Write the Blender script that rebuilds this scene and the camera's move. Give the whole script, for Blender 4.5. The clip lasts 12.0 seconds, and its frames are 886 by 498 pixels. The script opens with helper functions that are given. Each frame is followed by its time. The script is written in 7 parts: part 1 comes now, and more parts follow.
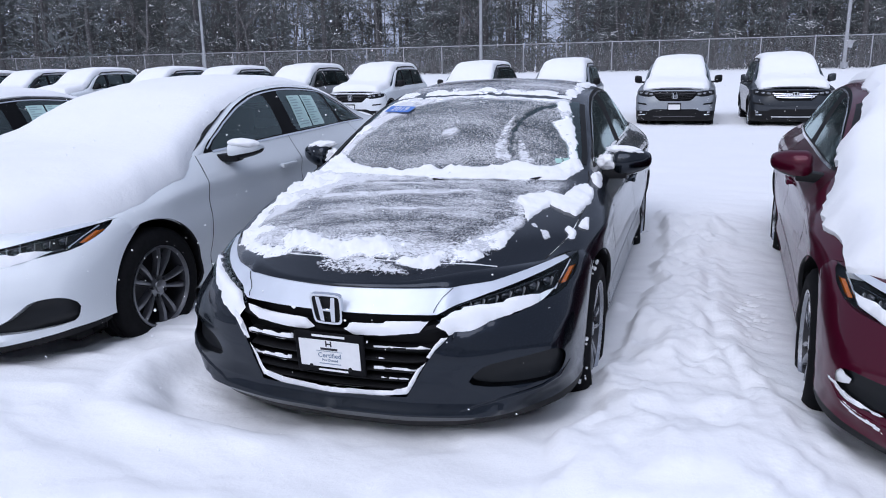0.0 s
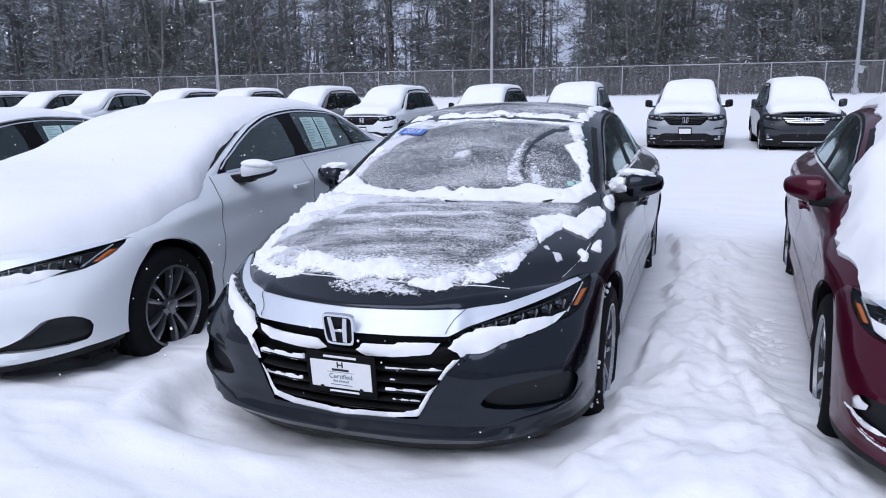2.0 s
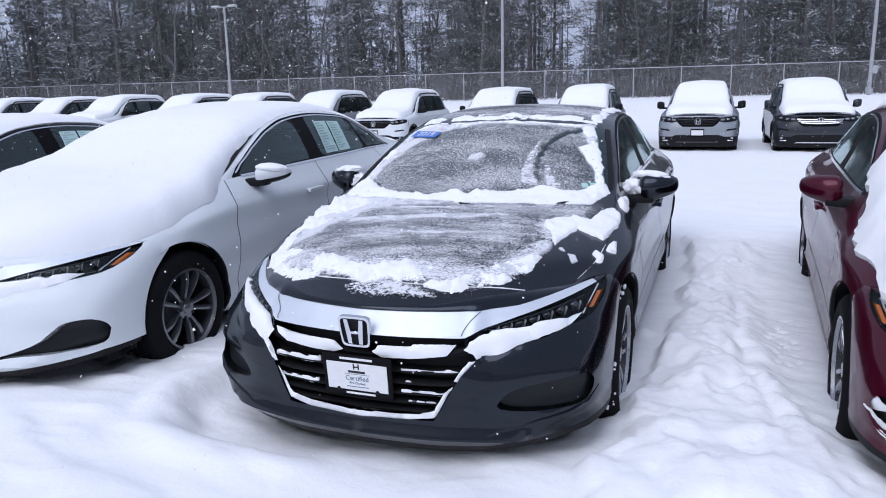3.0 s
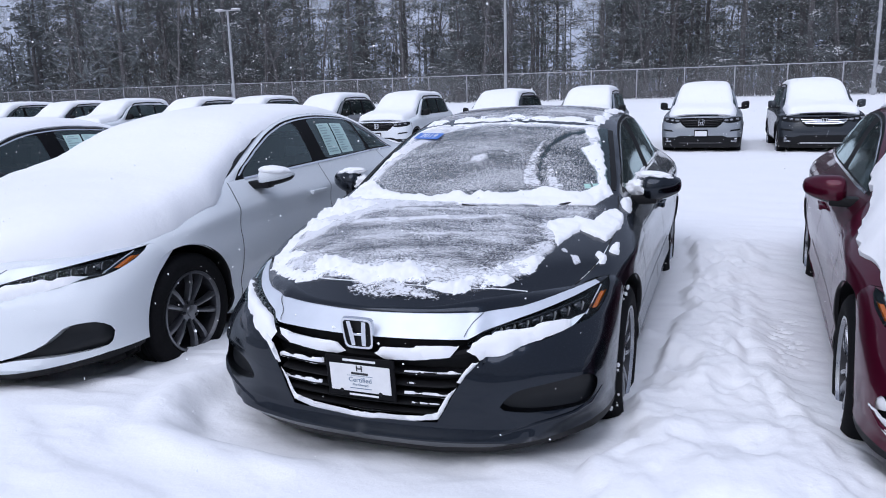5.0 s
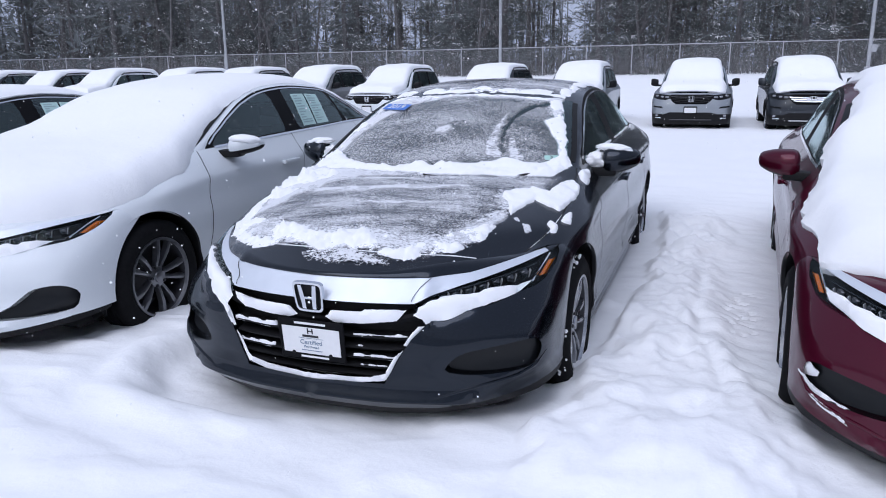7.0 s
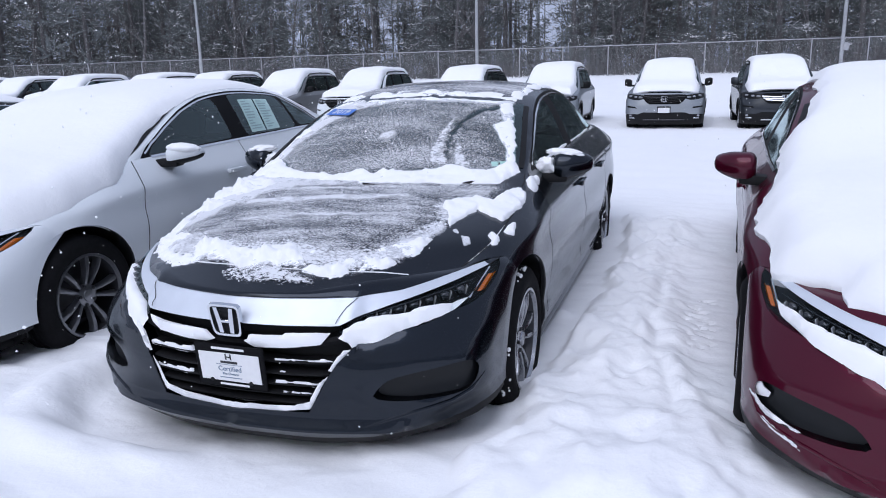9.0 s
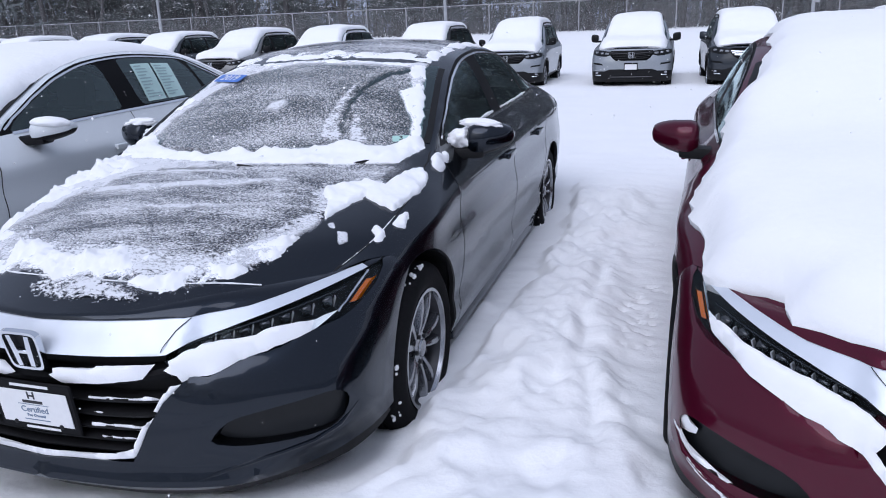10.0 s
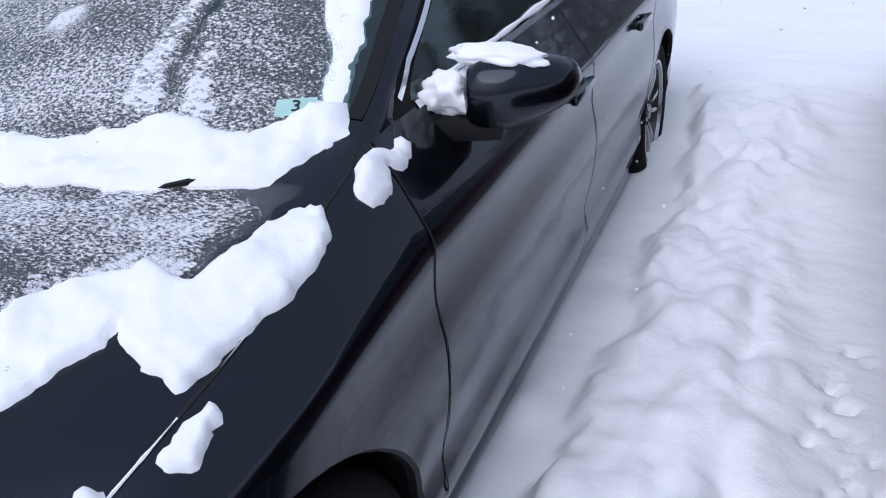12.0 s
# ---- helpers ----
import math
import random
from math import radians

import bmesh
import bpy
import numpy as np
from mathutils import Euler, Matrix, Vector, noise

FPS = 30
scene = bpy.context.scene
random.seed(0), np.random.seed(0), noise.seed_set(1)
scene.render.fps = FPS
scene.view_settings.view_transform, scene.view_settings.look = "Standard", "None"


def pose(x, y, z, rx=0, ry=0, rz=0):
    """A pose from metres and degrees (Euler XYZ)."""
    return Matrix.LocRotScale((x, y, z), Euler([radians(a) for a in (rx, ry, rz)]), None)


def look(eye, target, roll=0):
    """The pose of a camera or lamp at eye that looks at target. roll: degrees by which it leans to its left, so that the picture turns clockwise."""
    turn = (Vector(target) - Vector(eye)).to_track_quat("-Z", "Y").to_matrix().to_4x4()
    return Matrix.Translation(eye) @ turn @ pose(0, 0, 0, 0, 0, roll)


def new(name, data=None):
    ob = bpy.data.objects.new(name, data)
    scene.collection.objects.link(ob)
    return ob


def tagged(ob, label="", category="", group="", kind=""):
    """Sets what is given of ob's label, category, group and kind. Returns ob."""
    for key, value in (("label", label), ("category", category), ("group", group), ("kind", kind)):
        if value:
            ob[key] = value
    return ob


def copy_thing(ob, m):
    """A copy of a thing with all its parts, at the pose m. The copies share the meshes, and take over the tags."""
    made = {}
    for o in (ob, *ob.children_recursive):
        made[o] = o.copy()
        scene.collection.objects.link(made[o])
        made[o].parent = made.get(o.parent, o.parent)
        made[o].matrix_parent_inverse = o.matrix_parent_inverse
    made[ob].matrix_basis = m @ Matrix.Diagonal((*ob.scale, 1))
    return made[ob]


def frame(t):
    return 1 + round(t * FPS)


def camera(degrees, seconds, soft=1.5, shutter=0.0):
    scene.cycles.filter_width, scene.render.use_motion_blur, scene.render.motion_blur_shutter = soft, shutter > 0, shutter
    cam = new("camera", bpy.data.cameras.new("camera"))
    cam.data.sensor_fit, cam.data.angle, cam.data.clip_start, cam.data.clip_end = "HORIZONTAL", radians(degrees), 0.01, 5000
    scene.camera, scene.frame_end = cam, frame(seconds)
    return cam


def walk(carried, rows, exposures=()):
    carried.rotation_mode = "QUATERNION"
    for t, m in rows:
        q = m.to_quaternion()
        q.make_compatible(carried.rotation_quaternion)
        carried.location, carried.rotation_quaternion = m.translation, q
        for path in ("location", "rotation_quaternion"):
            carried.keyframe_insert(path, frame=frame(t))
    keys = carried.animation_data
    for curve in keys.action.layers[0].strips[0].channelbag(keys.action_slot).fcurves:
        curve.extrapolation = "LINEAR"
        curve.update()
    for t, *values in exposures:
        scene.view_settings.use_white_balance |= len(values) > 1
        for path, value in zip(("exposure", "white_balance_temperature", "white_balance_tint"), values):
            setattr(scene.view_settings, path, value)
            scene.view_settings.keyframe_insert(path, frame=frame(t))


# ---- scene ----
cam = camera(62.0, 12.0, 1.0)
PATH = [
    (0, (1.27, -2.328, 1.515), (0.637, -0.492, 1.037), -1.0),
    (0.5, (1.275, -2.331, 1.514), (0.636, -0.491, 1.06), -0.8),
    (1, (1.266, -2.33, 1.51), (0.623, -0.487, 1.076), -0.6),
    (1.5, (1.258, -2.327, 1.508), (0.608, -0.484, 1.084), -0.6),
    (2, (1.26, -2.334, 1.513), (0.599, -0.493, 1.094), -0.7),
    (2.5, (1.257, -2.342, 1.511), (0.581, -0.506, 1.096), -1.0),
    (3, (1.247, -2.345, 1.51), (0.557, -0.513, 1.1), -1.1),
    (5, (1.252, -2.344, 1.507), (0.552, -0.515, 1.103), -1.4),
    (5.5, (1.26, -2.347, 1.508), (0.569, -0.518, 1.091), -1.3),
    (6, (1.259, -2.388, 1.497), (0.576, -0.56, 1.058), -0.9),
    (6.5, (1.297, -2.422, 1.491), (0.618, -0.599, 1.029), -0.6),
    (7, (1.444, -2.355, 1.488), (0.761, -0.535, 1.018), -0.7),
    (8.8, (1.552, -2.175, 1.486), (0.905, -0.342, 1.027), -1.2),
    (9, (1.56, -2.096, 1.487), (0.921, -0.259, 1.022), -1.3),
    (9.5, (1.585, -1.808, 1.490), (1.0, 0.034, 0.980), -1.4),
    (10, (1.722, -1.472, 1.477), (1.147, 0.357, 0.906), -2.0),
    (10.5, (1.670, -1.085, 1.455), (1.058, 0.711, 0.817), -3.1),
    (11, (1.578, -0.666, 1.488), (0.911, 1.079, 0.774), -4.2),
    (11.5, (1.545, -0.146, 1.413), (0.793, 1.535, 0.631), -6.2),
    (12, (1.393, 0.453, 1.389), (0.61, 2.047, 0.471), -5.5),
]
EXPOSURES = [(0, -0.06), (2.5, -0.03), (5.5, -0.03), (7, -0.06), (10, -0.05), (11, -0.03), (11.5, 0.02), (12, 0.04)]
SKY = 0.083
walk(cam, [(t, look(eye, target, roll)) for t, eye, target, roll in PATH], EXPOSURES)


# ---------------------------------------------------------------- daylight
world = bpy.data.worlds.new("overcast_sky")
scene.world = world
world.use_nodes = True
wn, wl = world.node_tree.nodes, world.node_tree.links
sky = wn.new("ShaderNodeTexSky")
sky.sky_type, sky.sun_disc = "NISHITA", False
sky.sun_elevation, sky.sun_rotation = radians(38), radians(200)
sky.air_density, sky.dust_density, sky.ozone_density = 1.0, 6.0, 1.0
pale = wn.new("ShaderNodeHueSaturation")
pale.inputs["Saturation"].default_value = 0.22
wl.new(sky.outputs[0], pale.inputs["Color"])
# a flat cloud sheet evens out the sky
cloud = wn.new("ShaderNodeMix")
cloud.data_type = "RGBA"
cloud.inputs[0].default_value = 0.75
cloud.inputs[7].default_value = (6.15, 7.2, 10.2, 1)
wl.new(pale.outputs[0], cloud.inputs[6])
wl.new(cloud.outputs[2], wn["Background"].inputs[0])
wn["Background"].inputs[1].default_value = SKY

sun = new("sun", bpy.data.lights.new("sun", "SUN"))
sun.data.energy, sun.data.angle, sun.data.color = 1.5, radians(50), (0.81, 0.84, 1.0)
sun.matrix_world = look((0, 0, 22), (1.5, 13, 0))


# ---------------------------------------------------------------- materials
def nodes_of(name):
    m = bpy.data.materials.new(name)
    m.use_nodes = True
    n, l = m.node_tree.nodes, m.node_tree.links
    return m, n, l, n["Principled BSDF"]


def noise_tex(n, l, scale, detail=4.0, rough=0.55, coord="Object", stretch=(1, 1, 1)):
    tc = n.new("ShaderNodeTexCoord")
    mp = n.new("ShaderNodeMapping")
    mp.inputs["Scale"].default_value = stretch
    t = n.new("ShaderNodeTexNoise")
    t.inputs["Scale"].default_value = scale
    t.inputs["Detail"].default_value = detail
    t.inputs["Roughness"].default_value = rough
    l.new(tc.outputs[coord], mp.inputs[0])
    l.new(mp.outputs[0], t.inputs["Vector"])
    return t.outputs["Fac"]


def ramp(n, l, fac, stops):
    r = n.new("ShaderNodeValToRGB")
    while len(r.color_ramp.elements) < len(stops):
        r.color_ramp.elements.new(0.5)
    for e, (p, c) in zip(r.color_ramp.elements, stops):
        e.position = p
        e.color = (*c, 1) if len(c) == 3 else c
    l.new(fac, r.inputs[0])
    return r.outputs[0]


def bump(n, l, height, strength, distance, bsdf, under=None):
    b = n.new("ShaderNodeBump")
    b.inputs["Strength"].default_value = strength
    b.inputs["Distance"].default_value = distance
    l.new(height, b.inputs["Height"])
    if under is not None:
        l.new(under, b.inputs["Normal"])
    l.new(b.outputs[0], bsdf.inputs["Normal"])
    return b.outputs[0]


def math_node(n, l, op, a, b=None, clamp=False):
    m = n.new("ShaderNodeMath")
    m.operation, m.use_clamp = op, clamp
    for i, v in enumerate((a, b)):
        if v is None:
            continue
        if isinstance(v, (int, float)):
            m.inputs[i].default_value = v
        else:
            l.new(v, m.inputs[i])
    return m.outputs[0]


def plain(name, colour, rough=0.5, metal=0.0, coat=0.0, vary=0.12, scale=40.0, relief=0.0, spec=0.5):
    """A surface with slight variation of tone and gloss at two scales."""
    m, n, l, b = nodes_of(name)
    f = noise_tex(n, l, scale)
    g = noise_tex(n, l, scale * 0.12)
    mix = math_node(n, l, "ADD", math_node(n, l, "MULTIPLY", f, 0.5), math_node(n, l, "MULTIPLY", g, 0.5))
    lo = tuple(c * (1 - vary) for c in colour)
    hi = tuple(min(1, c * (1 + vary)) for c in colour)
    l.new(ramp(n, l, mix, ((0.3, lo), (0.7, hi))), b.inputs["Base Color"])
    b.inputs["Metallic"].default_value = metal
    b.inputs["Specular IOR Level"].default_value = spec
    l.new(math_node(n, l, "ADD", math_node(n, l, "MULTIPLY", g, 0.12), rough - 0.06, True), b.inputs["Roughness"])
    b.inputs["Coat Weight"].default_value = coat
    b.inputs["Coat Roughness"].default_value = 0.06
    if relief:
        bump(n, l, f, 0.6, relief, b)
    return m


def car_paint(name, colour, metal, rough=0.38, dusting=0.0):
    """Metallic paint under clear coat, with a winter film of salt and dried spray."""
    m, n, l, b = nodes_of(name)
    flake = noise_tex(n, l, 900, 2)
    film = noise_tex(n, l, 3.2, 8, 0.7)
    base = ramp(n, l, flake, ((0.3, tuple(c * 0.86 for c in colour)), (0.7, tuple(min(1, c * 1.14) for c in colour))))
    mix = n.new("ShaderNodeMix")
    mix.data_type = "RGBA"
    l.new(math_node(n, l, "MULTIPLY", film, 0.012 + dusting), mix.inputs[0])
    l.new(base, mix.inputs[6])
    mix.inputs[7].default_value = (0.5, 0.5, 0.5, 1)
    l.new(mix.outputs[2], b.inputs["Base Color"])
    b.inputs["Metallic"].default_value = metal
    b.inputs["Roughness"].default_value = rough
    b.inputs["Specular IOR Level"].default_value = 0.0
    b.inputs["Coat Weight"].default_value = 0.62
    b.inputs["Coat IOR"].default_value = 1.5
    b.inputs["Coat Tint"].default_value = (0.88, 0.94, 1.0, 1)
    l.new(math_node(n, l, "MULTIPLY", film, 0.07), b.inputs["Coat Roughness"])
    return m


def snow_material(name, fine=0.006):
    m, n, l, b = nodes_of(name)
    big = noise_tex(n, l, 1.3, 5)
    grain = noise_tex(n, l, 260, 3)
    mid = noise_tex(n, l, 22, 5, 0.6)
    l.new(ramp(n, l, big, ((0.3, (0.93, 0.935, 0.945)), (0.7, (0.955, 0.958, 0.965)))), b.inputs["Base Color"])
    b.inputs["Roughness"].default_value = 0.75
    b.inputs["Specular IOR Level"].default_value = 0.2
    one = bump(n, l, mid, 0.32, fine * 2.5, b)
    bump(n, l, grain, 0.25, fine * 0.35, b, one)
    return m


def dusting_material(name, cover, scale, stretch, drift_scale, drift_share=0.55, soft=0.05, thin=0.0):
    """Wind-packed snow grains: the surface below shows in the gaps between them."""
    m, n, l, b = nodes_of(name)
    grains = noise_tex(n, l, scale, 3, 0.7, "Object", stretch)
    drift = noise_tex(n, l, drift_scale, 5, 0.6, "Object", (0.6, 1.5, 1.0))
    level = math_node(n, l, "ADD", math_node(n, l, "MULTIPLY", grains, 1 - drift_share * 0.5), math_node(n, l, "MULTIPLY", drift, drift_share * 0.5))
    fade = n.new("ShaderNodeAttribute")
    fade.attribute_name = "fade"
    level = math_node(n, l, "SUBTRACT", level, math_node(n, l, "MULTIPLY", math_node(n, l, "SUBTRACT", 1.0, fade.outputs["Fac"]), 0.16))
    grain = ramp(n, l, level, ((1 - cover - soft * 0.6, (thin, thin, thin)), (1 - cover + soft, (0.9, 0.9, 0.9))))
    l.new(math_node(n, l, "MULTIPLY", grain, math_node(n, l, "MULTIPLY", fade.outputs["Fac"], 2.5, True)), b.inputs["Alpha"])
    b.inputs["Base Color"].default_value = (0.84, 0.85, 0.88, 1)
    b.inputs["Roughness"].default_value = 0.8
    b.inputs["Specular IOR Level"].default_value = 0.2
    bump(n, l, level, 0.6, 0.006, b)
    return m


def pane_material(name, tint, ior=1.5):
    """Thin tinted glass: what lies behind shows darker, with a mirror gloss."""
    m, n, l, b = nodes_of(name)
    n.remove(b)
    clear, gloss, mix, fres = n.new("ShaderNodeBsdfTransparent"), n.new("ShaderNodeBsdfGlossy"), n.new("ShaderNodeMixShader"), n.new("ShaderNodeFresnel")
    clear.inputs[0].default_value = (*tint, 1)
    gloss.inputs["Color"].default_value = (0.76, 0.92, 0.93, 1)
    fres.inputs["IOR"].default_value = ior
    smear = noise_tex(n, l, 5, 6)
    l.new(math_node(n, l, "MULTIPLY", smear, 0.12), gloss.inputs["Roughness"])
    l.new(fres.outputs[0], mix.inputs[0])
    l.new(clear.outputs[0], mix.inputs[1])
    l.new(gloss.outputs[0], mix.inputs[2])
    l.new(mix.outputs[0], n["Material Output"].inputs[0])
    return m


GREY_PAINT = car_paint("modern_steel_paint", (0.011, 0.0155, 0.023), 0.9, 0.26, 0.0)
WHITE_PAINT = car_paint("pearl_white_paint", (0.80, 0.80, 0.79), 0.0, 0.3)
RED_PAINT = car_paint("deep_red_paint", (0.078, 0.002, 0.015), 0.4, 0.28, 0.0)
BLACK_PAINT = car_paint("black_paint", (0.018, 0.018, 0.021), 0.2, 0.3)
SILVER_PAINT = car_paint("silver_paint", (0.36, 0.37, 0.38), 0.6, 0.36)
DARKGREY_PAINT = car_paint("dark_grey_paint", (0.045, 0.049, 0.055), 0.5, 0.36)
BRONZE_PAINT = car_paint("grey_brown_paint", (0.20, 0.195, 0.19), 0.5, 0.36)
SNOW = snow_material("fresh_snow")
SNOW_FINE = snow_material("packed_snow", 0.004)
DUST_PAINT = dusting_material("snow_dusting", 0.497, 118, (1.0, 1.8, 1.4), 6, 0.75, 0.07, 0.08)
DUST_GLASS = dusting_material("snow_grains_on_glass", 0.480, 128, (1.0, 1.35, 1.2), 4, 0.55, 0.08, 0.08)
DUST_ROOF = dusting_material("roof_dusting", 0.50, 60, (1.0, 1.0, 1.0), 2.2, 1.3, 0.14)
DUST_HEAVY = dusting_material("snow_crumbs", 0.535, 62, (1.0, 1.4, 1.2), 9, 0.8)
DUST_PACKED = dusting_material("snow_smear", 0.73, 110, (1.0, 1.4, 1.2), 12, 0.6, 0.16)
PLASTIC = plain("black_plastic", (0.009, 0.009, 0.010), 0.5, 0, 0, 0.2, 120, 0.0006, 0.2)
GLOSS_BLACK = plain("gloss_black_trim", (0.006, 0.006, 0.007), 0.5, 0, 0.0, 0.2, 40, 0, 0.08)
RUBBER = plain("tyre_rubber", (0.009, 0.009, 0.010), 0.8, 0, 0, 0.3, 60, 0.001, 0.1)
ALLOY = plain("alloy_wheel", (0.34, 0.35, 0.37), 0.24, 0.9, 0.2, 0.15, 30)
GUNMETAL = plain("gunmetal_alloy", (0.2, 0.205, 0.22), 0.3, 0.8, 0.2, 0.2, 30)
DARK_ALLOY = plain("dark_alloy_pocket", (0.045, 0.045, 0.05), 0.45, 0.6, 0.1, 0.2, 30)
CHROME = plain("bright_chrome", (0.72, 0.74, 0.77), 0.13, 1.0, 0, 0.06, 14)
DULL_CHROME = plain("frosted_chrome", (0.70, 0.74, 0.80), 0.42, 0.35, 0, 0.08, 9)
FOG_PANEL = plain("glossy_fog_panel", (0.006, 0.007, 0.0085), 0.34, 0, 0, 0.2, 30, 0, 0.3)
CABIN = plain("dark_cabin_cloth", (0.025, 0.025, 0.028), 0.9, 0, 0, 0.3, 80, 0.001)
TINT_GLASS = pane_material("tinted_side_glass", (0.36, 0.46, 0.46), 1.78)
LENS_PANE = pane_material("lamp_lens", (0.90, 0.92, 0.93), 1.22)
AMBER = plain("amber_reflector", (0.58, 0.13, 0.004), 0.22, 0, 0.8, 0.2, 60)
LAMP_DARK = plain("lamp_housing", (0.006, 0.0065, 0.0075), 0.35, 0.2, 0.0, 0.3, 60, 0, 0.25)
LAMP_CELL = plain("lamp_reflector", (0.055, 0.06, 0.068), 0.22, 0.8, 0.2, 0.4, 50)
LAMP_FIN = plain("lamp_fin_metal", (0.30, 0.31, 0.33), 0.3, 0.7, 0, 0.3, 50)
SEAM = plain("panel_gap", (0.004, 0.004, 0.005), 0.8, 0, 0, 0.2)
PLATE_WHITE = plain("white_plate_card", (0.78, 0.78, 0.78), 0.4, 0, 0, 0.04)
PLATE_INK = plain("black_print", (0.015, 0.015, 0.018), 0.5)
BLUE_INK = plain("blue_sticker", (0.07, 0.20, 0.60), 0.45)
WHITE_INK = plain("white_print", (0.8, 0.8, 0.8), 0.5)
BLUEGREY_INK = plain("slate_print", (0.16, 0.22, 0.30), 0.5)
GREEN_STICKER = plain("pale_green_sticker", (0.42, 0.66, 0.60), 0.5)
PAPER = plain("window_sheet_paper", (0.56, 0.76, 0.72), 0.6, 0, 0, 0.08, 20)
PAPER_INK = plain("window_sheet_print", (0.36, 0.50, 0.50), 0.6)
GALVANISED = plain("galvanised_steel", (0.42, 0.43, 0.45), 0.5, 0.4, 0, 0.2, 20)
PINE_BARK = plain("pine_bark", (0.085, 0.082, 0.083), 0.9, 0, 0, 0.4, 8, 0.01)
BARE_BARK = plain("grey_bark", (0.11, 0.105, 0.107), 0.9, 0, 0, 0.35, 8, 0.01)
NEEDLES = plain("pine_needles", (0.10, 0.112, 0.115), 0.8, 0, 0, 0.45, 1.2)
BRUSH = plain("bare_brushwood", (0.10, 0.096, 0.098), 0.9, 0, 0, 0.4, 0.6)


# ---------------------------------------------------------------- modelling tools
from mathutils.geometry import delaunay_2d_cdt


def spline(pts):
    """A smooth curve through (t, value) pairs, with no overshoot; takes numbers or arrays."""
    t = np.array([p[0] for p in pts], float)
    v = np.array([p[1] for p in pts], float)
    h = np.diff(t)
    d = np.diff(v) / h
    m = np.zeros(len(t))
    m[0], m[-1] = d[0], d[-1]
    for i in range(1, len(t) - 1):
        if d[i - 1] * d[i] > 0:
            w1, w2 = 2 * h[i] + h[i - 1], h[i] + 2 * h[i - 1]
            m[i] = (w1 + w2) / (w1 / d[i - 1] + w2 / d[i])

    def f(x):
        x = np.clip(x, t[0], t[-1])
        i = np.clip(np.searchsorted(t, x) - 1, 0, len(h) - 1)
        u = (x - t[i]) / h[i]
        return v[i] * (1 + 2 * u) * (1 - u) ** 2 + m[i] * h[i] * u * (1 - u) ** 2 + v[i + 1] * u * u * (3 - 2 * u) + m[i + 1] * h[i] * u * u * (u - 1)
    return f


def dense(poly, step, closed=True):
    out = []
    n = len(poly)
    for i in range(n if closed else n - 1):
        a, b = poly[i], poly[(i + 1) % n]
        k = max(1, int(math.hypot(b[0] - a[0], b[1] - a[1]) / step))
        out += [(a[0] + (b[0] - a[0]) * j / k, a[1] + (b[1] - a[1]) * j / k) for j in range(k)]
    if not closed:
        out.append(tuple(poly[-1]))
    return out


def smooth_poly(poly, rounds=2):
    """Rounds the corners of a closed outline."""
    for _ in range(rounds):
        poly = [q for i in range(len(poly)) for a, b in ((poly[i], poly[(i + 1) % len(poly)]),)
                for q in ((a[0] * 0.75 + b[0] * 0.25, a[1] * 0.75 + b[1] * 0.25), (a[0] * 0.25 + b[0] * 0.75, a[1] * 0.25 + b[1] * 0.75))]
    return poly


def corner_poly(poly, radius=0.04):
    """Rounds the corners of an outline in (metres, rows) and leaves its sides straight."""
    out = []
    for i, p in enumerate(poly):
        cut = []
        for q in (poly[i - 1], poly[(i + 1) % len(poly)]):
            f = min(radius / math.hypot(q[0] - p[0], (q[1] - p[1]) * 0.2), 0.4)
            cut.append((p[0] + (q[0] - p[0]) * f, p[1] + (q[1] - p[1]) * f))
        out += [cut[0], tuple(0.25 * cut[0][j] + 0.5 * p[j] + 0.25 * cut[1][j] for j in (0, 1)), cut[1]]
    return out


def inside(points, poly):
    """Which of the points lie in the outline."""
    pts = np.asarray(points, float).reshape(-1, 2)
    x, y = pts[:, 0], pts[:, 1]
    c = np.zeros(len(pts), bool)
    j = len(poly) - 1
    for i in range(len(poly)):
        xi, yi = poly[i]
        xj, yj = poly[j]
        if yi != yj:
            c ^= ((yi > y) != (yj > y)) & (x < (xj - xi) * (y - yi) / (yj - yi) + xi)
        j = i
    return c


def edge_distance(points, poly):
    pts = np.asarray(points, float).reshape(-1, 2)
    out = np.full(len(pts), 1e9)
    for i in range(len(poly)):
        a, b = np.array(poly[i - 1], float), np.array(poly[i], float)
        ab = b - a
        k = np.clip(((pts - a) @ ab) / max(ab @ ab, 1e-12), 0, 1)
        out = np.minimum(out, np.hypot(*(pts - a - k[:, None] * ab).T))
    return out


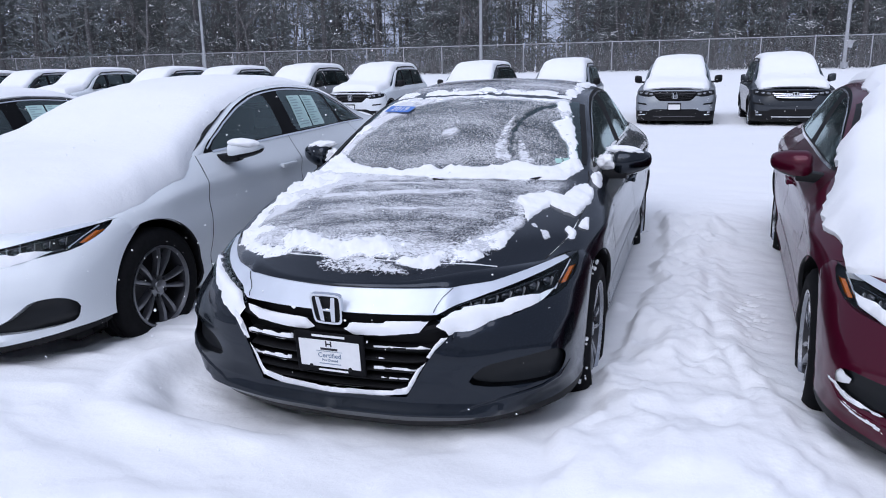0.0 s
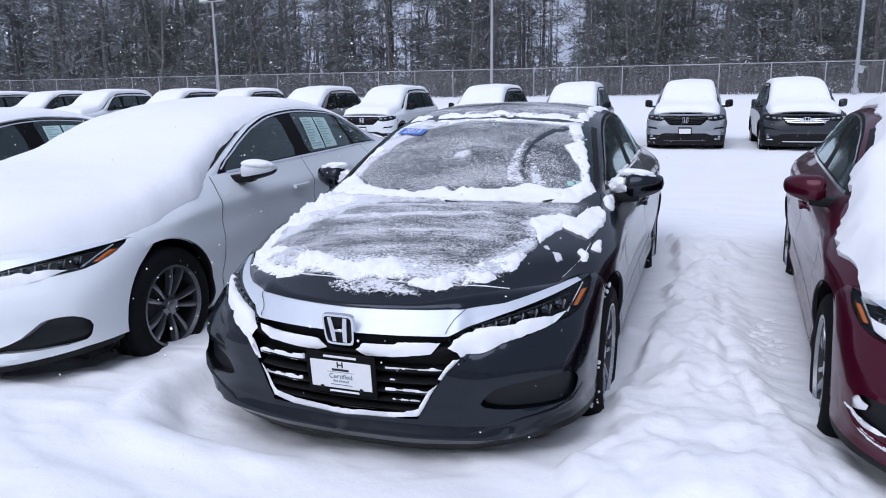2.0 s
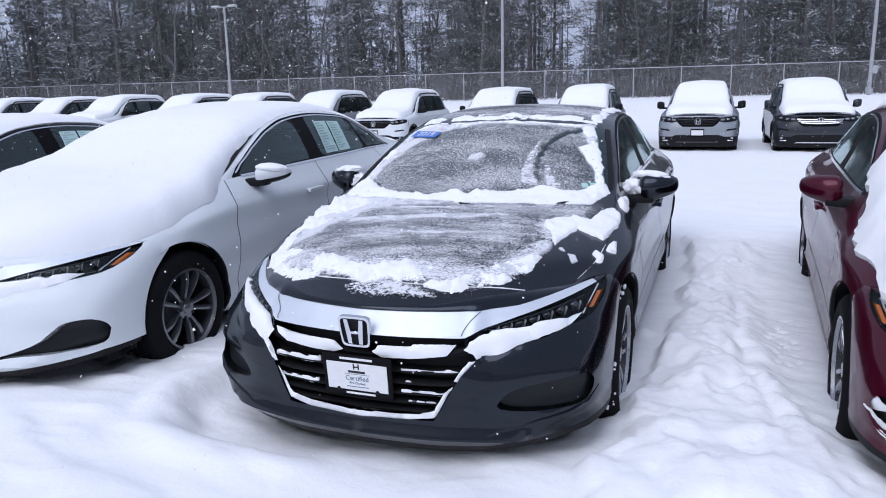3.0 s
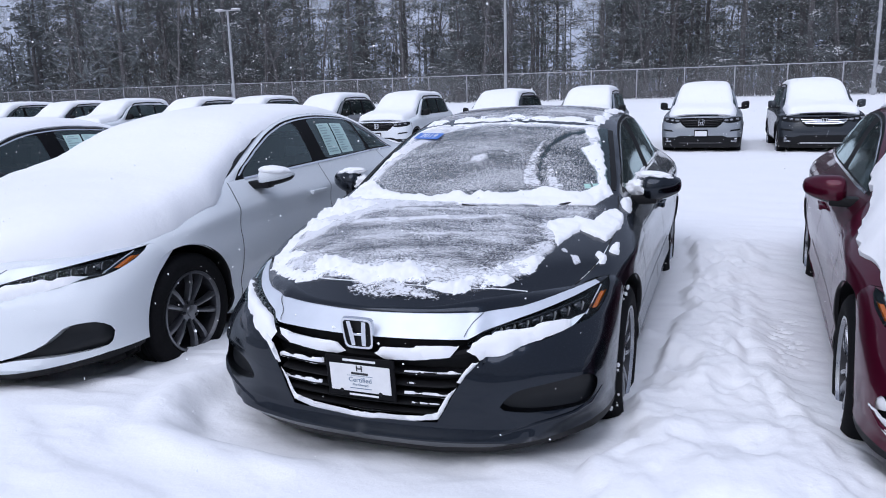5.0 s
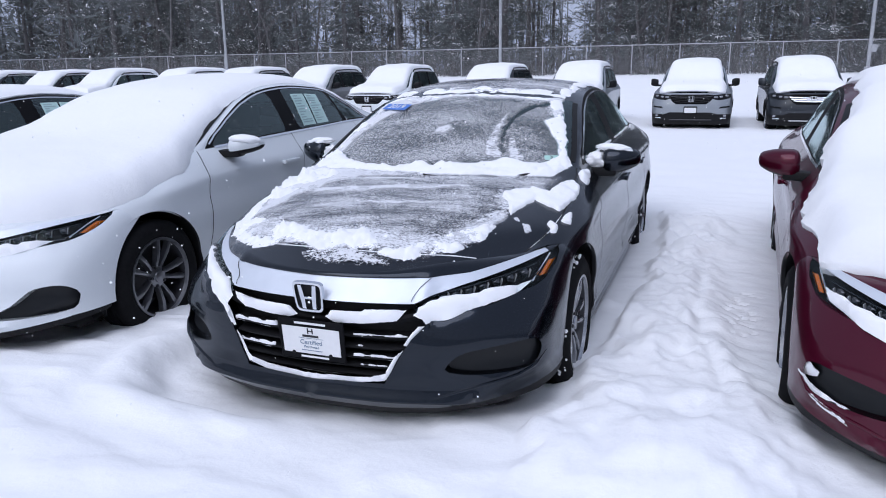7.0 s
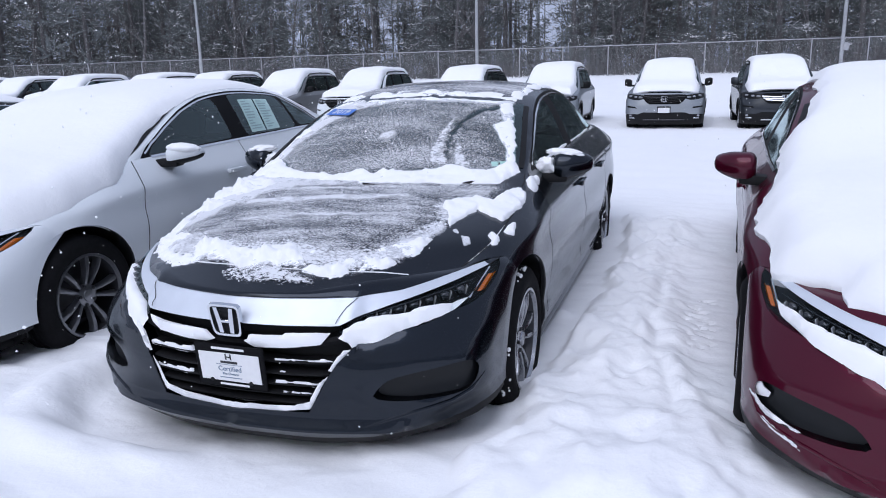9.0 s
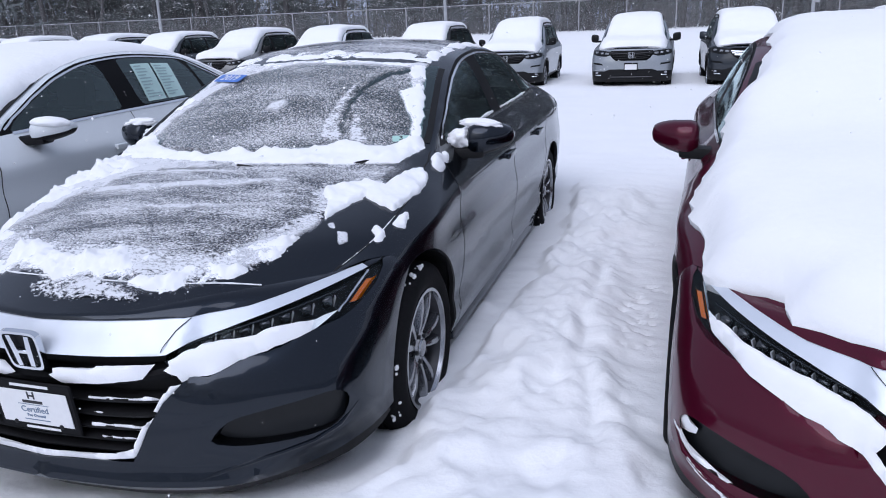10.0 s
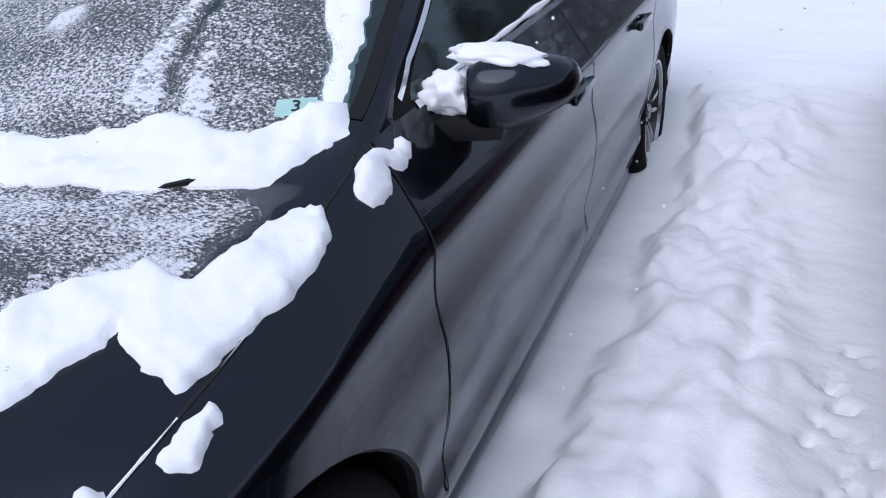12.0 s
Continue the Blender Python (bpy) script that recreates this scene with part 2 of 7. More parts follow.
def cut_sheet(outline, regions, step):
    """Triangulates a flat outline with a grid inside it, cut along the outlines of the regions. Gives points and, by region, triangles."""
    pts, edges = [], []
    for poly in [outline] + [p for _, p in regions]:
        d = dense(poly, step * 0.8)
        k = len(pts)
        pts += [Vector(p) for p in d]
        edges += [(k + i, k + (i + 1) % len(d)) for i in range(len(d))]
    x0, x1 = min(p[0] for p in outline), max(p[0] for p in outline)
    y0, y1 = min(p[1] for p in outline), max(p[1] for p in outline)
    i, j = np.meshgrid(np.arange(int((x1 - x0) / step) + 1), np.arange(int((y1 - y0) / step / 0.9) + 1))
    grid = np.stack([x0 + (i + 0.5 * (j % 2)) * step, y0 + j * step * 0.9], -1).reshape(-1, 2)
    keep = inside(grid, outline)
    for poly in [outline] + [p for _, p in regions]:
        keep &= edge_distance(grid, poly) > 0.42 * step
    pts += [Vector(p) for p in grid[keep]]
    v, _, f, _, _, _ = delaunay_2d_cdt(pts, edges, [], 0, 1e-6)
    vv = np.array([tuple(p) for p in v])
    ff = np.array([tuple(t) for t in f])
    mid = vv[ff].mean(axis=1)
    owner = np.where(inside(mid, outline), 0, -1)
    for k, (_, poly) in enumerate(regions):
        owner[(owner >= 0) & inside(mid, poly)] = k + 1
    out = {"": []}
    for k, (name, _) in enumerate(regions):
        out.setdefault(name, [])
    names = [""] + [name for name, _ in regions]
    for t, o in zip(ff, owner):
        if o >= 0:
            out[names[o]].append(tuple(int(q) for q in t))
    return [tuple(p) for p in vv], out


def sheet_bm(pts, tris, place, flip=False):
    """The triangles as a bmesh, each flat point put into space by place()."""
    bm = bmesh.new()
    made = {}
    for t in tris:
        vs = []
        for i in t:
            if i not in made:
                made[i] = bm.verts.new(place(*pts[i]))
            vs.append(made[i])
        if flip:
            vs.reverse()
        try:
            bm.faces.new(vs)
        except ValueError:
            pass
    return bm


def rim_of(bm, offset):
    """Walls from the open border of the sheet, moved by offset (a vector, or a function of the point)."""
    border = [e for e in bm.edges if len(e.link_faces) == 1]
    made = {}
    for e in border:
        for v in e.verts:
            if v not in made:
                o = offset(v.co) if callable(offset) else Vector(offset)
                made[v] = bm.verts.new(v.co + o)
    for e in border:
        a, b = e.verts
        try:
            bm.faces.new((a, b, made[b], made[a]))
        except ValueError:
            pass
    return bm


def outward(bm, centre):
    """Turns each face of an open shell away from the centre."""
    c = Vector(centre)
    bm.normal_update()
    bmesh.ops.reverse_faces(bm, faces=[f for f in bm.faces if f.normal.dot(f.calc_center_median() - c) < 0])
    return bm


def finish(name, bm, material, smooth=True, weld=0.0, crisp=38):
    if weld:
        bmesh.ops.remove_doubles(bm, verts=bm.verts, dist=weld)
    me = bpy.data.meshes.new(name)
    bm.to_mesh(me)
    bm.free()
    me.materials.append(material)
    if smooth:
        me.polygons.foreach_set("use_smooth", [True] * len(me.polygons))
        me.set_sharp_from_angle(angle=radians(crisp))
    return me


def part(name, bm, material, parent, label="", smooth=True, weld=0.0):
    ob = new(name, finish(name, bm, material, smooth, weld))
    ob.parent = parent
    if label:
        ob["label"] = label
    return ob


def join_bm(into, other, m=None):
    if m is not None:
        other.transform(m)
    me = bpy.data.meshes.new("tmp")
    other.to_mesh(me)
    other.free()
    into.from_mesh(me)
    bpy.data.meshes.remove(me)
    return into


def mirrored(bm):
    """Adds the other half across x = 0."""
    geo = bmesh.ops.duplicate(bm, geom=bm.verts[:] + bm.edges[:] + bm.faces[:])["geom"]
    for v in [g for g in geo if isinstance(g, bmesh.types.BMVert)]:
        v.co.x = -v.co.x
    bmesh.ops.reverse_faces(bm, faces=[g for g in geo if isinstance(g, bmesh.types.BMFace)])
    return bm


def flipped(bm):
    for v in bm.verts:
        v.co.x = -v.co.x
    bmesh.ops.reverse_faces(bm, faces=bm.faces[:])
    return bm


def rounded_box(sx, sy, sz, r, seg=2):
    bm = bmesh.new()
    bmesh.ops.create_cube(bm, size=1)
    bmesh.ops.scale(bm, vec=(sx, sy, sz), verts=bm.verts)
    if r:
        bmesh.ops.bevel(bm, geom=bm.edges[:], offset=r, segments=seg, affect="EDGES", profile=0.6)
    return bm


def lathe(profile, n=40, axis="x"):
    """Turns (radius, along) pairs about an axis."""
    bm = bmesh.new()
    rings = []
    for r, a in profile:
        ring = []
        for i in range(n):
            c, s = math.cos(2 * math.pi * i / n), math.sin(2 * math.pi * i / n)
            ring.append(bm.verts.new((a, r * c, r * s) if axis == "x" else (r * c, r * s, a)))
        rings.append(ring)
    for a, b in zip(rings, rings[1:]):
        for i in range(n):
            bm.faces.new((a[i], a[(i + 1) % n], b[(i + 1) % n], b[i]))
    return bm


def tube(points, radius, sides=6):
    """A bar along points; radius a number or one per point."""
    bm = bmesh.new()
    rings = []
    for i, p in enumerate(points):
        p = Vector(p)
        d = (Vector(points[min(i + 1, len(points) - 1)]) - Vector(points[max(i - 1, 0)])).normalized()
        a = d.orthogonal().normalized()
        if abs(d.z) < 0.95:
            a = d.cross(Vector((0, 0, 1))).normalized()
        b = d.cross(a)
        r = radius[i] if isinstance(radius, (list, tuple)) else radius
        rings.append([bm.verts.new(p + a * math.cos(2 * math.pi * k / sides) * r + b * math.sin(2 * math.pi * k / sides) * r) for k in range(sides)])
    for a, b in zip(rings, rings[1:]):
        for k in range(sides):
            bm.faces.new((a[k], a[(k + 1) % sides], b[(k + 1) % sides], b[k]))
    bm.faces.new(rings[0][::-1])
    bm.faces.new(rings[-1])
    return bm


def ribbon(points, normals, width, lift):
    """A thin flat strip that follows a line on a surface."""
    bm = bmesh.new()
    rows = []
    for i, (p, nn) in enumerate(zip(points, normals)):
        d = (Vector(points[min(i + 1, len(points) - 1)]) - Vector(points[max(i - 1, 0)])).normalized()
        nn = Vector(nn).normalized()
        side = d.cross(nn).normalized() * width * 0.5
        o = Vector(p) + nn * lift
        rows.append((bm.verts.new(o - side), bm.verts.new(o + side)))
    for (a, b), (c, d) in zip(rows, rows[1:]):
        bm.faces.new((a, b, d, c))
    return bm


def text_bm(body, size, depth=0.001):
    cu = bpy.data.curves.new("writing", "FONT")
    cu.body, cu.size, cu.extrude, cu.align_x, cu.align_y = body, size, depth, "CENTER", "CENTER"
    ob = new("writing", cu)
    me = bpy.data.meshes.new_from_object(ob.evaluated_get(bpy.context.evaluated_depsgraph_get()))
    bm = bmesh.new()
    bm.from_mesh(me)
    bpy.data.objects.remove(ob)
    bpy.data.curves.remove(cu)
    bpy.data.meshes.remove(me)
    return bm


def thing(name, label, category, group="", m=None):
    ob = new(name)
    ob.empty_display_size = 0.2
    if m is not None:
        ob.matrix_world = m
    return tagged(ob, label, category, group)


def fbm(x, y, z=0.0, octaves=4, seed=0.0):
    return noise.fractal(Vector((x + seed, y - seed * 1.7, z)), 1.0, 2.0, octaves)


# ---------------------------------------------------------------- car bodies
class Body:
    """A car's skin: rows from the sill (0) over the shoulder (4), the bonnet seam or belt line (5) and the roof rail (6) to the middle line (8),
    each a curve along the car (y, front to rear). The middle of the skin stands forward of its edge by bow(y)."""

    def __init__(self, rows, bow, y0, y1, crease=1.0):
        self.y0, self.y1, self.dy, self.dr, self.top = y0, y1, 0.02, 0.05, None
        ys = np.arange(y0, y1 + 1e-6, self.dy)
        rr = np.arange(0, 8 + 1e-6, self.dr)
        X = np.array([spline(a)(ys) for a, _ in rows])
        Z = np.array([spline(b)(ys) for _, b in rows])
        bw = spline(bow)(ys)
        self.table = np.zeros((len(ys), len(rr), 3))
        knots = np.arange(9)
        for k, y in enumerate(ys):
            x = spline(list(zip(knots, X[:, k])))(rr)
            z = spline(list(zip(knots, Z[:, k])))(rr)
            edge = max(X[5, k], 1e-3) if y < 1.45 else X[6, k] + (X[5, k] - X[6, k]) * 0.2
            fwd = np.where(rr >= 5, np.clip(1 - (x / edge) ** 2, 0, 1), 0)
            on = crease * min(max((y - 0.75) / 0.5, 0), 1) * min(max((4.75 - y) / 0.5, 0), 1)
            x = x + on * (0.010 * np.exp(-((rr - 4.05) / 0.2) ** 2) - 0.012 * np.exp(-((rr - 3.45) / 0.3) ** 2) + 0.008 * np.exp(-((rr - 1.55) / 0.16) ** 2) - 0.010 * np.exp(-((rr - 1.95) / 0.25) ** 2))
            self.table[k] = np.stack([x, y - bw[k] * fwd, z], -1)
        self.table[:, -1, 0] = 0

    def at(self, y, r):
        a = min(max((y - self.y0) / self.dy, 0), len(self.table) - 1.001)
        b = min(max(r / self.dr, 0), self.table.shape[1] - 1.001)
        i, j = int(a), int(b)
        a, b = a - i, b - j
        t = self.table
        return Vector((t[i, j] * (1 - a) + t[i + 1, j] * a) * (1 - b) + (t[i, j + 1] * (1 - a) + t[i + 1, j + 1] * a) * b)

    def normal(self, y, r):
        dy = self.at(y + 0.03, r) - self.at(y - 0.03, r)
        dr = self.at(y, min(r + 0.12, 8)) - self.at(y, max(r - 0.12, 0))
        n = dy.cross(dr).normalized()
        return n if n.length > 0.5 else Vector((0, 0, 1))

    def row_at_height(self, y, z, top=5.0):
        lo, hi = 0.0, top
        for _ in range(30):
            m = (lo + hi) / 2
            lo, hi = (m, hi) if self.at(y, m).z < z else (lo, m)
        return lo

    def make_top(self):
        """Tables, on a grid of (x, y) seen from above, of the sheet's y, its row and the height."""
        self.tx, self.ty = np.arange(0, 1.0, 0.01), np.arange(self.y0 - 0.4, self.y1 + 0.2, 0.01)
        k0 = int(3.0 / self.dr)
        rr = np.arange(self.table.shape[1])[k0:] * self.dr
        line = []
        for t in self.table[:, k0:]:
            x = np.minimum.accumulate(t[:, 0])[::-1]
            line.append([np.interp(self.tx, x, q[::-1]) for q in (t[:, 1], t[:, 2], rr)])
        line = np.array(line)
        sheet_y = self.y0 + self.dy * np.arange(len(line))
        self.top = np.zeros((len(self.tx), len(self.ty), 3))
        for i in range(len(self.tx)):
            yy = np.maximum.accumulate(line[:, 0, i])
            for k, q in enumerate((sheet_y, line[:, 2, i], line[:, 1, i])):
                self.top[i, :, k] = np.interp(self.ty, yy, q)

    def from_above(self, x, y):
        """The sheet's y and row, and the height, at (x, y)."""
        if self.top is None:
            self.make_top()
        i = min(abs(x) / 0.01, len(self.tx) - 1.001)
        j = min(max((y - self.ty[0]) / 0.01, 0), len(self.ty) - 1.001)
        m, g, k, f = int(i), i % 1, int(j), j % 1
        t = self.top
        return (t[m, k] * (1 - f) + t[m, k + 1] * f) * (1 - g) + (t[m + 1, k] * (1 - f) + t[m + 1, k + 1] * f) * g


Q = 0.2      # a row's width on the flat sheet


def flat(poly):
    return [(y, r * Q) for y, r in poly]


def arch_outline(body, yc, zc, radius):
    """A wheel opening on the sheet of the side."""
    pts = []
    a0 = math.asin(min(1, (zc - 0.0) / radius)) if zc < radius else math.pi / 2
    lowest = body.at(yc, 0).z + 0.004
    for k in range(41):
        a = math.pi * (1.12 - 1.24 * k / 40)
        y, z = yc + radius * math.cos(a), zc + radius * math.sin(a)
        if z > lowest:
            pts.append((y, body.row_at_height(y, z)))
    return [(pts[0][0], -0.3)] + pts + [(pts[-1][0], -0.3)]


class Front:
    """The face of a car: a plan curve (s along it from the middle) by height z."""

    def __init__(self, plan, rec, sweep, half, carve=None):
        self.carve = carve
        self.s = [0.0]
        for a, b in zip(plan, plan[1:]):
            self.s.append(self.s[-1] + math.hypot(b[0] - a[0], b[1] - a[1]))
        self.px, self.py = spline(list(zip(self.s, [p[0] for p in plan]))), spline(list(zip(self.s, [p[1] for p in plan])))
        self.rec, self.sweep, self.half = spline(rec), spline(sweep), half

    def at(self, s, z):
        x = float(self.px(abs(s)))
        y = float(self.py(abs(s)) + self.rec(z) + self.sweep(z) * (x / self.half) ** 2)
        if self.carve:
            y += self.carve(x, z)
        return Vector((math.copysign(x, s) if s else 0.0, y, z))

    def normal(self, s, z):
        ds = self.at(s + 0.01, z) - self.at(s - 0.01, z)
        dz = self.at(s, z + 0.01) - self.at(s, z - 0.01)
        return ds.cross(dz).normalized()

    def s_of_x(self, x):
        lo, hi = 0.0, self.s[-1]
        for _ in range(30):
            m = (lo + hi) / 2
            lo, hi = (m, hi) if self.px(m) < abs(x) else (lo, m)
        return math.copysign(lo, x)

    def s_of_y(self, y, z):
        lo, hi = 0.0, self.s[-1]
        for _ in range(30):
            m = (lo + hi) / 2
            lo, hi = (m, hi) if self.at(m, z).y < y else (lo, m)
        return lo

    def flat(self, poly):
        return [(self.s_of_x(x), z) for x, z in poly]


SEDAN_SILL_X = [(0.4, 0.78), (4.9, 0.78)]
SEDAN_SILL_Z = [(0.4, 0.19), (4.9, 0.2)]
SEDAN_ROCKER_X = [(0.4, 0.86), (1.4, 0.872), (3.4, 0.872), (4.3, 0.85), (4.9, 0.74)]
SEDAN_ROCKER_Z = [(0.4, 0.235), (4.9, 0.26)]
SEDAN_LOWER_SIDE_X = [(0.4, 0.86), (0.7, 0.886), (1.0, 0.905), (2.0, 0.893), (3.0, 0.893), (3.8, 0.912), (4.4, 0.87), (4.9, 0.76)]
SEDAN_LOWER_SIDE_Z = [(0.4, 0.41), (4.9, 0.45)]
SEDAN_MID_SIDE_X = [(0.4, 0.85), (0.7, 0.882), (1.0, 0.914), (1.5, 0.912), (2.5, 0.915), (3.8, 0.925), (4.4, 0.88), (4.9, 0.76)]
SEDAN_MID_SIDE_Z = [(0.4, 0.6), (1.0, 0.62), (4.9, 0.68)]
SEDAN_SHOULDER_X = [(0.4, 0.77), (0.62, 0.816), (0.74, 0.842), (0.85, 0.865), (1.1, 0.897), (1.5, 0.888), (2.5, 0.893), (3.8, 0.895), (4.4, 0.85), (4.9, 0.72)]
SEDAN_SHOULDER_Z = [(0.4, 0.7), (0.68, 0.738), (1.0, 0.785), (1.5, 0.825), (2.5, 0.845), (3.8, 0.875), (4.9, 0.9)]
SEDAN_BELT_X = [(0.4, 0.66), (0.55, 0.71), (0.68, 0.748), (0.8, 0.78), (1.13, 0.797), (1.34, 0.772), (1.5, 0.772), (2.0, 0.79), (3.0, 0.795), (3.6, 0.775), (4.2, 0.72), (4.9, 0.6)]
SEDAN_BELT_Z = [(0.4, 0.715), (0.55, 0.745), (0.68, 0.775), (0.8, 0.81), (1.13, 0.886), (1.34, 0.945), (1.5, 0.985), (2.0, 0.998), (3.0, 1.018), (3.6, 1.03), (4.2, 1.03), (4.9, 0.98)]
SEDAN_RAIL_X = [(0.4, 0.45), (0.55, 0.48), (0.8, 0.54), (1.2, 0.62), (1.4, 0.71), (1.5, 0.73), (1.8, 0.69), (2.1, 0.64), (2.4, 0.605), (2.8, 0.59), (3.2, 0.585), (3.6, 0.585), (4.0, 0.6), (4.3, 0.62), (4.9, 0.5)]
SEDAN_RAIL_Z = [(0.4, 0.715), (0.55, 0.752), (0.8, 0.835), (1.2, 0.922), (1.4, 0.968), (1.5, 1.005), (1.8, 1.15), (2.1, 1.272), (2.4, 1.345), (2.8, 1.372), (3.2, 1.352), (3.6, 1.275), (4.0, 1.14), (4.3, 1.055), (4.9, 1.0)]
SEDAN_CROWN_X = [(0.4, 0.23), (0.8, 0.27), (1.4, 0.36), (1.5, 0.4), (2.1, 0.34), (2.8, 0.31), (3.6, 0.31), (4.3, 0.33), (4.9, 0.26)]
SEDAN_CROWN_Z = [(0.4, 0.695), (0.55, 0.733), (0.8, 0.838), (1.2, 0.932), (1.4, 0.968), (1.5, 1.005), (1.8, 1.165), (2.1, 1.31), (2.4, 1.39), (2.8, 1.42), (3.1, 1.412), (3.4, 1.362), (3.7, 1.27), (4.0, 1.155), (4.15, 1.095), (4.3, 1.06), (4.6, 1.045), (4.9, 1.005)]
SEDAN_MIDDLE_X = [(0.4, 0.0), (4.9, 0.0)]
SEDAN_MIDDLE_Z = [(0.4, 0.69), (0.55, 0.727), (0.8, 0.835), (1.2, 0.935), (1.4, 0.97), (1.5, 1.006), (1.8, 1.172), (2.1, 1.322), (2.4, 1.402), (2.8, 1.432), (3.1, 1.425), (3.4, 1.375), (3.7, 1.283), (4.0, 1.162), (4.15, 1.102), (4.3, 1.066), (4.6, 1.05), (4.9, 1.01)]
SEDAN = Body([(SEDAN_SILL_X, SEDAN_SILL_Z), (SEDAN_ROCKER_X, SEDAN_ROCKER_Z), (SEDAN_LOWER_SIDE_X, SEDAN_LOWER_SIDE_Z), (SEDAN_MID_SIDE_X, SEDAN_MID_SIDE_Z), (SEDAN_SHOULDER_X, SEDAN_SHOULDER_Z), (SEDAN_BELT_X, SEDAN_BELT_Z), (SEDAN_RAIL_X, SEDAN_RAIL_Z), (SEDAN_CROWN_X, SEDAN_CROWN_Z), (SEDAN_MIDDLE_X, SEDAN_MIDDLE_Z)], [(0.4, 0.45), (0.55, 0.455), (1.0, 0.32), (1.45, 0.185), (2.2, 0.11), (2.8, 0.04), (3.3, 0.0), (4.1, -0.15), (4.9, -0.06)], 0.4, 4.9)

def ease(v):
    v = min(max(v, 0.0), 1.0)
    return v * v * (3 - 2 * v)


def sedan_carve(x, z):
    """The bumper's ledge below the lamps, the scoop round the fog pocket and the chin."""
    ledge = 0.545 + 0.115 * (x - 0.44) / 0.36
    d = 0.024 * ease((z - ledge) / 0.014) * ease((x - 0.42) / 0.05) * ease((0.86 - x) / 0.06)
    d += 0.030 * math.exp(-((x - 0.74) / 0.15) ** 2 - ((z - 0.415) / 0.06) ** 2)
    d -= 0.020 * math.exp(-((z - 0.262) / 0.022) ** 2) * ease((0.9 - x) / 0.2)
    crease = 0.250 + 0.13 * ease((x - 0.45) / 0.45) ** 1.5
    d += 0.045 * ease((crease - z) / 0.07)
    d += 0.016 * ease((z - 0.655) / 0.01) * ease((0.45 - x) / 0.05)
    return d


SEDAN_FRONT = Front([(0, 0), (0.25, 0.014), (0.45, 0.052), (0.62, 0.112), (0.75, 0.195), (0.836, 0.295), (0.870, 0.41), (0.884, 0.54), (0.892, 0.66), (0.897, 0.86)],
                    [(0.10, 0.12), (0.15, 0.05), (0.19, 0.01), (0.26, 0.0), (0.42, 0.005), (0.55, 0.012), (0.64, 0.03), (0.69, 0.05), (0.72, 0.08), (0.76, 0.15)],
                    [(0.1, 0.02), (0.43, 0.0), (0.55, 0.07), (0.63, 0.18), (0.70, 0.27), (0.76, 0.33)], 0.9, sedan_carve)


def strip_along(body, line, width, lift, material, name, parent, side=1):
    pts, nrm = [], []
    for y, r in dense(line, 0.05, False):
        pts.append(body.at(y, r))
        nrm.append(body.normal(y, r))
    bm = ribbon(pts, nrm, width, lift)
    if side < 0:
        flipped(bm)
    return part(name, bm, material, parent)


def snow_patch(place, normal, outline, thick, step, seed, round_over=0.05, lumpy=0.5, patchy=0.0, rag=1.0, crumbs=0.0):
    """A slab of settled snow on a surface: full in the middle, rounded down to a ragged outline, with an uneven top. patchy: how far it breaks up."""
    ragged = []
    for a, b in dense(outline, step * 0.9):
        w = min(step * 0.5 + 0.010, round_over * 0.45) * rag
        ragged.append((a + w * (fbm(a * 14, b * 14, 0.3, 4, seed) + 0.4 * fbm(a * 50, b * 50, 1.3, 3, seed)), b + w * (fbm(a * 14, b * 14, 5.3, 4, seed) + 0.4 * fbm(a * 50, b * 50, 7.3, 3, seed))))
    pts, tris = cut_sheet(ragged, [], step)
    d = edge_distance(pts, ragged)
    bm = bmesh.new()
    thin_out = bm.verts.layers.float.new("fade")
    top = []
    for (a, b), e in zip(pts, d):
        p, n = place(a, b), normal(a, b)
        k = min(1.0, e / round_over)
        h = thick * math.sqrt(max(0.0, 1 - (1 - k) ** 2))
        h *= 1 + lumpy * fbm(p.x * 13, p.y * 13, p.z * 13, 5, seed) * min(1, k + 0.3)
        h += (0.003 * fbm(p.x * 38, p.y * 38, p.z * 38, 4, seed) + 0.0015 * fbm(p.x * 110, p.y * 110, p.z * 110, 2, seed)) * min(1, k * 2) * min(1, thick / 0.02)
        if crumbs:
            h *= 1 + crumbs * (fbm(p.x * 30, p.y * 30, p.z * 30, 5, seed + 3) + 0.5 * fbm(p.x * 80, p.y * 80, p.z * 80, 3, seed + 5))
        if patchy:
            h = h * (0.75 + 1.5 * patchy * fbm(p.x * 8, p.y * 8, p.z * 8, 5, seed + 9)) - thick * 0.30 * patchy
        up = (n + Vector((0, 0, 0.35))).normalized()
        top.append(bm.verts.new(p + up * (max(h, 0.001) if h > 0.0008 else -0.004) if e > 1e-5 else p - n * 0.003))
        top[-1][thin_out] = min(1.0, e / (round_over * 2))
    for t in tris[""]:
        try:
            bm.faces.new([top[i] for i in t])
        except ValueError:
            pass
    bmesh.ops.recalc_face_normals(bm, faces=bm.faces)
    return bm


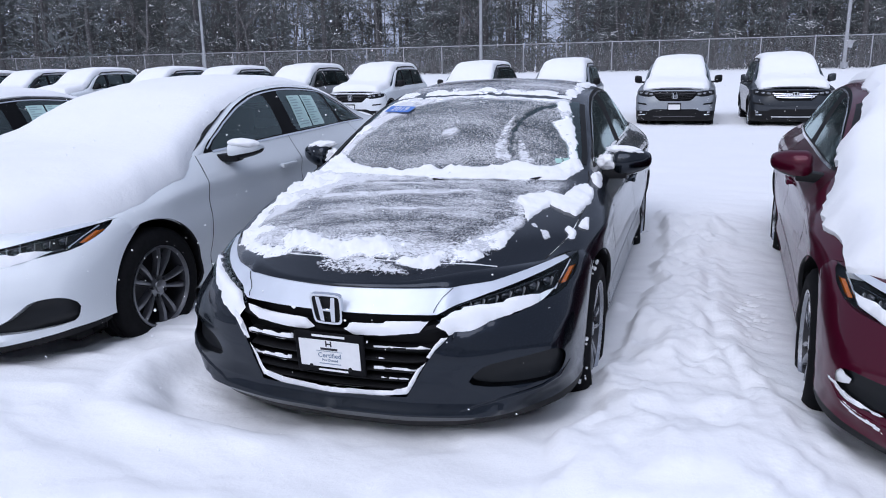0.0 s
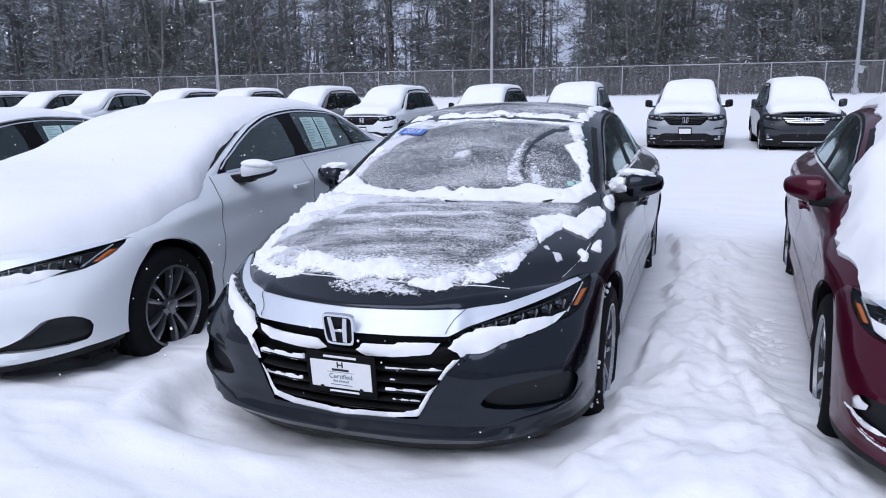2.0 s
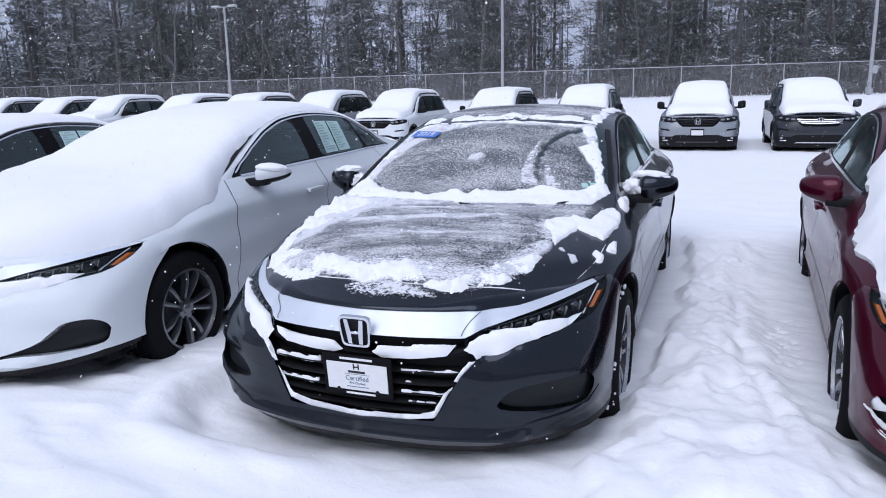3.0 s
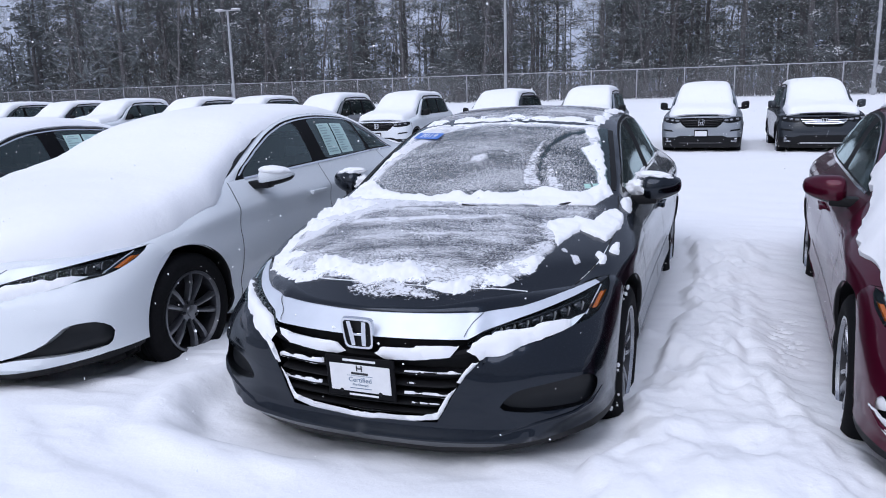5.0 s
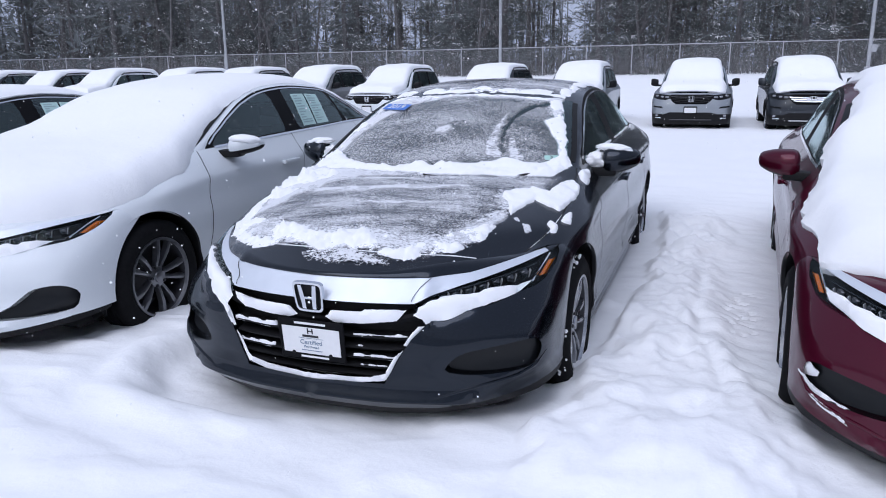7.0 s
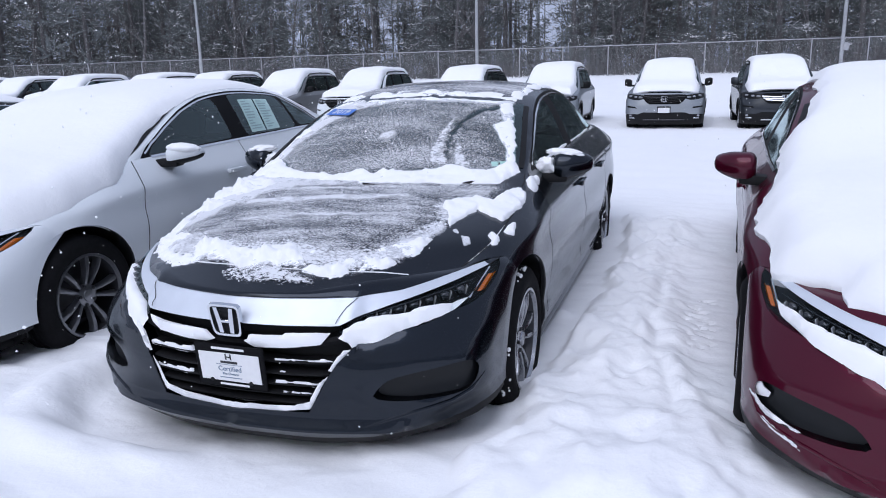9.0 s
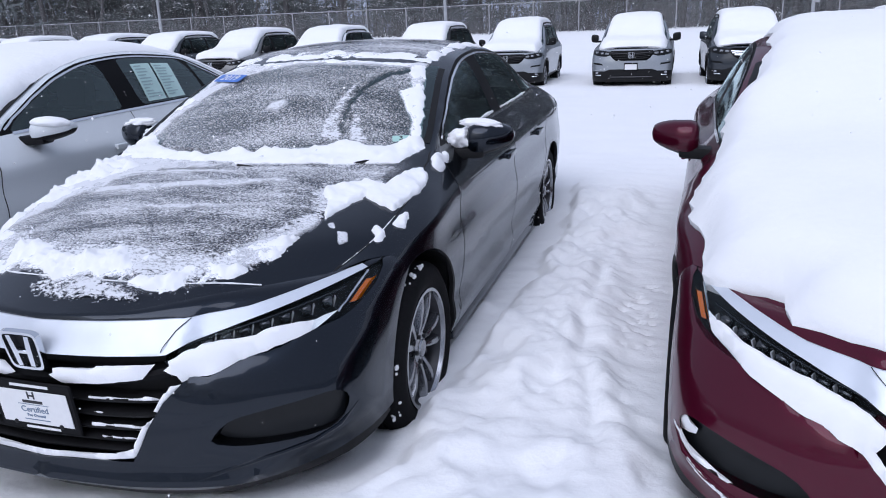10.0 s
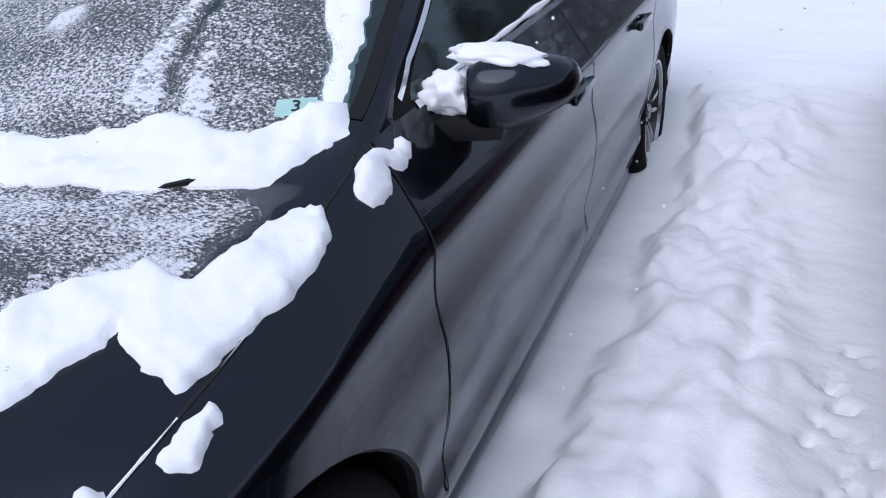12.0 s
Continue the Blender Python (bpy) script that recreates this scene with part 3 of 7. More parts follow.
def wheel_parts(parent, centre, side, label):
    """A tyre on a ten-spoke alloy rim; side is +1 or -1 for the face's way."""
    wheel = new("wheel")
    wheel.parent = parent
    wheel.matrix_local = Matrix.Translation(centre) @ (Matrix.Identity(4) if side > 0 else pose(0, 0, 0, 0, 0, 180))
    R, rim = 0.328, 0.226
    tyre = lathe([(rim - 0.004, -0.2), (rim + 0.012, -0.212), (R - 0.03, -0.215), (R - 0.006, -0.195), (R, -0.165), (R, -0.135), (R - 0.006, -0.128), (R, -0.12), (R, -0.085), (R - 0.006, -0.08), (R, -0.072),
                  (R, -0.03), (R - 0.008, -0.012), (R - 0.035, 0.006), (rim + 0.045, 0.011), (rim + 0.015, 0.004), (rim - 0.003, -0.008)], 56)
    part("tyre", tyre, RUBBER, wheel, "black winter-wet rubber tyre")
    barrel = lathe([(rim + 0.003, 0.0), (rim - 0.006, 0.001), (rim - 0.014, -0.012), (rim - 0.02, -0.06), (rim - 0.03, -0.15), (0.06, -0.155), (0.0, -0.155)], 56)
    part("rim_barrel", barrel, DARK_ALLOY, wheel)
    lip = lathe([(rim + 0.004, -0.004), (rim + 0.003, 0.003), (rim - 0.009, 0.003), (rim - 0.014, -0.012)], 56)
    part("rim", lip, ALLOY, wheel)
    for k in range(10):
        bm = bmesh.new()
        lean = -0.012 if k % 2 else 0.012
        prof = []
        for f in (0.0, 0.3, 0.65, 1.0):
            rad = 0.045 + f * (rim - 0.055)
            wid = 0.011 + 0.010 * f
            dep = -0.035 + 0.022 * math.sin(f * 2.2)
            mid = lean * f * 0.55
            prof.append([bm.verts.new((dep + dx, mid + dy, rad)) for dx, dy in ((-0.03, -wid), (0, -wid * 0.65), (0.004, 0), (0, wid * 0.65), (-0.03, wid))])
        for a, b in zip(prof, prof[1:]):
            for i in range(4):
                bm.faces.new((a[i], a[i + 1], b[i + 1], b[i]))
        bm.transform(Matrix.Rotation(2 * math.pi * (k + (0.09 if k % 2 else -0.09)) / 10, 4, "X"))
        bmesh.ops.recalc_face_normals(bm, faces=bm.faces)
        part("spoke", bm, ALLOY, wheel)
    cap = lathe([(0.062, -0.05), (0.06, -0.028), (0.034, -0.022), (0.031, -0.015), (0.0, -0.013)], 32)
    part("hub_cap", cap, ALLOY, wheel)
    for k in range(5):
        a = 2 * math.pi * (k + 0.5) / 5
        nut = lathe([(0.009, -0.045), (0.009, -0.018), (0.0, -0.016)], 8)
        nut.transform(Matrix.Translation((0, 0.052 * math.cos(a), 0.052 * math.sin(a))))
        part("wheel_nut", nut, DARK_ALLOY, wheel)
    return wheel


def mirror_parts(parent, side, paint, body_point, tall_by=1.0, blunt=0.0, dark=(20, 23)):
    """A door mirror: a painted shell that tapers outwards to a high tip, a black underside and foot, and glass facing the rear."""
    over = spline([(-1, 0.036), (-0.9, 0.052), (-0.6, 0.061), (0.0, 0.060), (0.5, 0.053), (0.85, 0.041), (0.94, 0.033), (1, 0.014)])
    under = spline([(-1, -0.040), (-0.9, -0.056), (-0.6, -0.062), (0.0, -0.050), (0.5, -0.036), (0.85, -0.020), (0.94, -0.012), (1, 0.006)])
    nose = spline([(-1, 0.055), (-0.8, 0.082), (-0.2, 0.088), (0.4, 0.074), (0.85, 0.052), (0.94, 0.040), (1, 0.010)])
    rows = []
    for u in [-1 + 0.1 * k for k in range(19)] + [0.87, 0.93, 0.97, 1.0]:
        f = (u + 1) / 2
        top, low, deep = float(over(u)) + blunt * 0.03 * f, float(under(u)) - blunt * 0.03 * f, float(nose(u)) + blunt * 0.02 * f
        mid, tall = (top + low) / 2, (top - low) / 2
        ring = []
        for j in range(28):
            c, w = math.cos(2 * math.pi * j / 28), math.sin(2 * math.pi * j / 28)
            y = -deep * abs(c) ** 0.8 if c > 0 else 0.022 * abs(c) ** 0.5
            ring.append((u * 0.098, y + 0.05 * f * f, (mid + tall * math.copysign(abs(w) ** 0.85, w)) * tall_by))
        rows.append(ring)
    shell, belly = bmesh.new(), bmesh.new()
    for bm, upper in ((shell, True), (belly, False)):
        for a, b in zip(rows, rows[1:]):
            for j in range(28):
                i = (j + 1) % 28
                if (dark[0] <= j <= dark[1]) != upper:
                    bm.faces.new([bm.verts.new(p) for p in (a[j], a[i], b[i], b[j])])
        if upper:
            for ring in (rows[0], rows[-1]):
                bm.faces.new([bm.verts.new(p) for p in ring])
        bmesh.ops.remove_doubles(bm, verts=bm.verts, dist=0.0004)
    base = rounded_box(0.21, 0.10, 0.050, 0.016)
    base.transform(pose(-0.13, -0.03, -0.048 * tall_by, 0, -2, 10))
    glass = bmesh.new()
    glass.faces.new([glass.verts.new((u * 0.088, 0.0245 + 0.05 * ((u + 1) / 2) ** 2, z * tall_by)) for u, z in [(0.1 * k - 0.9, float(over(0.1 * k - 0.9)) * 0.86) for k in range(18)] + [(0.8 - 0.1 * k, float(under(0.8 - 0.1 * k)) * 0.86) for k in range(18)]])
    at = Matrix.Translation(body_point)
    mirror = new("door_mirror")
    mirror.parent = parent
    for name, bm, mat in (("mirror_shell", shell, paint), ("mirror_underside", belly, PLASTIC), ("mirror_foot", base, PLASTIC), ("mirror_glass", glass, CHROME)):
        bm.transform(at)
        if side < 0:
            flipped(bm)
        bmesh.ops.recalc_face_normals(bm, faces=bm.faces)
        part(name, bm, mat, mirror)
    return mirror


def badge_parts(parent, m, size, back=True):
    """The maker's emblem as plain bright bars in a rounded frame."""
    badge = new("grille_emblem")
    badge.parent = parent
    badge.matrix_local = m
    outer = smooth_poly([(-0.5, 0.30), (-0.47, 0.44), (-0.3, 0.47), (0.3, 0.47), (0.47, 0.44), (0.5, 0.30), (0.46, -0.34), (0.40, -0.47), (0.25, -0.5), (-0.25, -0.5), (-0.40, -0.47), (-0.46, -0.34)], 1)
    inner = [(x * 0.86, z * 0.85) for x, z in outer]
    bm = bmesh.new()
    n = len(outer)
    ring = [[bm.verts.new((p[0] * size * k, d, p[1] * size * k)) for p in poly] for poly, k, d in ((outer, 1, 0.012), (outer, 0.985, -0.004), (inner, 1, -0.004), (inner, 1, 0.012))]
    for a, b in zip(ring, ring[1:]):
        for i in range(n):
            bm.faces.new((a[i], a[(i + 1) % n], b[(i + 1) % n], b[i]))
    bmesh.ops.recalc_face_normals(bm, faces=bm.faces)
    part("emblem_frame", bm, CHROME, badge)
    for sx in (-1, 1):
        bar = bmesh.new()
        pts = [(0.105, -0.39), (0.225, -0.39), (0.305, 0.375), (0.185, 0.375), (0.12, -0.02)]
        lo = [bar.verts.new((sx * x * size, -0.006, z * size)) for x, z in pts]
        hi = [bar.verts.new((sx * x * size, 0.01, z * size)) for x, z in pts]
        bar.faces.new(lo)
        bar.faces.new(hi[::-1])
        for i in range(5):
            bar.faces.new((lo[i], lo[(i + 1) % 5], hi[(i + 1) % 5], hi[i]))
        bmesh.ops.recalc_face_normals(bar, faces=bar.faces)
        part("emblem_upright", bar, CHROME, badge)
    cross = rounded_box(0.27 * size, 0.014, 0.09 * size, 0.002, 1)
    cross.transform(Matrix.Translation((0, 0.001, -0.04 * size)))
    part("emblem_crossbar", cross, CHROME, badge)
    if back:
        plate = bmesh.new()
        plate.faces.new([plate.verts.new((p[0] * size, 0.011, p[1] * size)) for p in inner])
        bmesh.ops.recalc_face_normals(plate, faces=plate.faces)
        part("emblem_ground", plate, PLASTIC, badge)
    return badge


# ---------------------------------------------------------------- the sedans
WHEEL_Y, WHEEL_Z, ARCH = (0.945, 3.765), 0.328, 0.372
ARCHES = ((WHEEL_Y[0] - 0.03, ARCH + 0.015), (WHEEL_Y[1], ARCH))

WINDOWS = [
    ("front_window", corner_poly([(1.64, 5.1), (2.52, 5.1), (2.48, 5.81), (2.2, 5.80), (1.98, 5.74), (1.82, 5.63), (1.70, 5.43)], 0.035)),
    ("rear_window", corner_poly([(2.70, 5.1), (3.44, 5.1), (3.40, 5.54), (3.32, 5.80), (2.66, 5.82)], 0.035)),
    ("quarter_window", corner_poly([(3.50, 5.12), (3.92, 5.16), (3.72, 5.48), (3.40, 5.78)], 0.035)),
]


FOG_EARLY = [(0.525, 0.380), (0.545, 0.415), (0.585, 0.448), (0.66, 0.462), (0.76, 0.474), (0.815, 0.479), (0.840, 0.462), (0.846, 0.425), (0.832, 0.380), (0.80, 0.362), (0.70, 0.360), (0.60, 0.364)]
FOG_LATE = [(0.45, 0.293), (0.556, 0.322), (0.65, 0.357), (0.70, 0.41), (0.737, 0.444), (0.80, 0.456), (0.841, 0.448), (0.864, 0.40), (0.860, 0.345), (0.84, 0.312), (0.692, 0.305), (0.556, 0.302), (0.45, 0.283)]


def build_sedan(car, paint, fog_shape, mirror_height=1.22):
    """The whole sedan under the Empty car, nose at y = 0, on wheels that stand at z = 0."""
    B, F = SEDAN, SEDAN_FRONT
    arch_f, arch_r = (arch_outline(B, y, WHEEL_Z, r) for y, r in ARCHES)
    seam_y = lambda z: ARCHES[0][0] - math.sqrt(max(ARCHES[0][1] ** 2 - (z - WHEEL_Z) ** 2, 0))
    outline = flat([(0.55, 8), (0.55, 5.0), (0.66, 4.6), (0.74, 4.1), (0.74, 3.6), (0.70, 2.8), (0.66, 0), (4.86, 0), (4.86, 8)])
    regions = [
        ("bonnet", flat([(0.5, 8.2), (0.5, 5.0), (1.40, 5.0), (1.47, 5.3), (1.47, 8.2)])),
        ("fender", flat([(0.5, -0.2), (0.5, 5.0), (1.40, 5.0), (1.47, 5.3), (1.49, 5.02), (1.43, 4.0), (1.41, 2.6), (1.37, 1.2), (1.35, -0.2)])),
        ("front_door", flat([(1.35, -0.2), (1.37, 1.2), (1.41, 2.6), (1.43, 4.0), (1.49, 5.02), (1.56, 5.06), (2.56, 5.06), (2.50, 0.9), (1.40, 0.75)])),
        ("rear_door", flat([(2.50, 0.9), (2.56, 5.06), (3.6, 5.06), (3.64, 4.4), (3.50, 3.2), (3.36, 2.0), (3.3, 0.9)])),
    ]
    regions += [
        ("window_surround", flat(corner_poly([(1.56, 5.03), (4.03, 5.06), (3.80, 5.58), (3.42, 5.91), (2.5, 5.92), (2.1, 5.885), (1.85, 5.80), (1.645, 5.58)], 0.03))),
        ("cowl", flat([(1.47, 8.2), (1.47, 6.1), (1.50, 6.1), (1.50, 8.2)])),
        ("windscreen", flat([(1.50, 8.2), (1.50, 6.12), (1.7, 6.12), (2.16, 6.14), (2.16, 8.2)])),
        ("rear_screen", flat([(3.42, 8.2), (3.42, 6.2), (3.98, 6.2), (3.98, 8.2)])),
    ]
    regions += [(n, flat(p)) for n, p in WINDOWS]
    regions += [("arch", flat(arch_f)), ("arch", flat(arch_r))]
    pts, tri = cut_sheet(outline, regions, 0.042)
    place = lambda y, q: B.at(y, q / Q)

    def both(name, region, mat, label="", inner=0.012):
        """One part on each side of the car."""
        for side in (1, -1):
            bm = sheet_bm(pts, tri[region], place, flip=True)
            if side < 0:
                flipped(bm)
            outward(bm, (0, 2.4, 0.5))
            rim_of(bm, lambda co: Vector((-math.copysign(inner, co.x), 0, -inner * 0.5)))
            part(name, bm, mat, car, label)

    def across(name, region, mat, label="", inner=0.012):
        bm = mirrored(sheet_bm(pts, tri[region], place, flip=True))
        bmesh.ops.remove_doubles(bm, verts=bm.verts, dist=0.0008)
        outward(bm, (0, 2.4, 0.3))
        rim_of(bm, (0, 0, -inner))
        return part(name, bm, mat, car, label)

    across("bonnet", "bonnet", paint)
    across("roof", "", paint)
    across("cowl", "cowl", PLASTIC, "black plastic cowl")
    across("windscreen", "windscreen", TINT_GLASS, "curved laminated windscreen")
    across("rear_screen", "rear_screen", TINT_GLASS)
    both("fender", "fender", paint)
    both("front_door", "front_door", paint)
    both("rear_door", "rear_door", paint)
    both("window_surround", "window_surround", GLOSS_BLACK, "gloss black window surround")
    for n, _ in WINDOWS:
        both(n, n, TINT_GLASS, "tinted side window glass", 0.004)

    # wheel housings: a flange, and a dark liner behind it
    for yc, radius in ARCHES:
        for side in (1, -1):
            bm = bmesh.new()
            rows = []
            for k in range(37):
                a = math.pi * (1.16 - 1.32 * k / 36)
                y, z = yc + radius * math.cos(a), max(WHEEL_Z + radius * math.sin(a), 0.17)
                x = B.at(y, B.row_at_height(y, z)).x + 0.001
                if y < 0.72:
                    x = min(x, F.at(F.s_of_y(y, z), z).x + 0.001)
                rows.append([bm.verts.new((side * xx, y + (yc - y) * sh, z)) for xx, sh in ((x, 0), (x - 0.004, 0.03), (x - 0.02, 0.035), (x - 0.03, 0.0), (0.56, 0.0))])
            for a, b in zip(rows, rows[1:]):
                for i in range(4):
                    bm.faces.new((a[i], a[i + 1], b[i + 1], b[i]))
            bm.faces.new([r[4] for r in rows])
            bmesh.ops.recalc_face_normals(bm, faces=bm.faces)
            part("wheel_housing", bm, PLASTIC, car)

    # panel gaps and bright window line
    for side in (1, -1):
        for line in ([(0.56, 5.0), (1.40, 5.0), (1.47, 5.3)], [(1.49, 5.04), (1.43, 4.0), (1.41, 2.6), (1.37, 1.2), (1.355, 0.6)], [(2.56, 5.05), (2.50, 0.8)],
                     [(3.6, 5.05), (3.64, 4.4), (3.50, 3.2), (3.40, 2.4)], [(1.37, 0.75), (3.3, 0.85)]):
            strip_along(B, line, 0.006, 0.0012, SEAM, "panel_gap", car, side)
        strip_along(B, [(1.66, 5.035), (3.98, 5.06)], 0.016, 0.003, CHROME, "belt_trim", car, side)
        strip_along(B, [(1.62, 5.28), (1.70, 5.55), (1.875, 5.73), (2.1, 5.81), (2.5, 5.845), (3.38, 5.83), (3.73, 5.53), (3.94, 5.12)], 0.012, 0.003, CHROME, "window_trim", car, side)
        strip_along(B, [(1.52, 6.05), (1.8, 6.06), (2.14, 6.07)], 0.030, 0.002, PLASTIC, "pillar_gasket", car, side)
        for yh in (2.34, 3.22):
            r = B.row_at_height(yh, 0.835)
            o = B.at(yh, r)
            bm = rounded_box(0.022, 0.20, 0.03, 0.009)
            bm.transform(Matrix.Translation((o.x + 0.022, yh, o.z)))
            foot = rounded_box(0.03, 0.03, 0.024, 0.006, 1)
            foot.transform(Matrix.Translation((o.x + 0.008, yh - 0.075, o.z)))
            join_bm(bm, foot)
            foot = rounded_box(0.03, 0.03, 0.024, 0.006, 1)
            foot.transform(Matrix.Translation((o.x + 0.008, yh + 0.075, o.z)))
            join_bm(bm, foot)
            if side < 0:
                flipped(bm)
            part("door_handle", bm, paint, car)
        sill = rounded_box(0.06, 1.98, 0.07, 0.025)
        sill.transform(Matrix.Translation((side * 0.836, 2.36, 0.205)))
        part("sill", sill, paint, car)

    # the painted nose between bonnet edge and chrome bar
    nose = bmesh.new()
    rows = []
    for x in np.linspace(-0.70, 0.70, 57):
        lo, hi = 5.0, 8.0
        for _ in range(24):
            mid_r = (lo + hi) / 2
            lo, hi = (mid_r, hi) if B.at(0.552, mid_r).x > abs(x) else (lo, mid_r)
        q = B.at(0.552, lo)
        sa = F.s_of_x(abs(x))
        zt = float(spline([(0, 0.7135), (0.25, 0.7135), (0.42, 0.713), (0.56, 0.7185), (0.70, 0.7435), (0.80, 0.756)])(abs(x)))
        p = F.at(sa, zt)
        rows.append([nose.verts.new((x, p.y + (q.y - p.y) * f + d, p.z + (q.z - p.z) * math.sin(f * 1.5708))) for f, d in ((0.0, 0.0), (0.15, -0.004), (0.4, -0.004), (0.7, -0.002), (1.0, 0.004))])
    for a, b in zip(rows, rows[1:]):
        for i in range(4):
            nose.faces.new((a[i], a[i + 1], b[i + 1], b[i]))
    bmesh.ops.recalc_face_normals(nose, faces=nose.faces)
    part("bonnet_nose", nose, paint, car)

    cut = []
    for x in np.linspace(-0.56, 0.56, 33):
        yy, r, _ = B.from_above(x, 0.243 + 0.16 * (abs(x) / 0.6) ** 2.2)
        p = B.at(yy, r)
        cut.append(Vector((math.copysign(p.x, x), p.y, p.z)))
    part("panel_gap", ribbon(cut, [(0, -0.35, 1)] * len(cut), 0.005, 0.001), SEAM, car)

    # rear end, closed plainly
    bm = bmesh.new()
    loop = [B.at(4.86, r) for r in np.arange(0, 8.01, 0.25)]
    ring = [bm.verts.new(p) for p in loop] + [bm.verts.new((-p.x, p.y, p.z)) for p in loop[-2::-1]]
    bm.faces.new(ring)
    bmesh.ops.recalc_face_normals(bm, faces=bm.faces)
    part("rear_panel", bm, paint, car)
    bm = rounded_box(1.5, 4.1, 0.05, 0.02)
    bm.transform(Matrix.Translation((0, 2.5, 0.19)))
    part("underbody", bm, PLASTIC, car)

    # ------- the face
    side_edge = [(F.s_of_y(seam_y(z), z), z) for z in np.linspace(0.272, 0.61, 12)]
    head = [(0.405, 0.612), (0.50, 0.612), (0.62, 0.622), (0.74, 0.638), (0.79, 0.648), (0.818, 0.665), (0.838, 0.705), (0.836, 0.738), (0.825, 0.7555), (0.80, 0.745), (0.70, 0.718), (0.56, 0.684), (0.45, 0.653), (0.405, 0.632)]
    bar = [(-0.1, 0.636), (0.30, 0.634), (0.385, 0.631), (0.405, 0.632), (0.45, 0.653), (0.56, 0.684), (0.70, 0.718), (0.80, 0.745), (0.78, 0.757), (0.70, 0.7425), (0.56, 0.717), (0.42, 0.711), (0.25, 0.713), (-0.1, 0.713)]
    grille = [(-0.1, 0.636), (0.30, 0.634), (0.385, 0.631), (0.404, 0.632), (0.405, 0.612), (0.44, 0.59), (0.462, 0.562), (0.408, 0.505), (0.374, 0.45), (0.338, 0.38), (0.306, 0.325), (-0.1, 0.306)]
    fog = smooth_poly(fog_shape, 1)
    top = [(0.84, 0.752), (0.80, 0.757), (0.70, 0.746), (0.56, 0.722), (0.42, 0.715), (0.25, 0.716), (0.0, 0.716)]
    out = [(0.0, 0.168)] + [(F.s_of_x(x), z) for x, z in ((0.3, 0.168), (0.5, 0.186), (0.66, 0.214), (0.8, 0.245))] + [(F.s_of_y(0.5, 0.26), 0.262)] + side_edge + [(F.s_of_y(0.765, 0.70), 0.70)] + F.flat(top)
    regs = [("lip", [(-0.1, 0.0), (2, 0.0), (2, 0.300), (F.s_of_x(0.84), 0.284), (F.s_of_x(0.66), 0.250), (F.s_of_x(0.5), 0.228), (F.s_of_x(0.3), 0.214), (-0.1, 0.212)]), ("grille", F.flat(grille)), ("lamp", F.flat(head)), ("bar", F.flat(bar)), ("fog", F.flat(fog))]
    fp, ft = cut_sheet(out, regs, 0.024)
    fplace = lambda s, z: F.at(s, z)

    def face(name, region, mat, shift=(0, 0, 0), depth=0.02, label="", sides=False):
        sh = Vector(shift)
        if not sides:
            bm = mirrored(sheet_bm(fp, ft[region], lambda s, z: F.at(s, z) + sh))
            bmesh.ops.remove_doubles(bm, verts=bm.verts, dist=0.0008)
            if depth:
                rim_of(bm, (0, depth, 0))
            bmesh.ops.recalc_face_normals(bm, faces=bm.faces)
            part(name, bm, mat, car, label)
            return
        made = []
        for side in (1, -1):
            bm = sheet_bm(fp, ft[region], lambda s, z: F.at(s, z) + sh)
            if side < 0:
                flipped(bm)
            if depth:
                rim_of(bm, (0, depth, 0))
            made.append(part(name, bm, mat, car, label))
        return made

    face("front_bumper", "", paint, (0, 0, 0), 0.07)
    face("bumper_lip", "lip", PLASTIC, (0, 0.004, 0), 0.03, "black plastic lower lip")
    face("grille_backing", "grille", PLASTIC, (0, 0.085, 0), 0)
    face("chrome_bar", "bar", DULL_CHROME, (0, -0.006, 0), 0.012, "wide bright chrome grille bar")
    face("fog_pocket", "fog", FOG_PANEL, (0, 0.045, 0), -0.045, "black recessed fog lamp pocket", True)
    houses = face("headlight", "lamp", LAMP_DARK, (0, 0.055, -0.002), -0.055, "swept LED headlight with amber reflector", True)
    for side, house in zip((1, -1), houses):
        lens = sheet_bm(fp, ft["lamp"], lambda s, z: F.at(s, z) + Vector((0, -0.001, 0)))
        if side < 0:
            flipped(lens)
        ob = part("lens", lens, LENS_PANE, house, "clear polycarbonate lens")
        ob.visible_shadow = False
        for k in range(7):
            x = 0.475 + k * 0.043
            o = F.at(F.s_of_x(x), 0.636 + 0.0085 * k)
            turned = Matrix.Translation((o.x * side + side * 0.008, o.y + 0.028, o.z)) @ pose(0, 0, 0, 10, side * -14, side * 30)
            cell = rounded_box(0.034, 0.020, 0.024 + 0.001 * k, 0.004, 1)
            cell.transform(turned)
            part("led_cell", cell, LAMP_CELL, house, "grey reflector cell")
            fin = rounded_box(0.004, 0.016, 0.034, 0.0012, 1)
            fin.transform(turned @ pose(side * 0.020, -0.006, 0.0, 0, side * 28, 0))
            part("lamp_fin", fin, LAMP_FIN, house)
        for z0, z1, rad, mat in ((0.622, 0.655, 0.0035, LAMP_CELL), (0.642, 0.712, 0.003, LAMP_CELL)):
            line = [F.at(F.s_of_x(x), z0 + (z1 - z0) * f) + Vector((0, 0.016, 0)) for x, f in ((0.43 + 0.34 * k / 8, k / 8) for k in range(9))]
            part("light_guide", tube([(side * p.x, p.y, p.z) for p in line], rad, 6), mat, house)
        strip = bmesh.new()
        rows = []
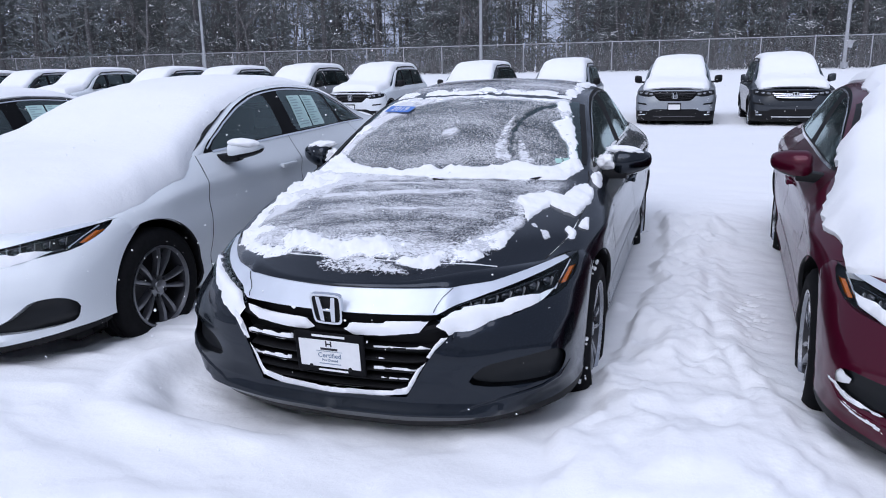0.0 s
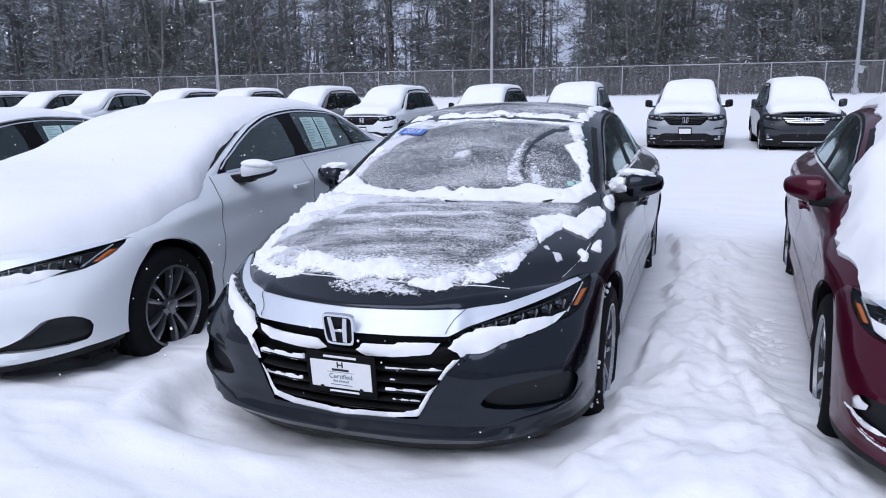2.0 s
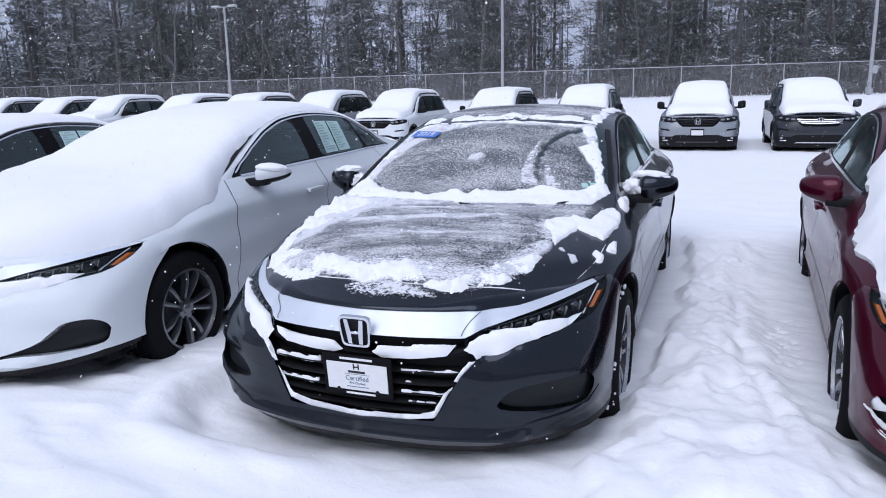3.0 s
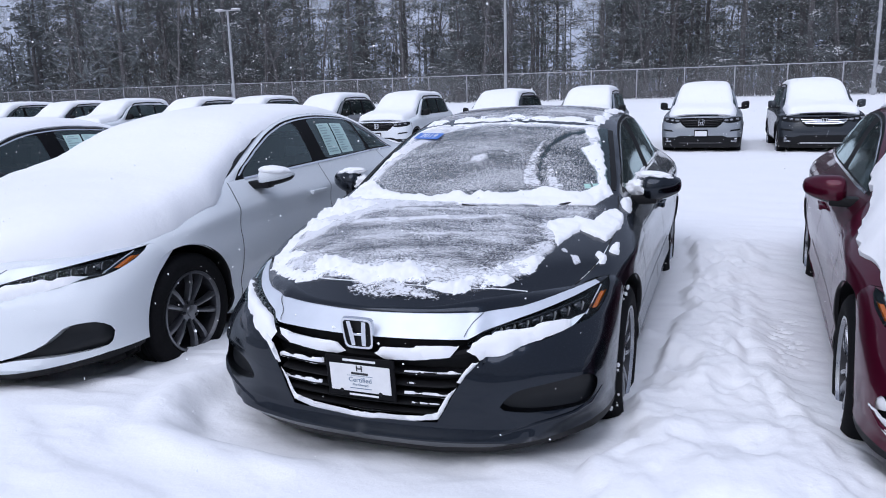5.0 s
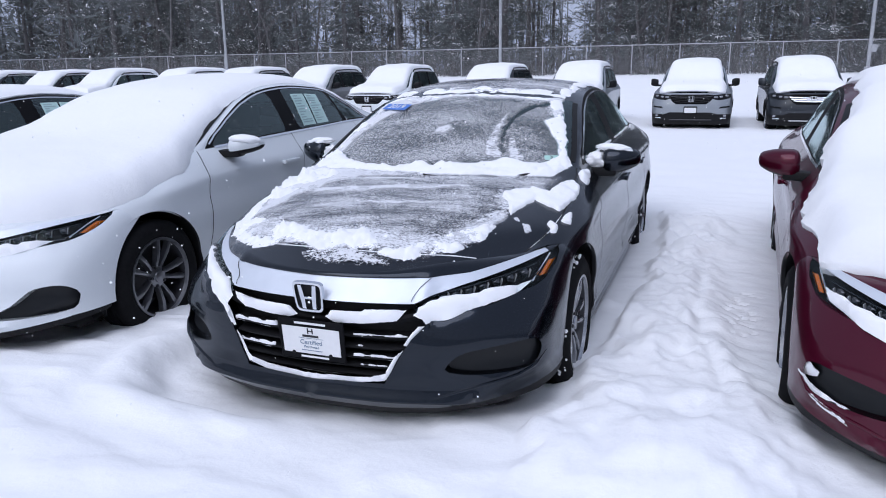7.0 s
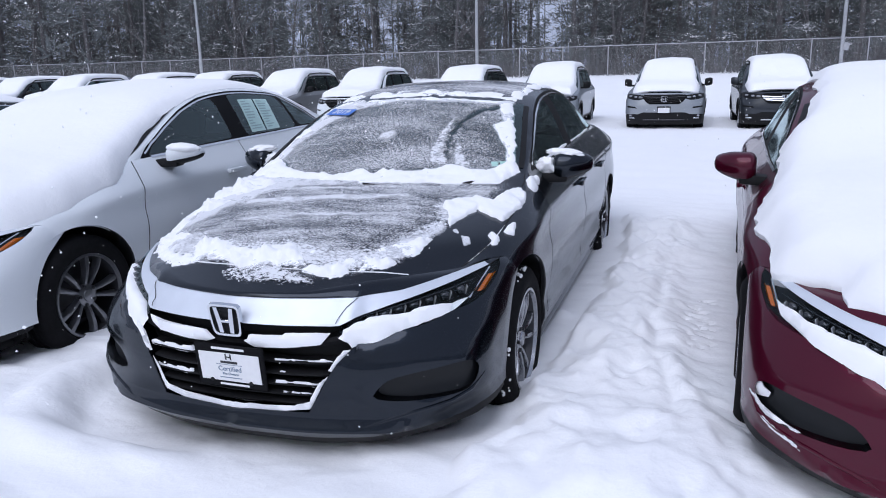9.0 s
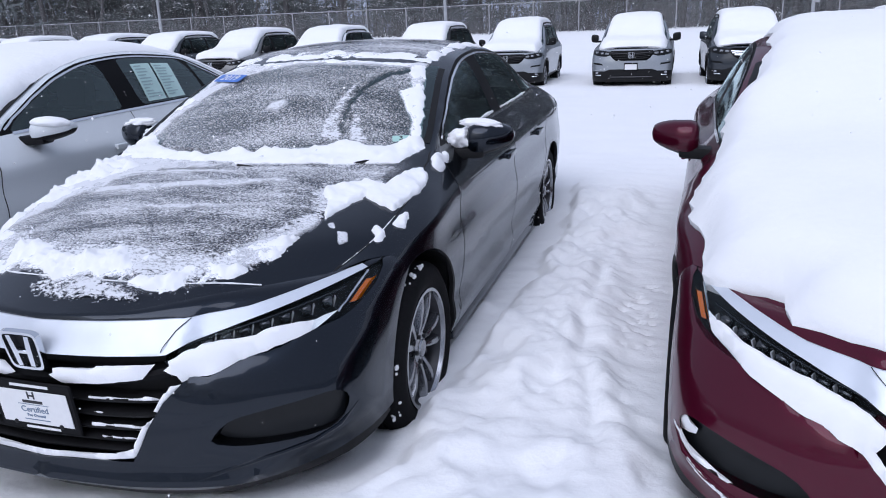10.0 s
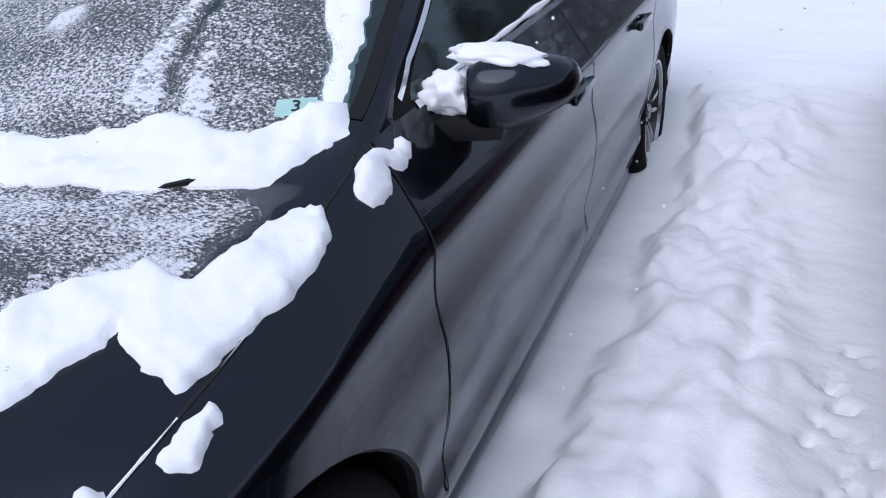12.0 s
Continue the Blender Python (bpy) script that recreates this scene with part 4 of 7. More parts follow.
        for z in np.linspace(0.672, 0.716, 6):
            o = F.at(F.s_of_x(0.796 + (z - 0.668) * 0.38), z)
            rows.append([strip.verts.new((side * (o.x + dx), o.y + 0.012 + dy, z)) for dx, dy in ((-0.006, -0.002), (0.008, 0.012), (0.013, 0.042))])
        for a, b in zip(rows, rows[1:]):
            for i in range(2):
                strip.faces.new((a[i], a[i + 1], b[i + 1], b[i]))
        bmesh.ops.recalc_face_normals(strip, faces=strip.faces)
        part("amber_reflector", strip, AMBER, house, "amber side reflector")
        line = [F.at(F.s_of_x(0.776 + (z - 0.66) * 0.38), z) + Vector((0, 0.01, 0)) for z in np.linspace(0.66, 0.735, 6)]
        bm = tube([(side * p.x, p.y, p.z) for p in line], 0.005)
        part("running_light", bm, CHROME, house)
        if fog_shape is FOG_EARLY:
            crease = []
            for x, z in dense([(0.50, 0.276), (0.58, 0.300), (0.666, 0.323), (0.776, 0.343), (0.828, 0.366), (0.856, 0.405)], 0.03, False):
                p = F.at(F.s_of_x(x), z)
                crease.append((side * p.x, p.y + 0.001, p.z))
            part("bumper_crease", tube(crease, [0.002] + [0.007] * (len(crease) - 2) + [0.002], 8), paint, car)
        joint = [F.at(F.s_of_x(x), z) + Vector((0, -0.0075, 0)) for x, z in dense([(0.392, 0.640), (0.398, 0.662), (0.412, 0.685), (0.440, 0.712)], 0.01, False)]
        part("panel_gap", tube([(side * p.x, p.y, p.z) for p in joint], 0.0014, 4), SEAM, car)

    # grille bars, following the face
    def grille_bar(z, xe, thick, bend, mat, name):
        bm = bmesh.new()
        rows = []
        for x in np.linspace(-xe, xe, 25):
            o = F.at(F.s_of_x(x), z) + Vector((0, 0.022, bend * (abs(x) / xe) ** 3))
            rows.append([bm.verts.new(o + Vector(d)) for d in ((0, 0.03, -thick), (0, 0.0, -thick * 0.8), (0, -0.004, 0), (0, 0.006, thick * 0.6), (0, 0.05, thick))])
        for a, b in zip(rows, rows[1:]):
            for i in range(4):
                bm.faces.new((a[i], a[i + 1], b[i + 1], b[i]))
        bmesh.ops.recalc_face_normals(bm, faces=bm.faces)
        part(name, bm, mat, car)
    grille_bar(0.556, 0.42, 0.02, 0.03, GLOSS_BLACK, "grille_wing")
    for z, xe in ((0.500, 0.388), (0.456, 0.372), (0.416, 0.352), (0.380, 0.333), (0.346, 0.318)):
        grille_bar(z, xe, 0.009, 0.004, PLASTIC, "grille_bar")
    badge_parts(car, Matrix.Translation((0, F.at(0, 0.645).y - 0.020, 0.648)) @ pose(0, 0, 0, 10, 0, 0), 0.132)

    for side in (1, -1):
        for yw in WHEEL_Y:
            wheel_parts(car, (side * 0.886, yw, WHEEL_Z), side, "")
        mirror_parts(car, side, paint, (0.950, 1.755, 1.0), mirror_height, 0.0, (18, 25) if fog_shape is FOG_LATE else (20, 23))
    # wipers at the foot of the windscreen
    for x0, x1 in ((-0.55, -0.02), (0.02, 0.62)):
        pts_w = []
        for k in range(7):
            x = x0 + (x1 - x0) * k / 6
            yy, r, _ = B.from_above(x, 1.160 + 0.24 * (x / 0.73) ** 2)
            pts_w.append(B.at(yy, r) + B.normal(yy, r) * (-0.004 + 0.012 * (k == 0)))
        part("wiper", tube(pts_w, 0.006, 5), PLASTIC, car, "black wiper blade")
    # seats seen through the side glass
    for sx in (-0.36, 0.36):
        for yb in (2.35, 3.15):
            back = rounded_box(0.46, 0.16, 0.62, 0.06, 2)
            back.transform(Matrix.Translation((sx, yb + 0.12, 0.72)) @ pose(0, 0, 0, -16, 0, 0))
            part("seat", back, CABIN, car, "dark cloth seat")
            rest = rounded_box(0.25, 0.11, 0.19, 0.05, 2)
            rest.transform(Matrix.Translation((sx, yb + 0.24, 1.13)) @ pose(0, 0, 0, -10, 0, 0))
            part("head_restraint", rest, CABIN, car)
    lining = mirrored(sheet_bm(pts, [t for t in tri[""] if all(pts[i][1] / Q > 5.98 for i in t)], lambda y, q: B.at(y, q / Q) + Vector((0, 0, -0.03))))
    part("headliner", lining, CABIN, car, "dark headliner")
    tub = bmesh.new()
    bmesh.ops.create_cube(tub, size=1, matrix=Matrix.Translation((0, 2.62, 0.60)) @ Matrix.Diagonal((1.46, 2.5, 0.72, 1)))
    bmesh.ops.delete(tub, geom=[f for f in tub.faces if f.normal.z > 0.9], context="FACES_ONLY")
    part("cabin_tub", tub, CABIN, car, "dark cabin floor and door cards", False)
    dash = rounded_box(1.3, 0.4, 0.16, 0.05, 2)
    dash.transform(Matrix.Translation((0, 1.66, 0.86)))
    part("dashboard", dash, CABIN, car)
    return car


def repainted(car, m, swaps, name, label, category, group):
    """A copy of a car at another place, in another paint."""
    twin = copy_thing(car, m)
    twin.name = name
    tagged(twin, label, category, group)
    done = {}
    for ob in twin.children_recursive:
        if ob.type == "MESH" and ob.data.materials[0] in swaps:
            if ob.data not in done:
                done[ob.data] = ob.data.copy()
                done[ob.data].materials[0] = swaps[ob.data.materials[0]]
            ob.data = done[ob.data]
    return twin


def snow_cap(name, body, m, label, edge, y_from, y_to, thick, seed, drop=0.035, thin=0.0, lip=0.30):
    """Deep settled snow over bonnet, glass and roof, rounded at the rim: a thing of its own, in the car's place."""
    step = 0.045
    ys = np.arange(y_from, y_to + step, step)
    wide = max(edge(y) for y in ys) + 0.02
    us = np.linspace(-1, 1, int(2 * wide / step))
    top = np.zeros((len(ys), len(us), 3))
    for i, y in enumerate(ys):
        w = edge(y)
        for j, u in enumerate(us):
            top[i, j] = (u * w, y, body.from_above(u * w, y)[2])
    z = top[:, :, 2].copy()
    for _ in range(5):
        z[1:-1, :] = (z[:-2, :] + 2 * z[1:-1, :] + z[2:, :]) / 4
        z[:, 1:-1] = (z[:, :-2] + 2 * z[:, 1:-1] + z[:, 2:]) / 4
    bm = bmesh.new()
    grid = []
    for i in range(len(ys)):
        row = []
        for j in range(len(us)):
            w = edge(ys[i])
            d = min((1 - abs(us[j])) * w, ys[i] - ys[0], ys[-1] - ys[i])
            k = min(1, d / 0.16)
            over = min(max((ys[i] - 1.3) / 1.1, 0), 1)
            h = (thick + (thin - thick) * over * over * (3 - 2 * over) if thin else thick) * (lip + (1 - lip) * math.sqrt(max(0, 1 - (1 - k) ** 2)))
            x, y = top[i, j, 0], top[i, j, 1]
            h *= 1 + 0.16 * fbm(x * 1.6, y * 1.6, 0, 4, seed) + 0.05 * fbm(x * 7, y * 7, 0, 4, seed)
            e = 1 + 0.02 * fbm(x * 5, y * 5, 3.0, 3, seed) * (k < 0.5)
            row.append(bm.verts.new((x * e, y, max(z[i, j], top[i, j, 2]) + h)))
        grid.append(row)
    for i in range(len(ys) - 1):
        for j in range(len(us) - 1):
            bm.faces.new((grid[i][j], grid[i][j + 1], grid[i + 1][j + 1], grid[i + 1][j]))
    rim = {}
    n, k = len(ys), len(us)
    loop = [(0, j) for j in range(k)] + [(i, k - 1) for i in range(1, n)] + [(n - 1, j) for j in range(k - 2, -1, -1)] + [(i, 0) for i in range(n - 2, 0, -1)]
    mid, low = [], []
    for i, j in loop:
        v = grid[i][j].co
        out = Vector((v.x, 0, 0)) * (0.02 if lip > 0.2 else 0.0) if 0 < i < n - 1 else Vector((0, 0.014 * (1 if i else -1), 0))
        mid.append(bm.verts.new((v.x + out.x, v.y + out.y, top[i, j, 2] + (v.z - top[i, j, 2]) * 0.45)))
        low.append(bm.verts.new((v.x, v.y, top[i, j, 2] - drop * (0.7 + 0.6 * abs(fbm(v.x * 4, v.y * 4, 0, 3, seed))))))
    ring = [grid[i][j] for i, j in loop]
    for a, b in ((ring, mid), (mid, low)):
        for q in range(len(a)):
            bm.faces.new((a[q], b[q], b[(q + 1) % len(a)], a[(q + 1) % len(a)]))
    bmesh.ops.recalc_face_normals(bm, faces=bm.faces)
    ob = new(name, finish(name, bm, SNOW))
    ob.matrix_world = m
    return tagged(ob, label, "snow", "", "")


hero = thing("sedan_car", "dark grey metallic sedan brushed clear of most snow", "car", "parked sedans")
build_sedan(hero, GREY_PAINT, FOG_EARLY)
WHITE_AT = pose(-2.385, -0.05, 0.03, 0, 0, 0)
RED_AT = pose(2.615, 0.05, 0, 0, 0, -2.4)
FAR_AT = pose(-5.07, 0.05, -0.05, 0, 0, 0)
white = thing("sedan_car", "pearl white sedan under a deep cover of snow", "car", "parked sedans", WHITE_AT)
build_sedan(white, WHITE_PAINT, FOG_LATE, 1.0)
for ob in white.children_recursive:
    if ob.type == "MESH" and ob.data.materials[0] == ALLOY:
        ob.data.materials[0] = GUNMETAL
repainted(hero, RED_AT, {GREY_PAINT: RED_PAINT}, "sedan_car", "deep red sedan with snow over bonnet and roof", "car", "parked sedans")
far_sedan = repainted(hero, FAR_AT, {GREY_PAINT: BLACK_PAINT}, "sedan_car", "black sedan under snow with sheets in its windows", "car", "parked sedans")

bonnet_edge = spline([(0.12, 0.22), (0.2, 0.38), (0.3, 0.52), (0.42, 0.64), (0.55, 0.735), (0.68, 0.80), (0.9, 0.845), (1.25, 0.84), (1.5, 0.75), (1.8, 0.69), (2.1, 0.64), (2.6, 0.585), (3.4, 0.57), (4.0, 0.58), (4.7, 0.5)])
white_edge = lambda y: float(bonnet_edge(y)) - 0.016 * math.exp(-((y - 1.72) / 0.14) ** 2) * (1 + 0.8 * fbm(y * 14, 0, 0, 3, 3.0)) + 0.012 * fbm(y * 5, 1, 0, 3, 3.0)
snow_cap("snow_blanket", SEDAN, WHITE_AT, "deep smooth snow over the white sedan", white_edge, 0.15, 4.7, 0.125, 3.1, 0.015, 0.03, 0.05)
red_edge = lambda y: float(bonnet_edge(y)) - 0.022 * ease((y - 0.55) / 0.3) * ease((1.75 - y) / 0.3) - 0.06 * ease((y - 0.36) / 0.06) * ease((0.60 - y) / 0.12) + 0.04 * math.exp(-((y - 1.66) / 0.12) ** 2) - 0.055 * ease((y - 1.75) / 0.2) + 0.035 * fbm(y * 6, 2, 0, 4, 5.0) + 0.014 * fbm(y * 21, 4, 0, 3, 6.0)
snow_cap("snow_blanket", SEDAN, RED_AT, "deep smooth snow over the red sedan", red_edge, 0.17, 4.7, 0.125, 7.7, 0.035, 0.075)
snow_cap("snow_blanket", SEDAN, FAR_AT, "deep smooth snow over the black sedan", bonnet_edge, 0.42, 4.7, 0.08, 11.2, 0.03, 0.035)


# ---------------------------------------------------------------- on and about the grey sedan
def dealer_plate(parent, at, turn, scale, detailed):
    """A framed card in place of the number plate."""
    plate = new("plate_holder")
    plate.parent = parent
    plate.matrix_local = at @ pose(0, 0, 0, turn, 0, 0) @ Matrix.Scale(scale, 4)
    frame_bm = rounded_box(0.318, 0.012, 0.187, 0.005, 1)
    part("plate_frame", frame_bm, GLOSS_BLACK, plate, "black plastic plate frame")
    card = rounded_box(0.278, 0.004, 0.124, 0.0015, 1)
    card.transform(Matrix.Translation((0, -0.0075, -0.001)))
    part("plate_card", card, PLATE_WHITE, plate, "white printed card")
    return plate



def aft(y):
    """Where a piece laid out at y along the sedan comes to lie, a hand's width behind the bonnet's own measure at the cowl."""
    return y + 0.040 * ease((y - 0.85) / 0.35) * ease((2.15 - y) / 0.5)


def top_place(x, y):
    yy, r, _ = SEDAN.from_above(x, aft(y))
    p = SEDAN.at(yy, r)
    return Vector((math.copysign(p.x, x), p.y, p.z))


def top_normal(x, y):
    yy, r, _ = SEDAN.from_above(x, aft(y))
    n = SEDAN.normal(yy, r)
    n = n if n.z > 0 else -n
    return Vector((math.copysign(n.x, x) if abs(x) > 0.02 else 0.0, n.y, n.z))


def face_place(depth):
    return lambda x, z: SEDAN_FRONT.at(SEDAN_FRONT.s_of_x(x), z) + Vector((0, depth, 0))


def face_normal(x, z):
    return Vector((0.15 * x, -0.75, 0.66)).normalized()


def lay_snow(name, label, outline, thick, seed, material=None, step=0.03, round_over=0.05, lumpy=0.5, place=top_place, normal=top_normal, m=None, patchy=0.0, rag=1.0, crumbs=0.0):
    bm = snow_patch(place, normal, outline, thick, step, seed, round_over, lumpy, patchy, rag, crumbs)
    ob = new(name, finish(name, bm, material or SNOW_FINE, True, 0.0, 85))
    if m is not None:
        ob.matrix_world = m
    return tagged(ob, label, "snow")


# thin grains over bonnet, windscreen and roof
lay_snow("snow_dusting", "thin windblown snow grains over the bonnet", [(-0.74, 0.56), (-0.76, 0.80), (-0.76, 1.10), (-0.66, 1.34), (-0.40, 1.26), (0.0, 1.21), (0.40, 1.25), (0.74, 1.33), (0.70, 1.10), (0.58, 0.80), (0.56, 0.58), (0.50, 0.37), (0.36, 0.25), (0.21, 0.19), (0.07, 0.175), (0.0, 0.14), (-0.10, 0.20), (-0.18, 0.25), (-0.40, 0.26), (-0.62, 0.40)],
         0.004, 1.0, DUST_PAINT, 0.03, 0.035, 0.2)
ARC = [(0.40, 1.30), (0.335, 1.46), (0.305, 1.62), (0.325, 1.76), (0.40, 1.92), (0.53, 2.05)]
lay_snow("snow_dusting", "frozen snow grains over the windscreen", [(-0.70, 1.50), (-0.40, 1.24), (0.0, 1.19), (0.34, 1.22)] + [(x + max(0.022 - 0.006 * k, 0.002), y) for k, (x, y) in enumerate(ARC)] + [(0.3, 2.06), (0.0, 2.04), (-0.3, 2.06), (-0.56, 2.10), (-0.64, 1.74)],
         0.004, 2.0, DUST_GLASS, 0.03, 0.006, 0.2)
lay_snow("snow_dusting", "frozen snow grains beside the wiped arc", [(0.42, 1.25), (0.68, 1.46), (0.64, 1.74), (0.57, 2.07)] + [(x + min(-0.016 + 0.006 * k, 0.005), y - 0.001) for k, (x, y) in reversed(list(enumerate(ARC)))],
         0.004, 2.6, DUST_GLASS, 0.03, 0.006, 0.2)
lay_snow("snow_dusting", "streaky thin snow over the roof", [(-0.56, 2.12), (0.0, 2.06), (0.56, 2.12), (0.575, 2.4), (0.57, 3.2), (0.3, 3.4), (-0.3, 3.4), (-0.57, 3.2), (-0.575, 2.4)], 0.004, 3.0, DUST_ROOF, 0.05, 0.03, 0.2)

lay_snow("snow_dusting", "coarse snow crumbs across the bonnet front", [(-0.70, 0.46), (-0.735, 0.58), (-0.60, 0.66), (-0.40, 0.56), (-0.15, 0.47), (0.05, 0.50), (0.30, 0.47), (0.50, 0.66), (0.60, 0.72), (0.58, 0.48), (0.46, 0.30), (0.30, 0.19), (0.10, 0.21), (-0.05, 0.18), (-0.20, 0.24), (-0.42, 0.23), (-0.58, 0.33)],
         0.006, 12.0, DUST_HEAVY, 0.025, 0.05, 0.3)

# heavier pieces
def slab(label, seed, thick, round_over, *outline):
    """One piece of snow on top of the grey sedan."""
    broken = 0.72 if "crumbled" in label else 0.8 if "roof" in label else 0.6 if "bonnet edge" in label else 0.4 if "windscreen" in label or "edge" in label or "faint" in label else 0.0
    loose = DUST_HEAVY if "spray" in label or "skirt" in label or "streak" in label else DUST_PACKED if "middle" in label or "faint" in label or "far edge" in label or "strip" in label else None
    small = "chunk" in label or "scrap" in label
    lay_snow("snow_patch", label, list(outline), thick, seed, loose, 0.009 if small or "crumbled" in label or "slab" in label else 0.014, round_over, 0.6, patchy=broken, rag=2.2 if small or "slab" in label else 1.0, crumbs=0.7 if "crumbled" in label or "bonnet edge" in label else 0.4 if "foot" in label or "windscreen" in label else 0.0)


slab("broken slab of snow by the bonnet seam", 5.0, 0.019, 0.013,
     (0.5, 0.95), (0.51, 0.99), (0.54, 1.03), (0.62, 1.084), (0.686, 1.08), (0.708, 1.13), (0.72, 1.19), (0.745, 1.262), (0.784, 1.267), (0.816, 1.21), (0.821, 1.164), (0.802, 1.07), (0.787, 0.986), (0.779, 0.94), (0.754, 0.95), (0.72, 0.949), (0.682, 0.967), (0.661, 0.981), (0.649, 0.943), (0.638, 0.902), (0.613, 0.846), (0.6, 0.76), (0.565, 0.82), (0.54, 0.9))
slab("chunk of snow on the fender", 8.3, 0.018, 0.012,
     (0.749, 0.794), (0.758, 0.823), (0.775, 0.821), (0.812, 0.795), (0.8, 0.774), (0.792, 0.744), (0.77, 0.751), (0.765, 0.781))
slab("chunk of snow on the fender", 11.6, 0.018, 0.012,
     (0.796, 0.875), (0.799, 0.916), (0.815, 0.961), (0.841, 0.956), (0.835, 0.929), (0.842, 0.897), (0.85, 0.881), (0.827, 0.877), (0.813, 0.867))
slab("torn scrap of snow below the mirror", 14.9, 0.016, 0.012,
     (0.766, 1.365), (0.777, 1.401), (0.775, 1.417), (0.793, 1.46), (0.785, 1.501), (0.806, 1.525), (0.816, 1.53), (0.823, 1.456), (0.815, 1.428), (0.832, 1.385), (0.82, 1.334), (0.798, 1.328))
slab("drift of snow along the foot of the windscreen", 18.2, 0.03, 0.045,
     (-0.69, 1.27), (-0.4, 1.195), (0.0, 1.145), (0.4, 1.19), (0.67, 1.285), (0.735, 1.44), (0.7, 1.5), (0.655, 1.49), (0.6, 1.43), (0.534, 1.385), (0.45, 1.41), (0.37, 1.385), (0.225, 1.312), (0.12, 1.3), (0.026, 1.268), (-0.102, 1.275), (-0.219, 1.25), (-0.3, 1.28), (-0.443, 1.31), (-0.55, 1.38), (-0.6, 1.44), (-0.69, 1.52), (-0.735, 1.44))
slab("snow along the edge of the windscreen", 21.5, 0.011, 0.03,
     (0.7, 1.45), (0.665, 1.62), (0.632, 1.76), (0.59, 1.93), (0.55, 2.115), (0.47, 2.08), (0.5, 1.97), (0.535, 1.85), (0.495, 1.79), (0.53, 1.72), (0.575, 1.66), (0.62, 1.6), (0.645, 1.48))
slab("snow along the far edge of the windscreen", 24.8, 0.012, 0.03,
     (-0.71, 1.46), (-0.68, 1.6), (-0.645, 1.76), (-0.6, 1.95), (-0.55, 2.11), (-0.39, 2.07), (-0.22, 1.99), (-0.3, 1.92), (-0.4, 1.84), (-0.49, 1.76), (-0.55, 1.66), (-0.58, 1.58), (-0.61, 1.45))
slab("strip of snow at the top of the windscreen", 28.1, 0.009, 0.025,
     (-0.5, 2.1), (-0.3, 2.055), (0.0, 2.05), (0.19, 2.06), (0.4, 2.08), (0.55, 2.15), (0.56, 2.1), (0.52, 2.04), (0.3, 2.0), (0.144, 1.975), (0.0, 1.985), (-0.143, 1.985), (-0.267, 1.94), (-0.42, 1.95))
slab("crumbled band of snow across the bonnet front", 31.4, 0.021, 0.06,
     (-0.685, 0.47), (-0.72, 0.56), (-0.64, 0.6), (-0.472, 0.512), (-0.34, 0.45), (-0.234, 0.4), (-0.15, 0.36), (-0.06, 0.355), (0.0, 0.41), (0.065, 0.42), (0.12, 0.36), (0.178, 0.389), (0.27, 0.395), (0.36, 0.42), (0.44, 0.5), (0.505, 0.6), (0.575, 0.62), (0.56, 0.5), (0.5, 0.385), (0.4, 0.3), (0.3, 0.225), (0.231, 0.25), (0.13, 0.235), (0.036, 0.256), (-0.072, 0.222), (-0.18, 0.28), (-0.333, 0.27), (-0.42, 0.26), (-0.55, 0.35))
slab("thick snow along the bonnet edge", 34.7, 0.036, 0.05,
     (-0.715, 0.54), (-0.75, 0.70), (-0.775, 0.86), (-0.785, 1.05), (-0.77, 1.25), (-0.73, 1.40), (-0.62, 1.26), (-0.44, 1.14), (-0.50, 1.05), (-0.58, 0.98), (-0.57, 0.88), (-0.64, 0.80), (-0.62, 0.70), (-0.66, 0.60), (-0.60, 0.52), (-0.66, 0.48))
slab("faint ridge of brushed snow on the bonnet", 36.1, 0.008, 0.02,
     (-0.47, 0.845), (-0.25, 0.86), (-0.1, 0.885), (0.12, 0.92), (0.32, 0.985), (0.34, 1.035), (0.10, 1.0), (-0.1, 0.965), (-0.28, 0.945), (-0.48, 0.915))
slab("faint ridge of brushed snow on the bonnet", 36.9, 0.008, 0.02,
     (-0.58, 1.02), (-0.4, 1.035), (-0.2, 1.045), (0.02, 1.05), (0.12, 1.06), (0.1, 1.09), (-0.2, 1.095), (-0.42, 1.09), (-0.58, 1.08))
slab("faint ridge of brushed snow on the bonnet", 38.0, 0.008, 0.03,
     (-0.35, 0.62), (-0.1, 0.66), (0.15, 0.7), (0.4, 0.8), (0.42, 0.84), (0.12, 0.76), (-0.15, 0.71), (-0.38, 0.66))
slab("faint smear of brushed snow on the bonnet", 39.2, 0.004, 0.012,
     (0.60, 0.75), (0.625, 0.77), (0.665, 0.735), (0.70, 0.735), (0.715, 0.69), (0.695, 0.655), (0.675, 0.66), (0.665, 0.70), (0.63, 0.72))
slab("faint drift of snow over the bonnet corner by the windscreen", 53.6, 0.010, 0.03,
     (-0.64, 0.60), (-0.74, 0.86), (-0.76, 1.15), (-0.70, 1.36), (-0.5, 1.25), (-0.2, 1.18), (0.02, 1.14), (-0.12, 1.085), (-0.30, 1.07), (-0.40, 1.0), (-0.44, 0.92), (-0.53, 0.84), (-0.52, 0.74), (-0.57, 0.66))
slab("faint skirt of snow round the bonnet slab", 55.1, 0.005, 0.02,
     (0.36, 0.30), (0.34, 0.40), (0.42, 0.55), (0.47, 0.68), (0.50, 0.80), (0.46, 0.92), (0.42, 1.03), (0.52, 1.09), (0.66, 1.15), (0.70, 1.10), (0.60, 0.98), (0.615, 0.86), (0.60, 0.72), (0.575, 0.58), (0.53, 0.44), (0.44, 0.33))
